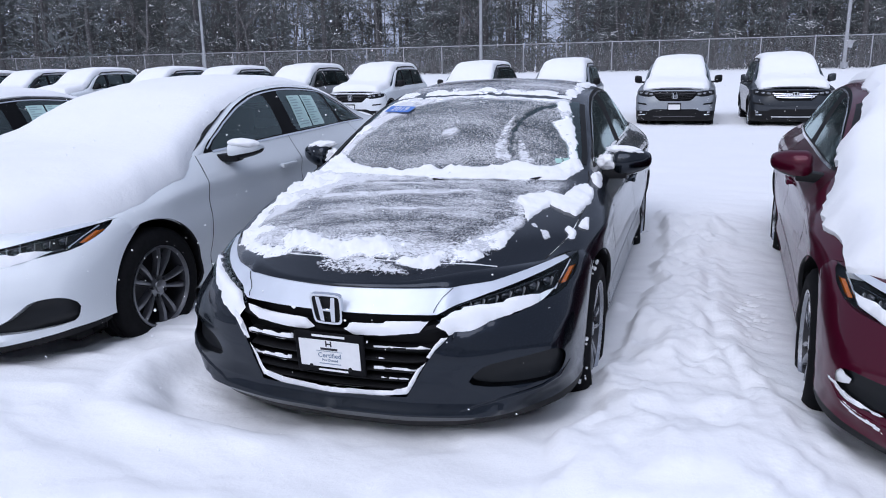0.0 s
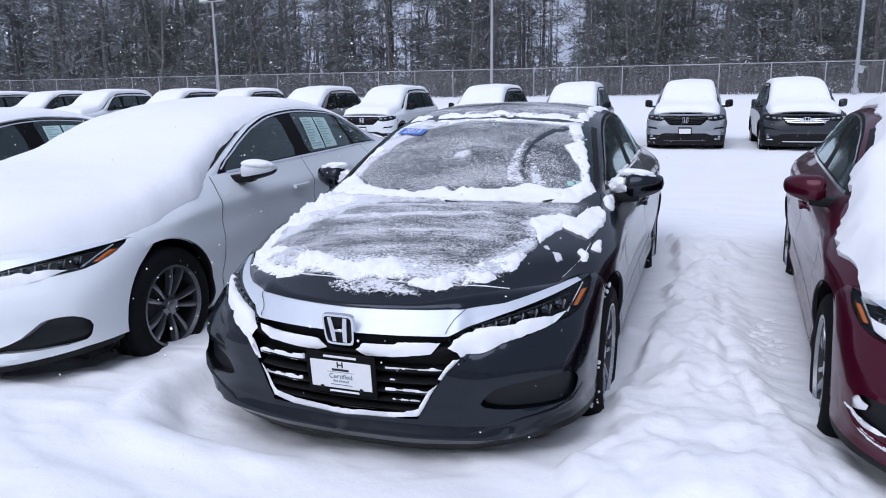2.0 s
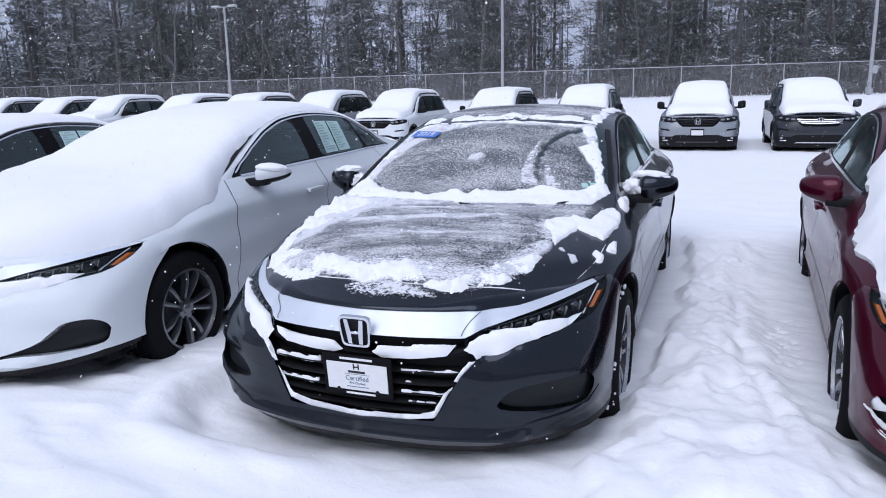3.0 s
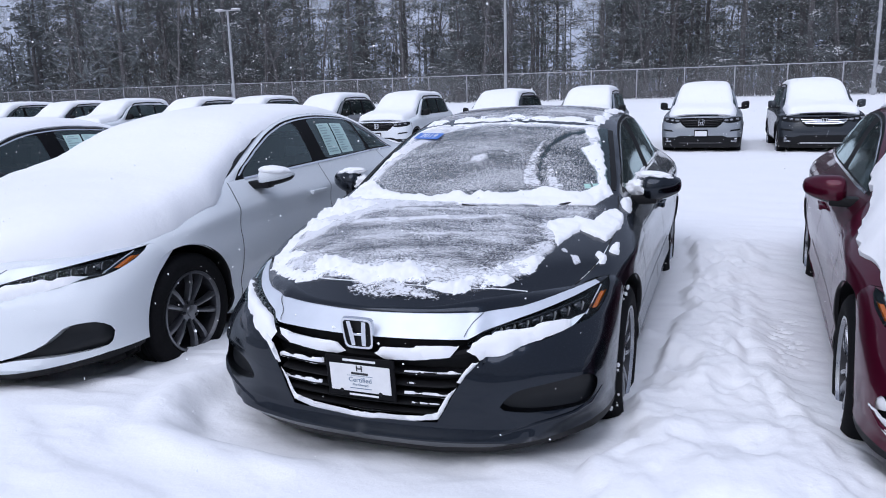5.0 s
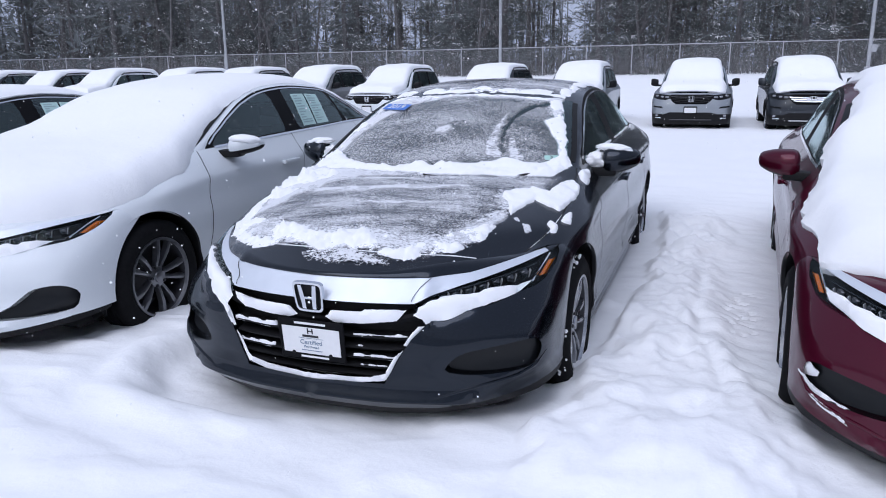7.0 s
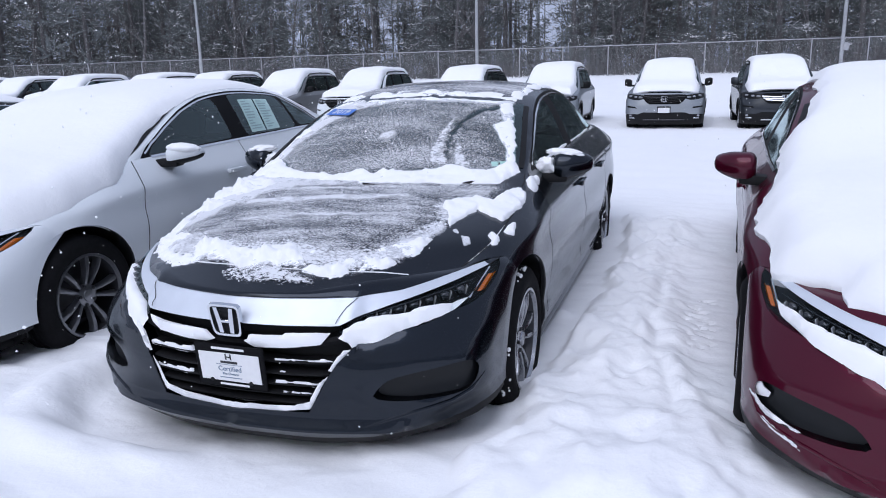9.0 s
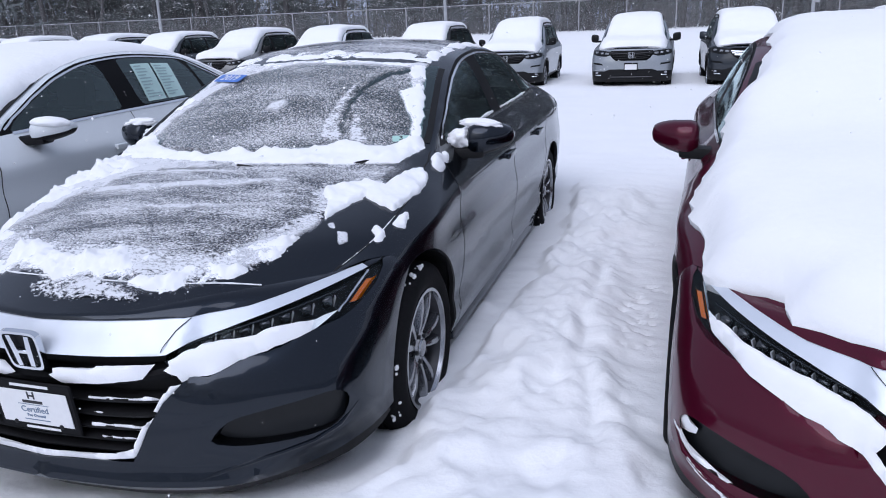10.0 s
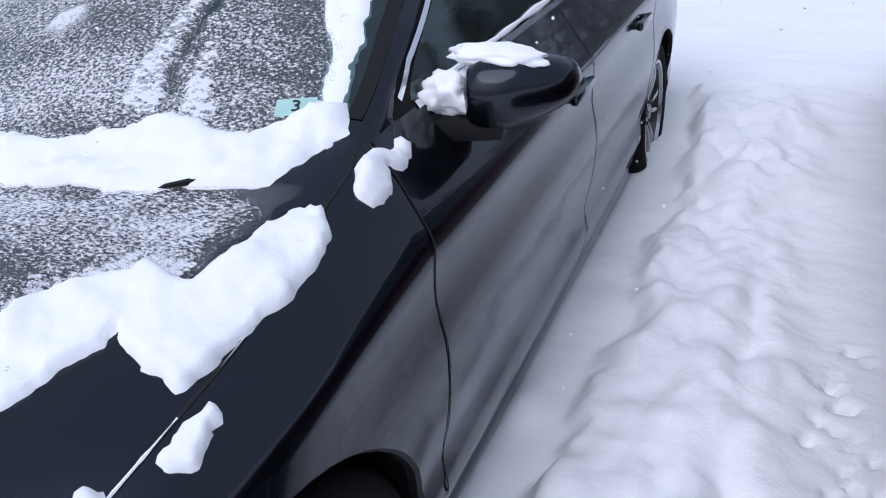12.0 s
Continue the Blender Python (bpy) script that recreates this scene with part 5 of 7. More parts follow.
slab("faint drift of snow on the bonnet corner", 56.7, 0.006, 0.03,
     (0.37, 0.34), (0.40, 0.44), (0.45, 0.55), (0.50, 0.66), (0.54, 0.78), (0.58, 0.80), (0.60, 0.72), (0.575, 0.60), (0.53, 0.46), (0.45, 0.35))
slab("faint spray of snow below the bonnet seam", 57.9, 0.005, 0.02,
     (-0.16, 0.235), (-0.05, 0.27), (0.08, 0.27), (0.22, 0.24), (0.30, 0.22), (0.26, 0.175), (0.14, 0.15), (0.02, 0.135), (-0.08, 0.15), (-0.15, 0.19))
slab("snow packed along the pillar beside the windscreen", 59.3, 0.012, 0.028,
     (-0.71, 1.44), (-0.685, 1.6), (-0.65, 1.76), (-0.605, 1.95), (-0.555, 2.12), (-0.36, 2.085), (-0.40, 2.0), (-0.565, 1.99), (-0.57, 1.82), (-0.59, 1.72), (-0.62, 1.62), (-0.635, 1.5))
slab("snow packed at the top of the windscreen", 60.8, 0.009, 0.03,
     (-0.36, 2.085), (-0.2, 2.06), (0.0, 2.055), (0.2, 2.06), (0.42, 2.09), (0.52, 2.12), (0.49, 2.055), (0.38, 2.03), (0.22, 2.03), (0.06, 2.0), (-0.1, 2.01), (-0.24, 1.965), (-0.34, 1.98))
slab("patch of snow in the middle of the windscreen", 41.3, 0.008, 0.03,
     (-0.1, 1.62), (-0.02, 1.66), (0.03, 1.6), (-0.02, 1.54), (-0.1, 1.55))
slab("snow on the roof's front edge", 44.6, 0.01, 0.04,
     (-0.57, 2.13), (0.0, 2.08), (0.56, 2.14), (0.57, 2.26), (0.2, 2.2), (-0.1, 2.24), (-0.35, 2.2), (-0.56, 2.3))
slab("streak of snow pushed aside by the wiper", 47.9, 0.006, 0.012,
     (0.27, 1.34), (0.235, 1.46), (0.23, 1.62), (0.26, 1.78), (0.33, 1.92), (0.31, 1.78), (0.30, 1.63), (0.32, 1.50), (0.385, 1.38))
slab("streak of snow pushed aside by the wiper", 51.2, 0.006, 0.010,
     (0.41, 1.36), (0.36, 1.47), (0.34, 1.62), (0.36, 1.64), (0.42, 1.52), (0.50, 1.40))
slab("streak of snow pushed aside by the wiper", 52.4, 0.005, 0.010,
     (0.46, 1.92), (0.53, 1.99), (0.57, 2.0), (0.60, 1.86), (0.55, 1.88))
slab("snow along the roof rail", 54.5, 0.012, 0.03,
     (0.5, 2.15), (0.575, 2.2), (0.585, 2.6), (0.575, 3.2), (0.52, 3.1), (0.5, 2.6))

# snow caught on the face of each early sedan
def ledge_snow(m, seed, thick, depth, round_over, *outline):
    """Snow caught on a ledge of a car's face."""
    lay_snow("snow_patch", "snow caught on the bumper ledge and grille bars", list(outline), thick, seed, None, 0.016 if thick > 0.017 else 0.007, round_over, 0.12, face_place(depth), face_normal, m, 0.0, 0.3)


def face_snow(m, seed):
    ledge_snow(m, seed + 0.0, 0.05, -0.004, 0.04,
               (0.405, 0.594), (0.43, 0.616), (0.47, 0.632), (0.55, 0.645), (0.63, 0.653), (0.7, 0.659), (0.775, 0.668), (0.75, 0.645), (0.68, 0.622), (0.6, 0.6), (0.52, 0.575), (0.455, 0.556), (0.44, 0.575))
    ledge_snow(m, seed + 2.1, 0.036, -0.004, 0.035,
               (-0.405, 0.598), (-0.43, 0.62), (-0.47, 0.637), (-0.55, 0.652), (-0.63, 0.664), (-0.7, 0.674), (-0.79, 0.7), (-0.78, 0.665), (-0.68, 0.625), (-0.6, 0.6), (-0.52, 0.575), (-0.455, 0.55), (-0.4, 0.49), (-0.375, 0.49), (-0.43, 0.56))
    ledge_snow(m, seed + 4.2, 0.03, 0.004, 0.02,
               (-0.4, 0.609), (-0.3, 0.603), (-0.2, 0.6), (-0.1, 0.598), (-0.06, 0.57), (-0.1, 0.556), (-0.2, 0.556), (-0.33, 0.565), (-0.385, 0.588))
    ledge_snow(m, seed + 6.3, 0.03, 0.004, 0.02,
               (0.06, 0.572), (0.1, 0.596), (0.2, 0.6), (0.3, 0.604), (0.375, 0.608), (0.345, 0.572), (0.22, 0.556), (0.1, 0.552))
    ledge_snow(m, seed + 8.4, 0.022, 0.004, 0.018,
               (-0.325, 0.388), (-0.295, 0.362), (-0.2, 0.345), (-0.05, 0.335), (0.12, 0.337), (0.25, 0.345), (0.315, 0.368), (0.305, 0.336), (0.2, 0.320), (0.0, 0.314), (-0.2, 0.318), (-0.295, 0.338))
    for k, (z, x0, x1, fat) in enumerate(((0.503, 0.17, 0.388, 0.9), (0.505, -0.39, -0.17, 1.5), (0.419, -0.355, -0.18, 1.3), (0.419, 0.17, 0.345, 0.9), (0.383, 0.20, 0.328, 0.6), (0.458, 0.17, 0.37, 0.5))):
        rng = random.Random(int(seed) + k)
        upper = [(x0 + (x1 - x0) * f, z + fat * (0.004 + 0.008 * rng.random())) for f in (0.0, 0.17, 0.31, 0.52, 0.68, 0.86, 1.0)]
        lower = [(x0 + (x1 - x0) * f, z - fat * (0.002 + 0.006 * rng.random())) for f in (1.0, 0.8, 0.55, 0.3, 0.0)]
        ledge_snow(m, seed + 20 + k, 0.012, 0.022, 0.008, *(upper + lower))
    for sx in (1, -1):
        ledge_snow(m, seed + 30 + sx, 0.010, 0.006, 0.007, (sx * 0.448, 0.552), (sx * 0.415, 0.51), (sx * 0.392, 0.475), (sx * 0.376, 0.48), (sx * 0.400, 0.52), (sx * 0.425, 0.548))
        ledge_snow(m, seed + 34 + sx, 0.009, 0.006, 0.006, (sx * 0.376, 0.462), (sx * 0.352, 0.42), (sx * 0.328, 0.372), (sx * 0.309, 0.338), (sx * 0.295, 0.342), (sx * 0.318, 0.388), (sx * 0.346, 0.436))


face_snow(Matrix.Identity(4), 50.0)
face_snow(RED_AT, 80.0)
ledge_snow(WHITE_AT, 120.0, 0.035, -0.004, 0.03, (0.405, 0.600), (0.43, 0.622), (0.47, 0.638), (0.55, 0.650), (0.63, 0.656), (0.70, 0.658), (0.74, 0.655), (0.70, 0.632), (0.60, 0.605), (0.52, 0.585), (0.455, 0.575))
ledge_snow(RED_AT, 91.0, 0.02, 0.03, 0.012, (-0.862, 0.44), (-0.83, 0.462), (-0.795, 0.44), (-0.80, 0.42), (-0.84, 0.405))
ledge_snow(RED_AT, 93.0, 0.022, 0.012, 0.014, (-0.872, 0.405), (-0.85, 0.375), (-0.79, 0.352), (-0.70, 0.338), (-0.70, 0.358), (-0.76, 0.372), (-0.82, 0.392), (-0.85, 0.42))
ledge_snow(RED_AT, 95.0, 0.012, 0.0, 0.010, (-0.86, 0.385), (-0.80, 0.335), (-0.70, 0.305), (-0.72, 0.325), (-0.79, 0.35))
for side in (1, -1):
    top = bmesh.new()
    bmesh.ops.create_icosphere(top, subdivisions=4, radius=1)
    for v in top.verts:
        f = (v.co.x + 1) / 2
        w = 1 + 0.22 * fbm(v.co.x * 2.2, v.co.y * 2.2, v.co.z * 2.2, 4, 3.0 * side)
        v.co = Vector((v.co.x * 0.095 * w - 0.035, v.co.y * 0.048 * w, v.co.z * 0.024 * w + 0.062 - 0.016 * f))
    top.transform(Matrix.Translation((0.945, 1.752, 1.012)))
    foot = bmesh.new()
    bmesh.ops.create_icosphere(foot, subdivisions=4, radius=1)
    for v in foot.verts:
        w = 1 + 0.45 * fbm(v.co.x * 2, v.co.y * 2, v.co.z * 2, 5, 8.0 * side)
        v.co = Vector((v.co.x * 0.062 * w, v.co.y * 0.05 * w, v.co.z * 0.046 * w))
    foot.transform(Matrix.Translation((0.818, 1.725, 1.0)))
    join_bm(top, foot)
    if side < 0:
        flipped(top)
    tagged(new("snow_patch", finish("snow_patch", top, SNOW_FINE, True, 0.0, 85)), "snow piled on a door mirror of the grey sedan", "snow")
for y0, y1, seed in ((1.72, 2.5, 1.0), (2.7, 3.5, 4.0)):
    line = [SEDAN.at(y, 5.10) + Vector((0.004, 0, 0.004)) for y in np.linspace(y0, y1, 14)]
    rad = [0.004 + 0.010 * abs(fbm(k * 0.7, seed, 0, 3, seed)) for k in range(14)]
    tagged(new("snow_patch", finish("snow_patch", tube(line, rad, 7), SNOW_FINE)), "line of snow on the window ledge", "snow")

for y0, y1, thick, seed in ((0.60, 0.72, 0.0012, 1.0), (0.74, 0.93, 0.0022, 2.0), (0.97, 1.30, 0.0014, 3.0)):
    seam = [SEDAN.at(y, 5.0) + SEDAN.normal(y, 5.0) * 0.0005 for y in np.linspace(y0, y1, 18)]
    girth = [thick * (0.25 + 0.75 * math.sin(math.pi * k / 17)) + 0.004 * max(0.0, fbm(k * 0.6, seed, 0, 3, 4.0)) for k in range(18)]
    tagged(new("snow_patch", finish("snow_patch", tube(seam, girth, 6), SNOW_FINE)), "line of snow caught in the bonnet seam", "snow")

shut = []
for x in np.linspace(-0.5, 0.56, 40):
    yy, r, _ = SEDAN.from_above(x, 0.243 + 0.16 * (abs(x) / 0.6) ** 2.2)
    p = SEDAN.at(yy, r)
    shut.append(Vector((math.copysign(p.x, x), p.y, p.z + 0.001)))
tagged(new("snow_patch", finish("snow_patch", tube(shut, [0.0026 + 0.0035 * max(0.0, fbm(k * 0.55, 6.0, 0, 3, 8.0)) for k in range(40)], 6), SNOW_FINE)), "thin line of snow in the bonnet's front joint", "snow")

# crumbs of snow in the treads
for yw, seed in ((WHEEL_Y[0], 3), (WHEEL_Y[1], 8)):
    rng, crumbs = random.Random(seed), bmesh.new()
    for _ in range(30):
        a, x = rng.uniform(1.5, 3.6), 0.886 + rng.uniform(-0.06, 0.002)
        r = 0.326 - 0.02 * max(0.0, (x - 0.88) / 0.015)
        ball = bmesh.new()
        bmesh.ops.create_icosphere(ball, subdivisions=1, radius=rng.uniform(0.003, 0.009), matrix=Matrix.Translation((x, yw + r * math.cos(a), WHEEL_Z + r * math.sin(a))) @ Matrix.Diagonal((1, rng.uniform(0.7, 1.6), rng.uniform(0.7, 1.6), 1)))
        join_bm(crumbs, ball)
    tagged(new("snow_patch", finish("snow_patch", crumbs, SNOW_FINE)), "crumbs of snow caught in a tyre tread", "snow")

# thin caps on the white car's mirrors
for side in (1, -1):
    cap = bmesh.new()
    bmesh.ops.create_icosphere(cap, subdivisions=4, radius=1)
    for v in cap.verts:
        f = (v.co.x + 1) / 2
        w = 1 + 0.05 * fbm(v.co.x * 2.2, v.co.y * 2.2, v.co.z * 2.2, 4, 5.0 * side)
        v.co = Vector((v.co.x * 0.098 * w, v.co.y * 0.070 * w + 0.04 * f ** 2 - 0.022, max(v.co.z, -0.6) * 0.030 * w + 0.040 - 0.016 * f ** 2))
    cap.transform(Matrix.Translation((0.946, 1.755, 1.008)))
    if side < 0:
        flipped(cap)
    ob = new("snow_patch", finish("snow_patch", cap, SNOW_FINE, True, 0.0, 85))
    ob.matrix_world = WHITE_AT
    tagged(ob, "low cap of snow on a door mirror of the white sedan", "snow")

# the card in place of a number plate
plate = dealer_plate(hero, Matrix.Translation((0.004, 0.012, 0.470)), 6, 0.91, True)


def print_on(parent, name, bm, material, x, z, lift=-0.0100):
    bm.transform(Matrix.Translation((x, lift, z)) @ pose(0, 0, 0, 90, 0, 0))
    ob = part(name, bm, material, parent, "", False)
    return ob


def bar_bm(w, h):
    return rounded_box(w, h, 0.0012, 0)


print_on(plate, "writing", text_bm("Certified", 0.030), BLUEGREY_INK, 0, -0.008)
print_on(plate, "writing", text_bm("Pre Owned", 0.0155), BLUEGREY_INK, 0, -0.030)
print_on(plate, "printed_bar", bar_bm(0.078, 0.010), PLATE_INK, 0, 0.022)
print_on(plate, "printed_bar", bar_bm(0.12, 0.0015), BLUEGREY_INK, 0, 0.0115)
print_on(plate, "printed_bar", bar_bm(0.10, 0.003), BLUEGREY_INK, 0, -0.046)
for sx in (-1, 1):
    print_on(plate, "printed_emblem", bar_bm(0.006, 0.026), PLATE_INK, sx * 0.011, 0.046)
print_on(plate, "printed_emblem", bar_bm(0.018, 0.006), PLATE_INK, 0, 0.045)
print_on(plate, "printed_bar", bar_bm(0.15, 0.010), WHITE_INK, 0, 0.079, -0.0065)
print_on(plate, "printed_bar", bar_bm(0.135, 0.009), WHITE_INK, 0.01, -0.078, -0.0065)
for sx in (-0.09, 0.09):
    screw = lathe([(0.009, 0.0), (0.008, 0.003), (0.0, 0.004)], 12, "z")
    screw.transform(Matrix.Translation((sx, -0.009, -0.062)) @ pose(0, 0, 0, 90, 0, 0))
    part("screw", screw, PLASTIC, plate)


def glass_sticker(parent, x, y, w, h, material, text, ink, lift, label):
    """A flat sticker laid on the windscreen."""
    n = top_normal(x, y)
    p = top_place(x, y) + n * lift
    up = Vector((0, 0, 1))
    across = up.cross(-n).normalized() * -1
    along = n.cross(across).normalized()
    m = Matrix((across, along, n)).transposed().to_4x4()
    m.translation = p
    bm = rounded_box(w, h, 0.001, 0)
    st = new("sticker", finish("sticker", bm, material, False))
    st.parent = parent
    st.matrix_local = m
    st["label"] = label
    t = text_bm(text, h * 0.95)
    t.transform(Matrix.Translation((0, 0, 0.0012)))
    part("writing", t, ink, st, "", False)


glass_sticker(hero, -0.45, 1.90, 0.20, 0.072, BLUE_INK, "2019", WHITE_INK, 0.015, "blue model-year sticker with white numerals")
glass_sticker(hero, 0.615, 1.465, 0.075, 0.042, GREEN_STICKER, "3", PLATE_INK, 0.0045, "pale green inspection sticker")


def window_sheets(car, spots):
    """Printed sheets taped to a rear side window."""
    for y in spots:
        sheet = bmesh.new()
        rows = [[sheet.verts.new((SEDAN.at(yy, r).x + 0.004, yy, SEDAN.at(yy, r).z)) for yy in (y, y + 0.065, y + 0.125, y + 0.19)] for r in np.linspace(5.14, 5.70, 8)]
        for a, b in zip(rows, rows[1:]):
            for i in range(3):
                sheet.faces.new((a[i], a[i + 1], b[i + 1], b[i]))
        outward(sheet, (0, 2.4, 0.5))
        ob = part("window_sheet", sheet, PAPER, car, "pale printed window sheet", False)
        rng = random.Random(int(y * 100))
        for k in range(11):
            r0 = 5.20 + k * 0.045
            w = rng.uniform(0.05, 0.15)
            bm = bmesh.new()
            bm.faces.new([bm.verts.new((SEDAN.at(yy, r).x + 0.0065, yy, SEDAN.at(yy, r).z)) for yy, r in ((y + 0.02, r0), (y + 0.02 + w, r0), (y + 0.02 + w, r0 + 0.018), (y + 0.02, r0 + 0.018))])
            outward(bm, (0, 2.4, 0.5))
            part("printed_bar", bm, PAPER_INK, ob, "", False)


window_sheets(white, (2.77, 2.98))
window_sheets(far_sedan, (2.74, 2.95))


# flakes hanging in the air
def build_flakes():
    rng = random.Random(17)
    verts, faces = [], []
    for _ in range(6000):
        p = Vector((rng.uniform(-4.0, 4.0), rng.uniform(-1.5, 6.5), rng.uniform(0.3, 2.8)))
        if 0.85 < p.x < 2.1 and p.y < 1.3:
            continue
        r = rng.uniform(0.0014, 0.0040)
        k = len(verts)
        for d in ((1, 0, 0), (-1, 0, 0), (0, 1, 0), (0, -1, 0), (0, 0, 1), (0, 0, -1)):
            verts.append(p + Vector(d) * r * rng.uniform(0.7, 1.3))
        faces += [(k + a, k + b, k + c) for a, b, c in ((0, 2, 4), (2, 1, 4), (1, 3, 4), (3, 0, 4), (2, 0, 5), (1, 2, 5), (3, 1, 5), (0, 3, 5))]
    me = bpy.data.meshes.new("falling_snow")
    me.from_pydata(verts, [], faces)
    me.materials.append(SNOW_FINE)
    tagged(new("falling_snow", me), "small snowflakes drifting in the air", "snow", "", "stuff")


def build_snowfall():
    """The veil of falling snow that greys the far side of the lot."""
    rng = random.Random(23)
    verts, faces = [], []
    for _ in range(140000):
        y = rng.uniform(31, 48)
        p = Vector((rng.uniform(-1.15, 0.8) * y, y, rng.uniform(0.2, 11)))
        r = rng.uniform(0.005, 0.0115)
        k = len(verts)
        a = rng.uniform(0, 6.283)
        for j in range(3):
            verts.append(p + Vector((math.cos(a + j * 2.094), math.sin(a + j * 2.094), -0.5)) * r)
        verts.append(p + Vector((0, 0, r)))
        faces += [(k, k + 1, k + 3), (k + 1, k + 2, k + 3), (k + 2, k, k + 3), (k + 2, k + 1, k)]
    me = bpy.data.meshes.new("snowfall")
    me.from_pydata(verts, [], faces)
    me.materials.append(SNOW_FINE)
    tagged(new("snowfall", me), "fine veil of falling snow over the far side of the lot", "snow", "", "stuff")


build_flakes()
build_snowfall()


# ---------------------------------------------------------------- the row of tall cars across the lot
TALL_SILL_X = [(0.4, 0.84), (4.95, 0.84)]
TALL_SILL_Z = [(0.4, 0.29), (4.95, 0.32)]
TALL_ROCKER_X = [(0.4, 0.93), (4.3, 0.95), (4.95, 0.86)]
TALL_ROCKER_Z = [(0.4, 0.36), (4.95, 0.4)]
TALL_LOWER_SIDE_X = [(0.4, 0.955), (1.0, 0.985), (2.5, 0.965), (4.0, 0.985), (4.95, 0.88)]
TALL_LOWER_SIDE_Z = [(0.4, 0.56), (4.95, 0.6)]
TALL_MID_SIDE_X = [(0.4, 0.95), (1.0, 0.99), (2.5, 0.98), (4.0, 0.99), (4.95, 0.88)]
TALL_MID_SIDE_Z = [(0.4, 0.8), (4.95, 0.86)]
TALL_SHOULDER_X = [(0.4, 0.9), (0.8, 0.955), (1.4, 0.96), (4.2, 0.96), (4.95, 0.86)]
TALL_SHOULDER_Z = [(0.4, 0.96), (1.4, 1.03), (4.95, 1.08)]
TALL_BELT_X = [(0.4, 0.8), (0.8, 0.88), (1.3, 0.885), (1.6, 0.87), (4.2, 0.86), (4.95, 0.78)]
TALL_BELT_Z = [(0.4, 1.01), (0.8, 1.06), (1.3, 1.11), (1.6, 1.15), (4.2, 1.19), (4.95, 1.22)]
TALL_RAIL_X = [(0.4, 0.55), (1.2, 0.66), (1.35, 0.8), (1.5, 0.82), (1.9, 0.755), (2.3, 0.7), (3.0, 0.69), (4.4, 0.66), (4.95, 0.64)]
TALL_RAIL_Z = [(0.4, 1.04), (1.2, 1.14), (1.35, 1.15), (1.5, 1.2), (1.9, 1.48), (2.3, 1.66), (3.0, 1.7), (4.3, 1.68), (4.6, 1.56), (4.95, 1.24)]
TALL_CROWN_X = [(0.4, 0.28), (1.35, 0.42), (2.3, 0.36), (4.95, 0.33)]
TALL_CROWN_Z = [(0.4, 1.05), (1.2, 1.15), (1.35, 1.16), (1.5, 1.21), (1.9, 1.5), (2.3, 1.7), (3.0, 1.755), (4.3, 1.735), (4.65, 1.56), (4.95, 1.24)]
TALL_MIDDLE_X = [(0.4, 0.0), (4.95, 0.0)]
TALL_MIDDLE_Z = [(0.4, 1.05), (1.2, 1.15), (1.35, 1.16), (1.5, 1.21), (1.9, 1.51), (2.3, 1.71), (3.0, 1.77), (4.3, 1.75), (4.65, 1.57), (4.95, 1.24)]
TALL = Body([(TALL_SILL_X, TALL_SILL_Z), (TALL_ROCKER_X, TALL_ROCKER_Z), (TALL_LOWER_SIDE_X, TALL_LOWER_SIDE_Z), (TALL_MID_SIDE_X, TALL_MID_SIDE_Z), (TALL_SHOULDER_X, TALL_SHOULDER_Z), (TALL_BELT_X, TALL_BELT_Z), (TALL_RAIL_X, TALL_RAIL_Z), (TALL_CROWN_X, TALL_CROWN_Z), (TALL_MIDDLE_X, TALL_MIDDLE_Z)], [(0.4, 0.22), (1.35, 0.18), (2.3, 0.10), (3.0, 0.0), (4.95, -0.05)], 0.4, 4.95, 0.8)
TALL_FRONT = Front([(0, 0.02), (0.4, 0.05), (0.65, 0.10), (0.82, 0.19), (0.91, 0.30), (0.945, 0.42), (0.965, 0.56), (0.98, 0.8)],
                   [(0.2, 0.12), (0.3, 0.04), (0.42, 0.0), (0.6, 0.0), (0.75, 0.01), (0.9, 0.04), (0.98, 0.08), (1.04, 0.14)],
                   [(0.2, 0.0), (0.7, 0.0), (0.85, 0.08), (1.04, 0.16)], 0.97)
TALL_WINDOWS = [
    ("front_window", corner_poly([(1.72, 5.1), (2.52, 5.1), (2.48, 5.88), (2.28, 5.86), (2.0, 5.7), (1.82, 5.4)], 0.035)),
    ("rear_window", corner_poly([(2.64, 5.1), (3.44, 5.1), (3.44, 5.86), (2.60, 5.88)], 0.035)),
    ("quarter_window", corner_poly([(3.54, 5.1), (4.42, 5.14), (4.25, 5.8), (3.54, 5.86)], 0.035)),
]


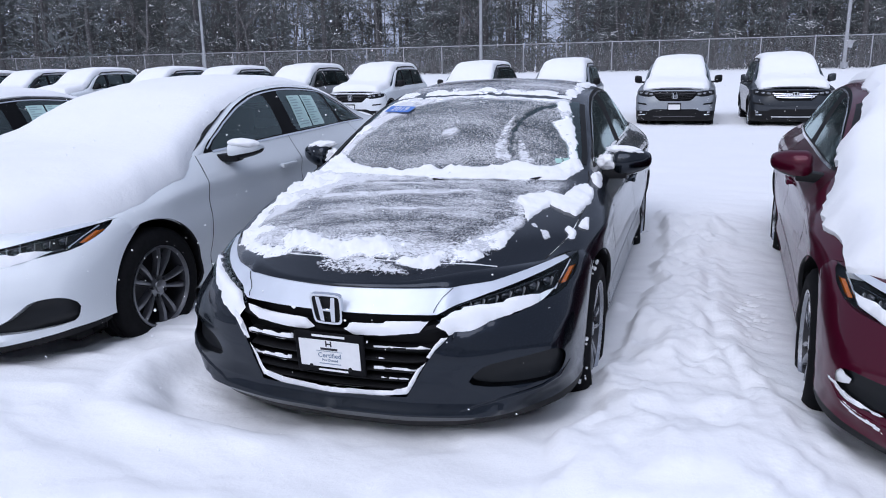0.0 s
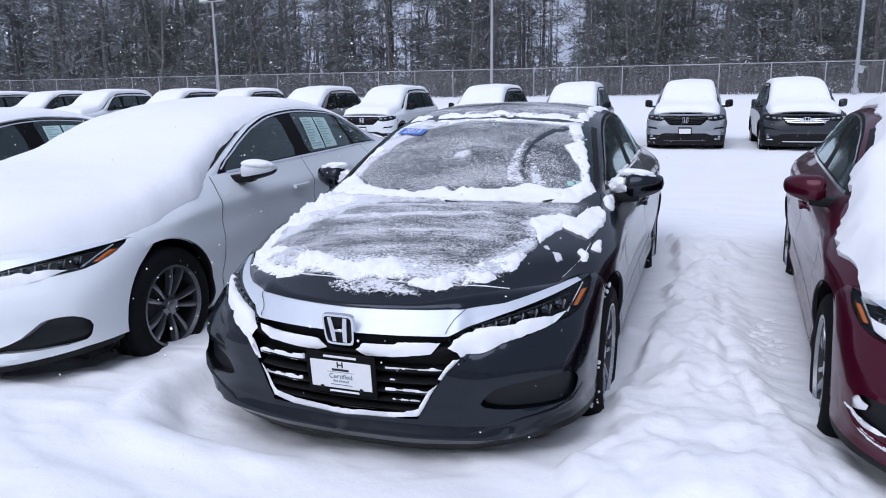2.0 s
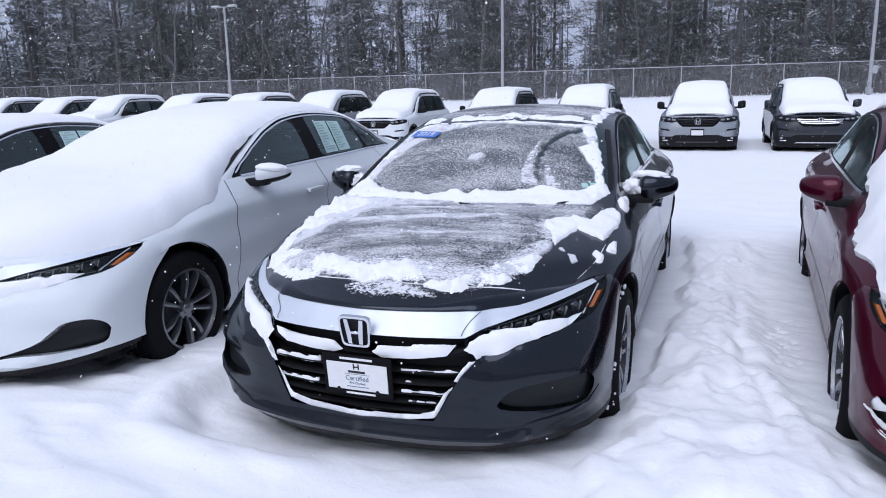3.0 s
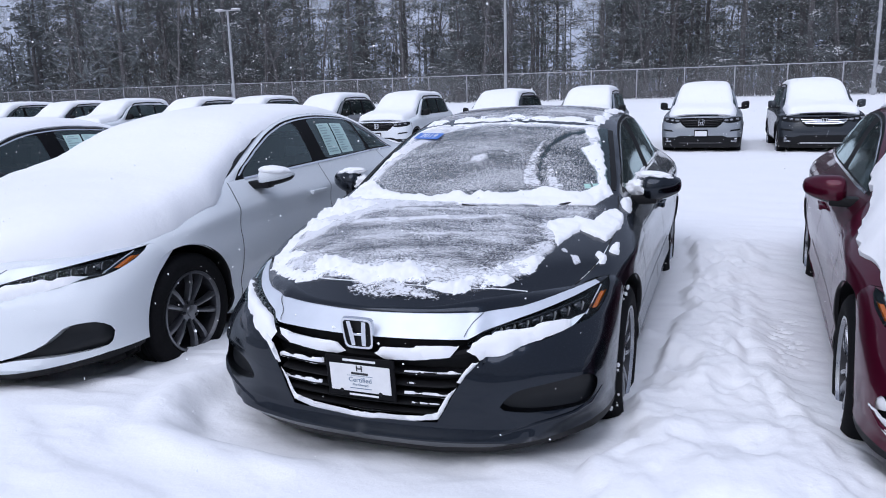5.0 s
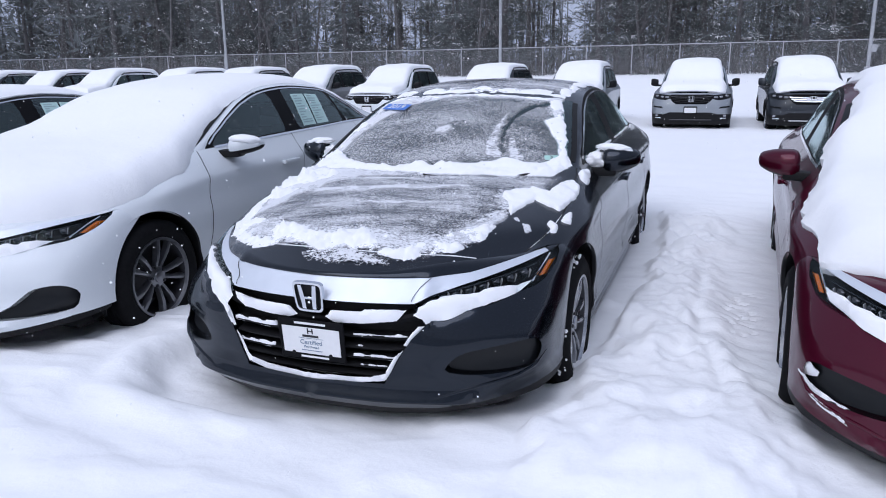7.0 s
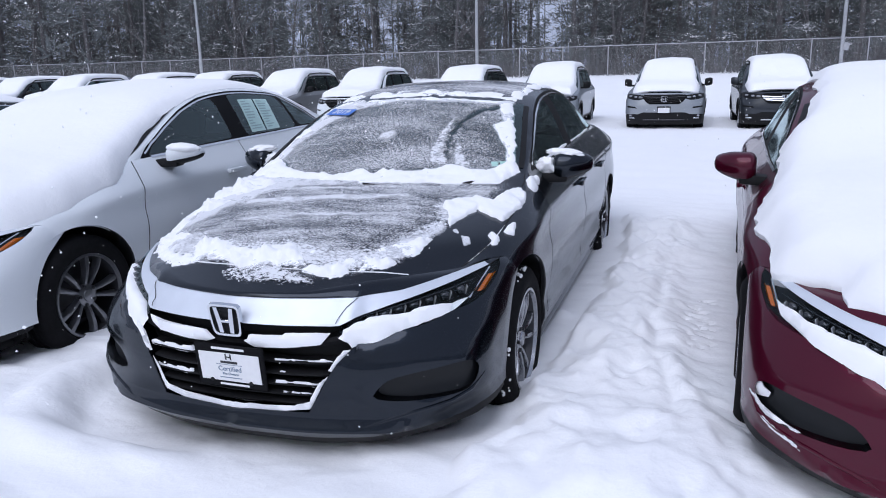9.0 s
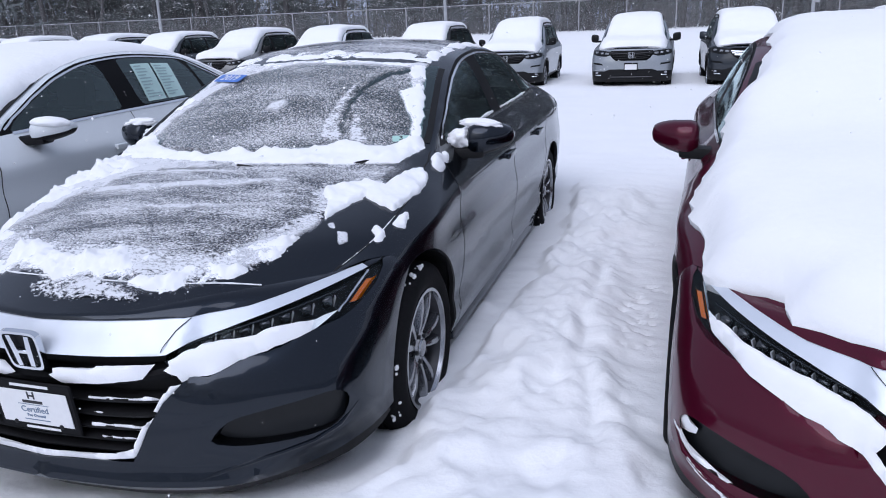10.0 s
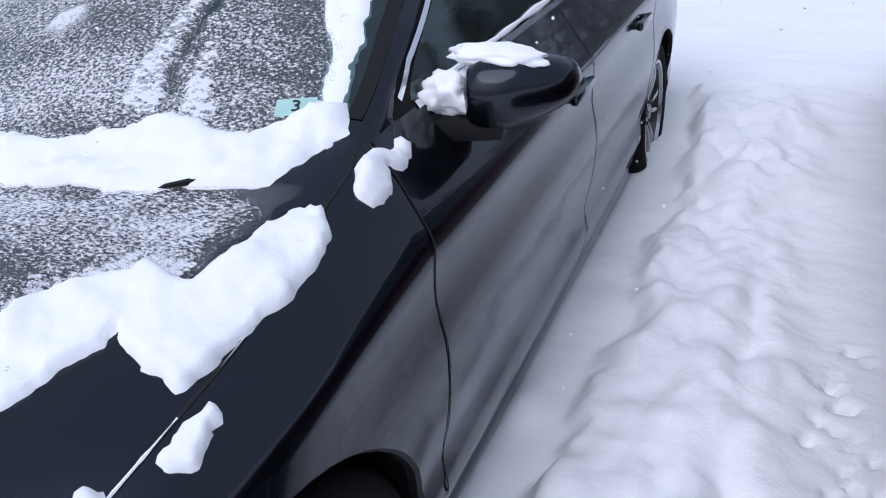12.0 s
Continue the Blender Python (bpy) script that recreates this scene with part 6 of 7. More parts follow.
def build_tall(car, paint, chrome_bar):
    B, F = TALL, TALL_FRONT
    wy, wz, ra = (0.95, 3.77), 0.37, 0.43
    arches = [arch_outline(B, y, wz, ra) for y in wy]
    outline = flat([(0.5, 8), (0.5, 5.0), (0.60, 4.4), (0.62, 3.6), (0.58, 2.4), (0.56, 0), (4.9, 0), (4.9, 8)])
    regions = [
        ("bonnet", flat([(0.4, 8.2), (0.4, 5.0), (1.3, 5.0), (1.36, 5.4), (1.36, 8.2)])),
        ("front_door", flat([(1.5, 0.9), (1.52, 5.04), (2.58, 5.04), (2.58, 0.9)])),
        ("rear_door", flat([(2.58, 0.9), (2.58, 5.04), (3.5, 5.04), (3.5, 3.4), (3.3, 0.9)])),
        ("cladding", flat([(0.3, -0.2), (0.3, 1.2), (5.0, 1.2), (5.0, -0.2)])),
        ("window_surround", flat(corner_poly([(1.62, 5.04), (4.55, 5.06), (4.32, 5.9), (2.3, 5.94), (1.98, 5.8), (1.74, 5.45)], 0.03))),
        ("windscreen", flat([(1.36, 8.2), (1.38, 6.1), (2.24, 6.12), (2.24, 8.2)])),
    ]
    regions += [(n, flat(p)) for n, p in TALL_WINDOWS] + [("arch", flat(a)) for a in arches]
    pts, tri = cut_sheet(outline, regions, 0.075)
    place = lambda y, q: B.at(y, q / Q)
    for name, region, mat in (("bonnet", "bonnet", paint), ("body", "", paint), ("windscreen", "windscreen", TINT_GLASS)):
        bm = mirrored(sheet_bm(pts, tri[region], place, flip=True))
        bmesh.ops.remove_doubles(bm, verts=bm.verts, dist=0.001)
        outward(bm, (0, 2.4, 0.5))
        rim_of(bm, (0, 0, -0.012))
        part(name, bm, mat, car)
    for name, mat in (("front_door", paint), ("rear_door", paint), ("cladding", PLASTIC), ("window_surround", GLOSS_BLACK), ("front_window", TINT_GLASS), ("rear_window", TINT_GLASS), ("quarter_window", TINT_GLASS)):
        for side in (1, -1):
            bm = sheet_bm(pts, tri[name], place, flip=True)
            if side < 0:
                flipped(bm)
            outward(bm, (0, 2.4, 0.5))
            rim_of(bm, lambda co: Vector((-math.copysign(0.012, co.x), 0, 0)))
            part(name, bm, mat, car)
    for yc in wy:
        for side in (1, -1):
            bm = bmesh.new()
            rows = []
            for k in range(25):
                a = math.pi * (1.1 - 1.2 * k / 24)
                y, z = yc + ra * math.cos(a), max(wz + ra * math.sin(a), 0.29)
                x = B.at(y, B.row_at_height(y, z)).x + 0.006
                yo, zo = yc + (ra + 0.05) * math.cos(a), max(wz + (ra + 0.05) * math.sin(a), 0.28)
                rows.append([bm.verts.new((side * xx, yy, zz)) for xx, yy, zz in ((x - 0.012, yo, zo), (x, yo, zo), (x + 0.004, y, z), (0.6, y, z))])
            for a, b in zip(rows, rows[1:]):
                for i in range(3):
                    bm.faces.new((a[i], a[i + 1], b[i + 1], b[i]))
            bm.faces.new([r[3] for r in rows])
            bmesh.ops.recalc_face_normals(bm, faces=bm.faces)
            part("wheel_housing", bm, PLASTIC, car)
            w = wheel_parts(car, (side * 0.94, yc, wz), side, "")
            w.scale = (1.1, 1.12, 1.12)
    bm = bmesh.new()
    loop = [B.at(4.9, r) for r in np.arange(0, 8.01, 0.25)]
    bm.faces.new([bm.verts.new(p) for p in loop] + [bm.verts.new((-p.x, p.y, p.z)) for p in loop[-2::-1]])
    bmesh.ops.recalc_face_normals(bm, faces=bm.faces)
    part("tailgate", bm, paint, car)
    bm = rounded_box(1.6, 4.0, 0.06, 0.02)
    bm.transform(Matrix.Translation((0, 2.5, 0.3)))
    part("underbody", bm, PLASTIC, car)

    head = [(0.50, 0.875), (0.62, 0.845), (0.76, 0.855), (0.90, 0.885), (0.935, 0.915), (0.925, 0.99), (0.84, 1.0), (0.68, 0.985), (0.50, 0.965)]
    grille = [(-0.1, 0.745), (0.36, 0.745), (0.45, 0.81), (0.50, 0.875), (0.50, 0.975), (0.40, 0.985), (-0.1, 0.985)]
    out = [(0.0, 0.24), (F.s_of_x(0.8), 0.24), (F.s_of_y(0.5, 0.26), 0.26)] + [(F.s_of_y(0.51, z), z) for z in (0.4, 0.55)] + [(F.s_of_y(0.56, z), z) for z in (0.68, 0.8, 0.92)] + F.flat([(0.92, 1.0), (0.80, 1.01), (0.6, 1.015), (0.0, 1.02)])
    low = [(-0.1, 0.1), (2, 0.1), (2, 0.44), (F.s_of_x(0.86), 0.50), (F.s_of_x(0.62), 0.50), (F.s_of_x(0.5), 0.545), (-0.1, 0.545)]
    slot = F.flat([(0.66, 0.64), (0.90, 0.665), (0.92, 0.69), (0.9, 0.705), (0.70, 0.685)])
    fp, ft = cut_sheet(out, [("low", low), ("grille", F.flat(grille)), ("lamp", F.flat(head)), ("slot", slot)], 0.05)
    for name, region, mat, sh, dep in (("front_bumper", "", paint, 0, 0.05), ("bumper_lower", "low", PLASTIC, 0.004, 0.05), ("grille", "grille", GLOSS_BLACK, 0.03, -0.03), ("headlight", "lamp", LAMP_DARK, 0.012, -0.012), ("bumper_slot", "slot", PLASTIC, 0.014, -0.014)):
        pair = name in ("headlight", "bumper_slot")
        for side in (1, -1) if pair else (0,):
            bm = sheet_bm(fp, ft[region], lambda s, z: F.at(s, z) + Vector((0, sh, 0)))
            if side == 0:
                bm = mirrored(bm)
            elif side < 0:
                flipped(bm)
            bmesh.ops.remove_doubles(bm, verts=bm.verts, dist=0.001)
            rim_of(bm, (0, dep, 0))
            bmesh.ops.recalc_face_normals(bm, faces=bm.faces)
            part(name, bm, mat, car)
    for side in (1, -1):
        for x, z, w, h, mat in ((0.58, 0.915, 0.10, 0.05, LAMP_FIN), (0.70, 0.925, 0.09, 0.055, ALLOY), (0.83, 0.945, 0.09, 0.05, LAMP_FIN), (0.81, 0.462, 0.085, 0.06, ALLOY)):
            o = F.at(F.s_of_x(x), z)
            bm = rounded_box(w, 0.03, h, 0.012, 1)
            bm.transform(Matrix.Translation((side * o.x, o.y + 0.012, o.z)) @ pose(0, 0, 0, 0, side * -6, side * (18 + 60 * max(x - 0.7, 0))))
            part("lamp", bm, mat, car, "bright lamp reflector")
        bm = rounded_box(0.16, 0.05, 0.022, 0.008, 1)
        o = F.at(F.s_of_x(0.77), 0.42)
        bm.transform(Matrix.Translation((side * o.x, o.y - 0.008, 0.405)) @ pose(0, 0, 0, 0, 0, side * 28))
        part("fog_trim", bm, CHROME, car)
        skid = [F.at(F.s_of_x(side * x), 0.36) + Vector((0, -0.006, 0)) for x in np.linspace(0.0, 0.5, 7)]
        part("skid_trim", tube(skid, 0.016, 6), GALVANISED if chrome_bar else DARK_ALLOY, car)
        rail = tube([B.at(y, 6.15) + Vector((0, 0, h)) for y, h in ((2.35, 0.0), (2.5, 0.055), (3.2, 0.06), (4.0, 0.055), (4.2, 0.0))], 0.02, 8)
        if side < 0:
            flipped(rail)
        part("roof_rail", rail, PLASTIC, car)
        mirror_parts(car, side, PLASTIC if not chrome_bar else paint, (1.03, 1.75, 1.25), 1.45, 1.0)
    for z, xe, mat in (((0.90, 0.50, CHROME), (0.855, 0.47, CHROME), (0.815, 0.42, CHROME)) if chrome_bar else ((0.95, 0.49, PLASTIC), (0.915, 0.485, DARK_ALLOY), (0.875, 0.47, PLASTIC), (0.835, 0.44, PLASTIC), (0.79, 0.40, PLASTIC))):
        line = [F.at(F.s_of_x(x), z + 0.02 * (abs(x) / xe) ** 2) + Vector((0, 0.002, 0)) for x in np.linspace(-xe, xe, 15)]
        part("grille_bar", tube(line, 0.014, 6), mat, car)
    badge_parts(car, Matrix.Translation((0, F.at(0, 0.88).y - 0.018, 0.88)), 0.15)
    for sx in (-0.4, 0.4):
        for yb in (2.3, 3.2):
            bm = rounded_box(0.5, 0.16, 0.72, 0.06, 1)
            bm.transform(Matrix.Translation((sx, yb, 0.95)) @ pose(0, 0, 0, -14, 0, 0))
            part("seat", bm, CABIN, car)
    bm = rounded_box(1.5, 0.4, 0.2, 0.05, 1)
    bm.transform(Matrix.Translation((0, 1.65, 1.02)))
    part("dashboard", bm, CABIN, car)
    return car


BIG = Matrix.Diagonal((1.05, 1.03, 1.04, 1))
silver = thing("suv_car", "silver SUV facing the lane with a thick snow cover", "car", "snowed-in SUVs", pose(0.66, 18.28, -0.22) @ BIG)
build_tall(silver, SILVER_PAINT, False)
dark = thing("suv_car", "dark grey SUV with chrome grille bars under snow", "car", "snowed-in SUVs", pose(3.55, 18.28, -0.22, 0, 0, 1.5) @ BIG)
build_tall(dark, DARKGREY_PAINT, True)
dealer_plate(silver, Matrix.Translation((0, 0.005, 0.60)), 0, 1.02, False)
TALL_AT = [pose(0.66, 18.28, -0.22) @ BIG, pose(3.55, 18.28, -0.22, 0, 0, 1.5) @ BIG]
OTHERS = [
    (-2.60, 18.35, SILVER_PAINT, "light grey"), (-5.50, 18.5, BLACK_PAINT, "black"), (-8.70, 18.2, WHITE_PAINT, "white"), (-11.78, 18.5, BRONZE_PAINT, "grey-brown"),
    (-14.75, 18.4, DARKGREY_PAINT, "dark grey"), (-17.65, 18.5, DARKGREY_PAINT, "dark grey"), (-20.85, 18.3, WHITE_PAINT, "white"), (-23.95, 18.5, BLACK_PAINT, "black"),
    (-27.0, 18.4, DARKGREY_PAINT, "dark grey"), (-30.0, 18.4, SILVER_PAINT, "silver"), (7.6, 18.6, WHITE_PAINT, "white"),
]
for k, (x, y, paint, word) in enumerate(OTHERS):
    at = pose(x, y, -0.22, 0, 0, (0.6, -0.8, 1.1, -0.4)[k % 4]) @ Matrix.Diagonal((0.99, 0.97, 1.01, 1))
    twin = repainted(silver, at, {SILVER_PAINT: paint}, "suv_car", f"{word} SUV in the row, deep in snow", "car", "snowed-in SUVs")
    twin.matrix_basis = at
    TALL_AT.append(at)
tall_edge = spline([(0.18, 0.26), (0.27, 0.52), (0.36, 0.68), (0.48, 0.79), (0.64, 0.81), (1.3, 0.81), (1.5, 0.755), (1.9, 0.70), (2.3, 0.65), (3.0, 0.64), (4.5, 0.62), (4.7, 0.56)])
caps = []
for k in range(3):
    caps.append(snow_cap("snow_blanket", TALL, Matrix.Identity(4), "smooth snow lying over an SUV", tall_edge, 0.34 + 0.03 * k, 4.55, 0.15 + 0.015 * k, 40 + 9 * k, 0.03, 0.0, 0.14))
for k, at in enumerate(TALL_AT):
    if k < 3:
        caps[k].matrix_world = at
    else:
        copy_thing(caps[k % 3], Matrix.Identity(4)).matrix_basis = at


# ---------------------------------------------------------------- the snow-covered lot
def axis_lines(lo, hi, step, grow, fine):
    """Grid lines from lo to hi: the fine ones as given, and ever wider ones outside them."""
    out = [float(q) for q in fine]
    s = step
    while out[-1] < hi:
        s *= grow
        out.append(min(out[-1] + s, hi))
    s = step
    while out[0] > lo:
        s *= grow
        out.insert(0, max(out[0] - s, lo))
    return out


SEDANS_X = (-5.05, -2.40, 0.0, 2.68)


def snow_height(x, y):
    """The height of the snow over the asphalt the cars stand on."""
    base = 0.145 + 0.03 * fbm(x * 0.45, y * 0.45, 0, 3, 4.2) + 0.012 * fbm(x * 2.2, y * 2.2, 0, 3, 9.1)
    # the lot falls away slightly, then banks up before the fence
    far = min(max((y - 6) / 12, 0), 1)
    base -= 0.22 * far * far * (3 - 2 * far)
    bank = min(max((y - 25) / 21, 0), 1)
    base += 1.1 * bank * bank * (3 - 2 * bank)
    for cx in SEDANS_X:
        dx, dy = abs(x - cx), y - 2.4
        # scoured hollow round each car
        ex = max(dx - 0.80, 0)
        ey = max(abs(dy) - 2.35, 0)
        d = math.hypot(ex, ey)
        if d < 0.5:
            k = 1 - d / 0.5
            base -= 0.10 * k * k * (0.25 - 0.17 * ease((0.45 - y) / 0.75))
        # little snow lies under the car, and the wind keeps a moat below its chin
        within = min(0.80 - dx, y - 0.16 - 0.34 * (dx / 0.85) ** 3, 4.75 - y)
        if within > -0.09:
            base -= 0.010 * ease((within + 0.09) / 0.09) * ease((0.9 - y) / 0.3) + 0.085 * ease((within - 0.06) / 0.2)
    # wind crust in long low waves
    base += 0.016 * fbm(x * 1.1, y * 2.6, 0, 4, 61.0) + 0.010 * abs(fbm(x * 1.7 + 0.8 * y, y * 3.1, 0, 3, 67.0))
    crust = fbm(x * 0.75 + 0.3 * y, y * 1.5, 2, 4, 91.0)
    base += (0.016 * ease((crust - 0.04) / 0.07) + 0.012 * ease((crust + 0.22) / 0.06)) * ease((2.2 - y) / 2.0)
    # trench dug by the wind round one front corner of the grey sedan
    if -1.9 < x < 0.5 and -1.2 < y < 1.5:
        d = math.hypot(max(abs(x) - 0.62, 0), max(0.30 - y, 0)) - 0.30
        side = ease((0.1 - x) / 0.7) * ease((1.4 - y) / 0.8)
        d += 0.05 * fbm(x * 3, y * 3, 0, 3, 71.0)
        base += side * (-0.075 * (1 - ease(d / 0.12)) + 0.030 * math.exp(-((d - 0.19) / 0.08) ** 2))
    # snow heaped up in a low rim before the nose of each car
    for cx in SEDANS_X:
        if y < 0.6 and abs(x - cx) < 1.6:
            d = math.hypot(max(abs(x - cx) - 0.5, 0) * 1.0, y - 0.25)
            base += 0.022 * math.exp(-((d - 0.95) / 0.22) ** 2) * (0.6 + 0.8 * fbm(x * 2, y * 2, 0, 3, 14.0)) * ease((0.6 - y) / 0.6) * ease((1.6 - abs(x - cx)) / 0.4)
    return base


def make_prints():
    """Footprints and pits in the lane between two of the sedans: place, turn, half length, half width, depth."""
    rng = random.Random(31)
    prints = []
    for k in range(17):
        y = 0.1 + k * 0.30 + rng.uniform(-0.1, 0.1)
        prints.append((1.25 + 0.10 * (1 if k % 2 else -1) + rng.uniform(-0.08, 0.08), y, rng.uniform(-0.35, 0.35), rng.uniform(0.13, 0.2), rng.uniform(0.06, 0.09), rng.uniform(0.008, 0.026)))
    for _ in range(40):
        prints.append((rng.gauss(1.28, 0.18), rng.uniform(2.5, 5.2), rng.uniform(-3, 3), rng.uniform(0.06, 0.14), rng.uniform(0.05, 0.09), rng.uniform(-0.016, 0.02)))
    return prints


def make_pits():
    rng = random.Random(37)
    return [(rng.gauss(1.62, 0.045), rng.uniform(1.5, 2.45), rng.uniform(0.010, 0.019), rng.uniform(0.016, 0.034)) for _ in range(38)]


PRINTS, PITS = make_prints(), make_pits()
LANE_FROM = spline([(-0.9, 0.72), (0.2, 0.84), (0.76, 0.90), (1.33, 0.965), (2.3, 1.03), (3.1, 1.05), (4.2, 0.98), (6, 0.85)])
LANE_TO = spline([(-0.9, 2.05), (0.4, 1.84), (0.95, 1.70), (1.4, 1.61), (1.9, 1.55), (3.0, 1.53), (4.2, 1.60), (6, 1.7)])
FURROW = spline([(-0.6, 1.62), (0.6, 1.55), (1.0, 1.49), (1.3, 1.425), (1.9, 1.395), (2.7, 1.40), (4.5, 1.34)])


def trodden(x, y):
    """The trodden bank between two of the sedans: a broken edge along the grey one, a furrow, and a smooth flank with pits along the red one."""
    edge = 0.10 * fbm(x * 2.2, y * 2.4, 4, 4, 41.0) + 0.03 * fbm(x * 9, y * 9, 1, 3, 43.0)
    steep = 0.11 + 0.06 * fbm(y * 1.7, 3, 0, 2, 47.0)
    k = ease((x - float(LANE_FROM(y)) - edge) / steep) * ease((float(LANE_TO(y)) + 0.06 + edge - x) / 0.30) * ease((y + 0.9) / 1.1) * ease((5.6 - y) / 1.6)
    pit = 0.0
    for px, py, r, depth in PITS:
        q = ((x - px) ** 2 + (y - py) ** 2) / (r * r)
        if q < 4:
            pit -= depth * math.exp(-q * q)
    lump = 0.035 * math.exp(-((x - 0.885) / 0.05) ** 2 - ((y - 1.86) / 0.10) ** 2) + 0.05 * math.exp(-((x - 0.96) / 0.07) ** 2 - ((y - 0.74) / 0.16) ** 2)
    if k < 0.004:
        return pit + lump
    wx, wy = x + 0.05 * fbm(x * 5, y * 5, 2, 3, 2.0), y + 0.05 * fbm(x * 5, y * 5, 8, 3, 2.0)
    far = ease((y - 2.2) / 0.8)
    h = 0.070 + 0.030 * fbm(x * 2.8, y * 1.5, 0, 3, 21.0) + 0.020 * fbm(wx * 6.0, wy * 3.0, 0, 4, 25.0) + 0.012 * abs(fbm(wx * 10, wy * 6.5, 6, 3, 29.0)) + (0.004 + 0.012 * far) * fbm(x * 15, y * 13, 0, 4, 33.0)
    h += 0.030 * abs(fbm(wx * 3.4, wy * 2.0, 5, 3, 55.0)) - 0.012
    groove = x - float(FURROW(y)) - 0.035 * fbm(0, y * 3.5, 0, 3, 81.0)
    deep = ease((y - 0.2) / 0.8) * ease((3.5 - y) / 0.9) * (0.65 + 0.5 * fbm(1, y * 2.1, 0, 2, 85.0))
    h += deep * (0.016 * math.exp(-((groove - 0.085) / 0.05) ** 2) + 0.010 * math.exp(-((groove + 0.08) / 0.05) ** 2) - 0.036 * math.exp(-(groove / 0.034) ** 2))
    for px, py, turn, a, b, depth in PRINTS:
        dx, dy = wx - px, wy - py
        if abs(dx) < 0.32 and abs(dy) < 0.32:
            c, s = math.cos(turn), math.sin(turn)
            u, v = (c * dy - s * dx) / a, (c * dx + s * dy) / b
            q = u * u + v * v
            if q < 2.6:
                h -= depth * (math.exp(-q ** 2 * 1.4) - 0.22 * math.exp(-(q - 1.5) ** 2 * 4))
    return k * h + pit + lump


def build_ground():
    xs = axis_lines(-500, 500, 0.04, 1.07, [*np.arange(-1.35, 0.80, 0.032), *np.arange(0.80, 1.86, 0.016), *np.arange(1.86, 2.3, 0.03)])
    ys = axis_lines(-300, 900, 0.04, 1.06, [*np.arange(-1.2, 0.60, 0.032), *np.arange(0.60, 3.20, 0.018), *np.arange(3.20, 5.6, 0.034)])
    verts = [(x, y, snow_height(x, y) + (trodden(x, y) if 0.6 < x < 2.2 and -1 < y < 6.0 else 0)) for y in ys for x in xs]
    w = len(xs)
    faces = [(j * w + i, j * w + i + 1, (j + 1) * w + i + 1, (j + 1) * w + i) for j in range(len(ys) - 1) for i in range(w - 1)]
    me = bpy.data.meshes.new("ground")
    me.from_pydata(verts, [], faces)
    me.polygons.foreach_set("use_smooth", [True] * len(me.polygons))
    me.materials.append(SNOW)
    return tagged(new("ground", me), "deep fresh snow over a car park, trodden between two cars", "snow", "", "structure")


build_ground()


# ---------------------------------------------------------------- fence, lamp posts, woods
def fence_y(x):
    return 49.4 - 0.045 * x


def build_fence():
    fence = thing("chain_link_fence", "galvanised chain-link fence behind the lot", "fence", "", pose(0, 0, 0))
    post = tube([(0, 0, 0), (0, 0, 2.15)], 0.035, 8)
    bmesh.ops.create_uvsphere(post, u_segments=8, v_segments=4, radius=0.045, matrix=Matrix.Translation((0, 0, 2.16)))
    me = finish("post", post, GALVANISED)
    xs = np.arange(-1.4 - 3.05 * 26, 42, 3.05)
    for x in xs:
        ob = new("post", me)
        ob.parent = fence
        ob.matrix_local = pose(x, fence_y(x), 0.86)
    for a, b in zip(xs, xs[1:]):
        part("top_rail", tube([(a, fence_y(a), 2.99), (b, fence_y(b), 2.99)], 0.028, 6), GALVANISED, fence)
        for x0, x1 in ((a, b),):
            bm = bmesh.new()
            bm.faces.new([bm.verts.new(p) for p in ((x0, fence_y(x0) + 0.04, 0.85), (x1, fence_y(x1) + 0.04, 0.85), (x1, fence_y(x1) + 0.04, 2.98), (x0, fence_y(x0) + 0.04, 2.98))])
            part("wire_mesh", bm, MESH_WIRE, fence, "woven diamond wire mesh")


def wire_material():
    m, n, l, b = nodes_of("wire_mesh")
    tc = n.new("ShaderNodeTexCoord")
    mask = []
    for a in (45, -45):
        mp = n.new("ShaderNodeMapping")
        mp.inputs["Rotation"].default_value = (0, radians(a), 0)
        wv = n.new("ShaderNodeTexWave")
        wv.wave_type, wv.bands_direction, wv.wave_profile = "BANDS", "X", "SIN"
        wv.inputs["Scale"].default_value = 5.2
        l.new(tc.outputs["Object"], mp.inputs[0])
        l.new(mp.outputs[0], wv.inputs["Vector"])
        mask.append(math_node(n, l, "GREATER_THAN", wv.outputs["Fac"], 0.99))
    both = math_node(n, l, "MAXIMUM", mask[0], mask[1])
    l.new(both, b.inputs["Alpha"])
    b.inputs["Base Color"].default_value = (0.36, 0.37, 0.38, 1)
    b.inputs["Roughness"].default_value = 0.6
    b.inputs["Metallic"].default_value = 0.2
    return m


MESH_WIRE = wire_material()
build_fence()


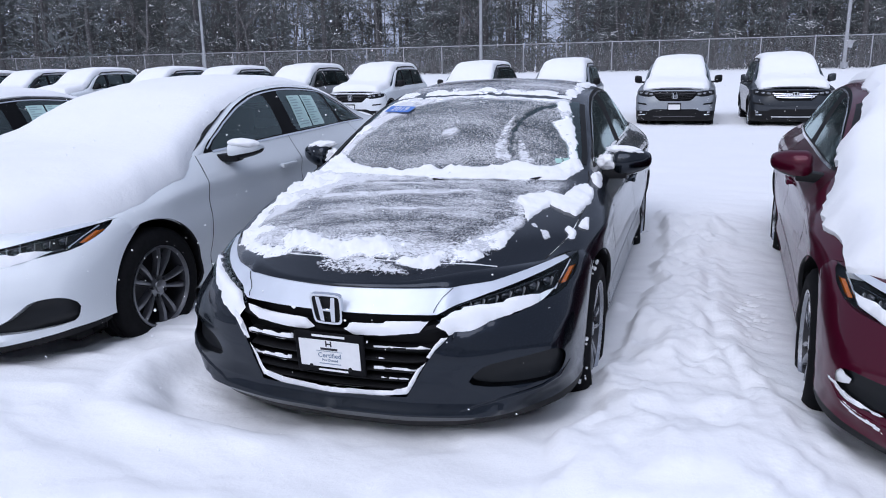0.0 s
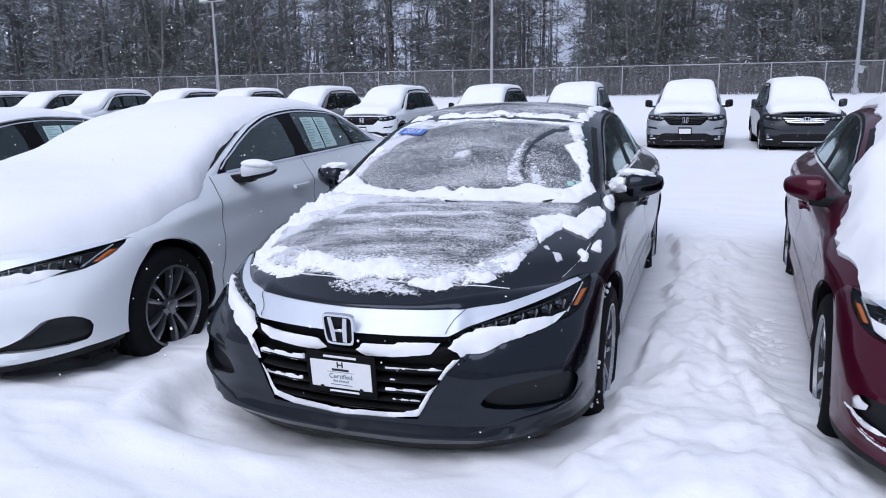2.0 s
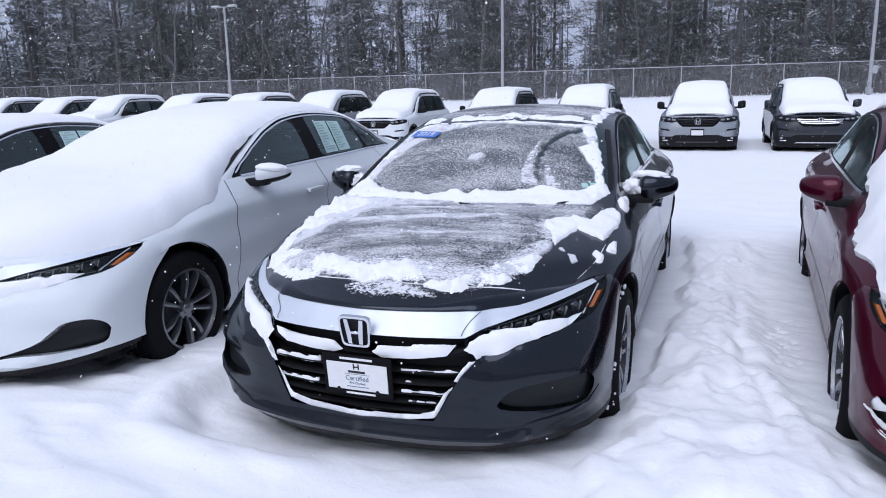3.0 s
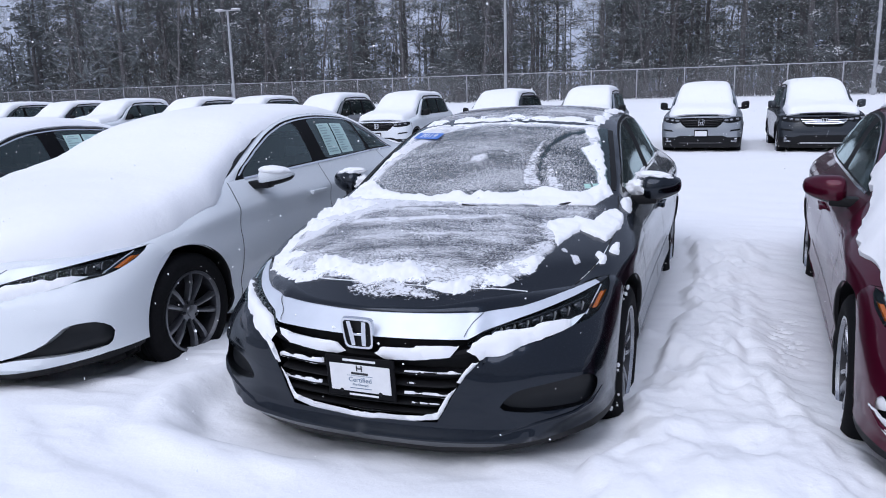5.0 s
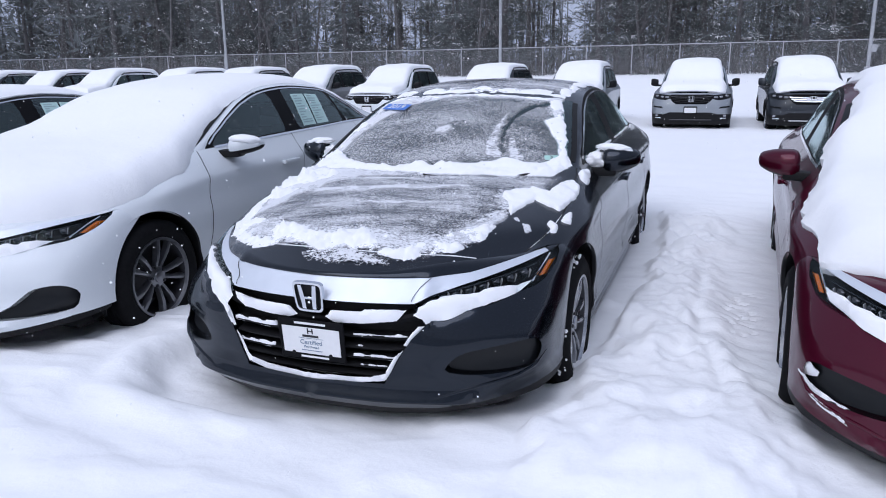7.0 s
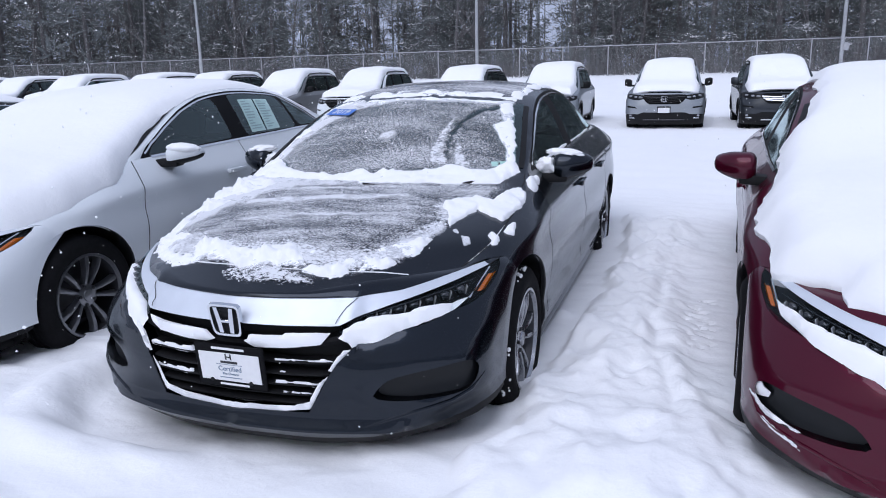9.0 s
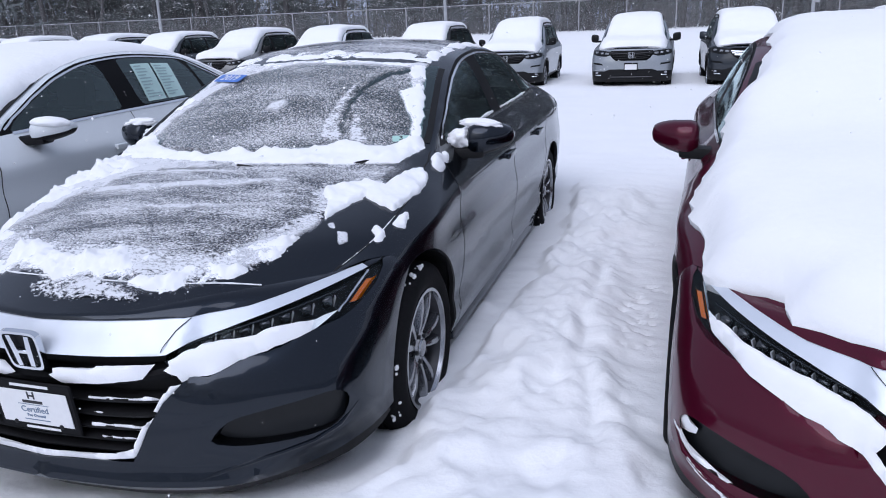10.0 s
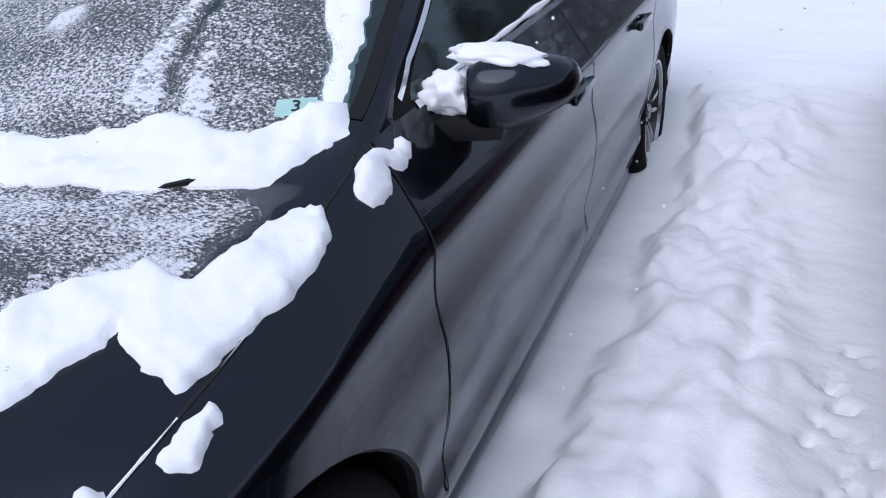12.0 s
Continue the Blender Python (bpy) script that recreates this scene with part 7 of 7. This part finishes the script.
def lamp_post(x, y, z, box):
    post = thing("lamp_post", "grey steel lamp post with two flat heads on a cross arm", "lamp post", "lot lamp posts", pose(x, y, z))
    h = 8.35 - z
    part("shaft", tube([(0, 0, -0.2), (0, 0, h * 0.5), (0, 0, h)], [0.105, 0.095, 0.08], 12), GALVANISED, post)
    part("base_cover", lathe([(0.2, 0.0), (0.2, 0.3), (0.12, 0.34)], 12, "z"), GALVANISED, post)
    part("cross_arm", tube([(-0.7, 0, h), (0.7, 0, h)], 0.04, 8), GALVANISED, post)
    for s in (-1, 1):
        head = rounded_box(0.62, 0.34, 0.09, 0.03, 2)
        head.transform(Matrix.Translation((s * 0.75, 0, h + 0.03)))
        part("lamp_head", head, GALVANISED, post)
        cap = rounded_box(0.6, 0.32, 0.06, 0.025, 2)
        cap.transform(Matrix.Translation((s * 0.75, 0, h + 0.1)))
        part("snow_cap", cap, SNOW_FINE, post)
    if box:
        b = rounded_box(0.3, 0.16, 0.42, 0.02, 1)
        b.transform(Matrix.Translation((0.2, -0.05, 1.35)) @ pose(0, 0, 0, 0, 12, 0))
        part("junction_box", b, GALVANISED, post, "pale grey box strapped to the shaft")
        part("strap", lathe([(0.12, 1.6), (0.12, 1.68)], 12, "z"), GALVANISED, post)


lamp_post(-34.8, 47.0, 0.8, False)
lamp_post(-12.8, 47.0, 0.95, False)
lamp_post(9.1, 47.0, 1.1, True)


def needle_mass(bm, centre, radius, count, rng, flatten=0.55):
    """One clump of needles: narrow blades at all angles round a point."""
    for _ in range(count):
        d = Vector((rng.gauss(0, 1), rng.gauss(0, 1), rng.gauss(0, 0.6)))
        d.normalize()
        o = centre + Vector((rng.gauss(0, 0.5), rng.gauss(0, 0.5), rng.gauss(0, 0.5) * flatten)) * radius
        w = d.orthogonal().normalized() * radius * rng.uniform(0.10, 0.22)
        l = d * radius * rng.uniform(0.5, 1.0)
        bm.faces.new([bm.verts.new(o - w * 0.5), bm.verts.new(o + w * 0.5 + l * 0.3), bm.verts.new(o + l)])


def pine_meshes(seed, height, bare, dense_k):
    rng = random.Random(seed)
    trunk = tube([(0.15 * fbm(0, k, 0, 2, seed), 0.15 * fbm(k, 0, 3, 2, seed), height * k / 8) for k in range(9)], [0.21 * (1 - k / 9.5) + 0.02 for k in range(9)], 8)
    crown, snow = bmesh.new(), bmesh.new()
    z = bare
    while z < height * 0.97:
        f = (z - bare) / (height - bare)
        reach = (2.9 * (1 - f) ** 0.7 + 0.4) * rng.uniform(0.65, 1.1)
        for _ in range(rng.randint(2, 4)):
            a = rng.uniform(0, 6.283)
            tip = Vector((math.cos(a) * reach, math.sin(a) * reach, z + reach * rng.uniform(-0.1, 0.25)))
            root = Vector((0, 0, z - 0.2))
            join_bm(trunk, tube([root, (root + tip) / 2 + Vector((0, 0, 0.1)), tip], [0.035, 0.022, 0.008], 3))
            if rng.random() < 0.18:
                continue
            for q in range(3 + int(reach * 1.4)):
                p = root.lerp(tip, rng.uniform(0.35, 1.05)) + Vector((rng.gauss(0, 0.2), rng.gauss(0, 0.2), rng.gauss(0, 0.12)))
                needle_mass(crown, p, rng.uniform(0.35, 0.6), dense_k, rng)
                if rng.random() < 0.17:
                    needle_mass(snow, p + Vector((0, 0, 0.12)), rng.uniform(0.2, 0.42), 8, rng, 0.25)
        z += rng.uniform(0.35, 0.8)
    # dead stubs below the crown
    for _ in range(12):
        a, zz, r = rng.uniform(0, 6.283), rng.uniform(0.8, max(bare, 1.5)), rng.uniform(0.4, 1.6)
        join_bm(trunk, tube([(0, 0, zz), (math.cos(a) * r, math.sin(a) * r, zz + rng.uniform(-0.2, 0.4))], [0.02, 0.006], 3))
    return finish("trunk", trunk, PINE_BARK), finish("crown", crown, NEEDLES, False), finish("branch_snow", snow, SNOW_FINE, False)


def bare_tree_mesh(seed, height):
    rng = random.Random(seed)
    bm = bmesh.new()

    def limb(p, d, length, r, level):
        pts, rad = [p], [r]
        for k in range(4):
            d = (d + Vector((rng.gauss(0, 0.16), rng.gauss(0, 0.16), rng.gauss(0.03, 0.08)))).normalized()
            pts.append(pts[-1] + d * length / 4)
            rad.append(max(r * (1 - (k + 1) / 5.2), 0.004))
        join_bm(bm, tube(pts, rad, 6 if level == 0 else 3))
        if level < 3:
            for k in range((11, 5, 4)[level]):
                i = rng.randint(1, 4)
                side = Vector((rng.gauss(0, 1), rng.gauss(0, 1), rng.uniform(0.1, 0.9))).normalized()
                limb(pts[i], (d + side * 1.1).normalized(), length * rng.uniform(0.25, 0.5), rad[i] * 0.55, level + 1)
    limb(Vector((0, 0, -0.2)), Vector((rng.gauss(0, 0.05), rng.gauss(0, 0.05), 1)), height, 0.13, 0)
    return finish("trunk", bm, BARE_BARK)


def thin_woods(x, y):
    """How open the woods are: two thin places let the sky through."""
    along = x / y
    return 0.8 if -0.265 < along < -0.155 else 0.68 if -0.60 < along < -0.36 else 0.0


def build_woods():
    rng = random.Random(5)
    pines = [pine_meshes(1, 17, 4.5, 12), pine_meshes(2, 19, 2.2, 12), pine_meshes(3, 15, 1.2, 13), pine_meshes(4, 20, 6.0, 11), pine_meshes(6, 9, 0.4, 14)]
    bares = [bare_tree_mesh(11, 12), bare_tree_mesh(12, 9), bare_tree_mesh(13, 14)]
    spots = []
    tries = 0
    while len(spots) < 250 and tries < 9000:
        tries += 1
        x, y = rng.uniform(-82, 44), rng.uniform(53.5, 88)
        gap = 2.2 if y < 70 else 1.8
        if all((x - a) ** 2 + (y - b) ** 2 > gap ** 2 for a, b in spots):
            if rng.random() < thin_woods(x, y):
                continue
            spots.append((x, y))
    for k, (x, y) in enumerate(spots):
        z = 0.95
        turn, size = rng.uniform(0, 360), rng.uniform(0.85, 1.2)
        kind = rng.random()
        if kind < 0.74:
            i = 4 if kind < 0.16 else rng.choice((0, 1, 2, 3, 1, 2))
            t = tagged(new("pine_tree"), "tall dark pine tree with snow on its branches", "tree", "woods behind the fence")
            t.matrix_world = pose(x, y + 3 * (x > 12), z, 0, 0, turn) @ Matrix.Scale(size, 4)
            for name, me in zip(("trunk", "crown", "branch_snow"), pines[i]):
                ob = new(name, me)
                ob.parent = t
                if name != "trunk":
                    ob["kind"] = "stuff"
        else:
            t = tagged(new("bare_tree"), "leafless grey deciduous tree", "tree", "woods behind the fence")
            t.matrix_world = pose(x, y - rng.uniform(0, 4), z, 0, 0, turn) @ Matrix.Scale(size, 4)
            new("trunk", rng.choice(bares)).parent = t
    # undergrowth: thin bare stems and low evergreen scrub, too many to count
    bm = bmesh.new()
    for _ in range(5200):
        x, y = rng.uniform(-85, 46), rng.uniform(51.5, 72)
        h = rng.uniform(1.0, 4.2)
        p = Vector((x, y, 0.8))
        d = Vector((rng.gauss(0, 0.25), rng.gauss(0, 0.25), 1)) * h
        w = Vector((rng.uniform(0.012, 0.035), 0, 0))
        bm.faces.new([bm.verts.new(p - w), bm.verts.new(p + w), bm.verts.new(p + d)])
        q = p + d * rng.uniform(0.3, 0.8)
        s = Vector((rng.gauss(0, 0.5), rng.gauss(0, 0.3), rng.uniform(0.1, 0.8)))
        bm.faces.new([bm.verts.new(q - w * 0.6), bm.verts.new(q + w * 0.6), bm.verts.new(q + s)])
    tagged(new("undergrowth", finish("undergrowth", bm, BRUSH, False)), "bare brushwood stems below the trees", "undergrowth", "", "stuff")
    bm = bmesh.new()
    for _ in range(2200):
        x, y, z = rng.uniform(-110, 75), rng.uniform(70, 100), rng.uniform(0.9, 8.0)
        if z < 3.2 or rng.random() > thin_woods(x, y):
            needle_mass(bm, Vector((x, y, z)), rng.uniform(0.8, 1.6), 9, rng, 0.9)
    for _ in range(1500):
        x, y = rng.uniform(-95, 55), rng.uniform(57, 74)
        needle_mass(bm, Vector((x, y, rng.uniform(0.7, 3.8) if rng.random() < 0.75 else rng.uniform(3, 8))), rng.uniform(0.5, 1.2), 9, rng, 0.9)
    for _ in range(420):
        x, y = rng.uniform(-110, 75), rng.uniform(72, 104)
        w = rng.uniform(0.1, 0.2)
        h = rng.uniform(10, 17)
        a, b = Vector((x - w, y, 0)), Vector((x + w, y, 0))
        bm.faces.new([bm.verts.new(a), bm.verts.new(b), bm.verts.new(b + Vector((-w, 0, h))), bm.verts.new(a + Vector((w, 0, h)))])
    # unseen ring of needle clumps, added to darken what the car paint reflects
    for _ in range(5200):
        a = rng.uniform(0, 6.2832)
        d = rng.uniform(62, 96)
        p = Vector((10 + d * math.cos(a) * 1.15, 4 + d * math.sin(a), rng.uniform(0.5, 13)))
        if p.y < 48 or abs(p.x) > 70:
            needle_mass(bm, p, rng.uniform(1.0, 2.2), 8, rng, 0.9)
    tagged(new("far_woods", finish("far_woods", bm, NEEDLES, False)), "dense dark woods farther back, with an unseen ring added round the lot", "woods", "", "stuff")


build_woods()
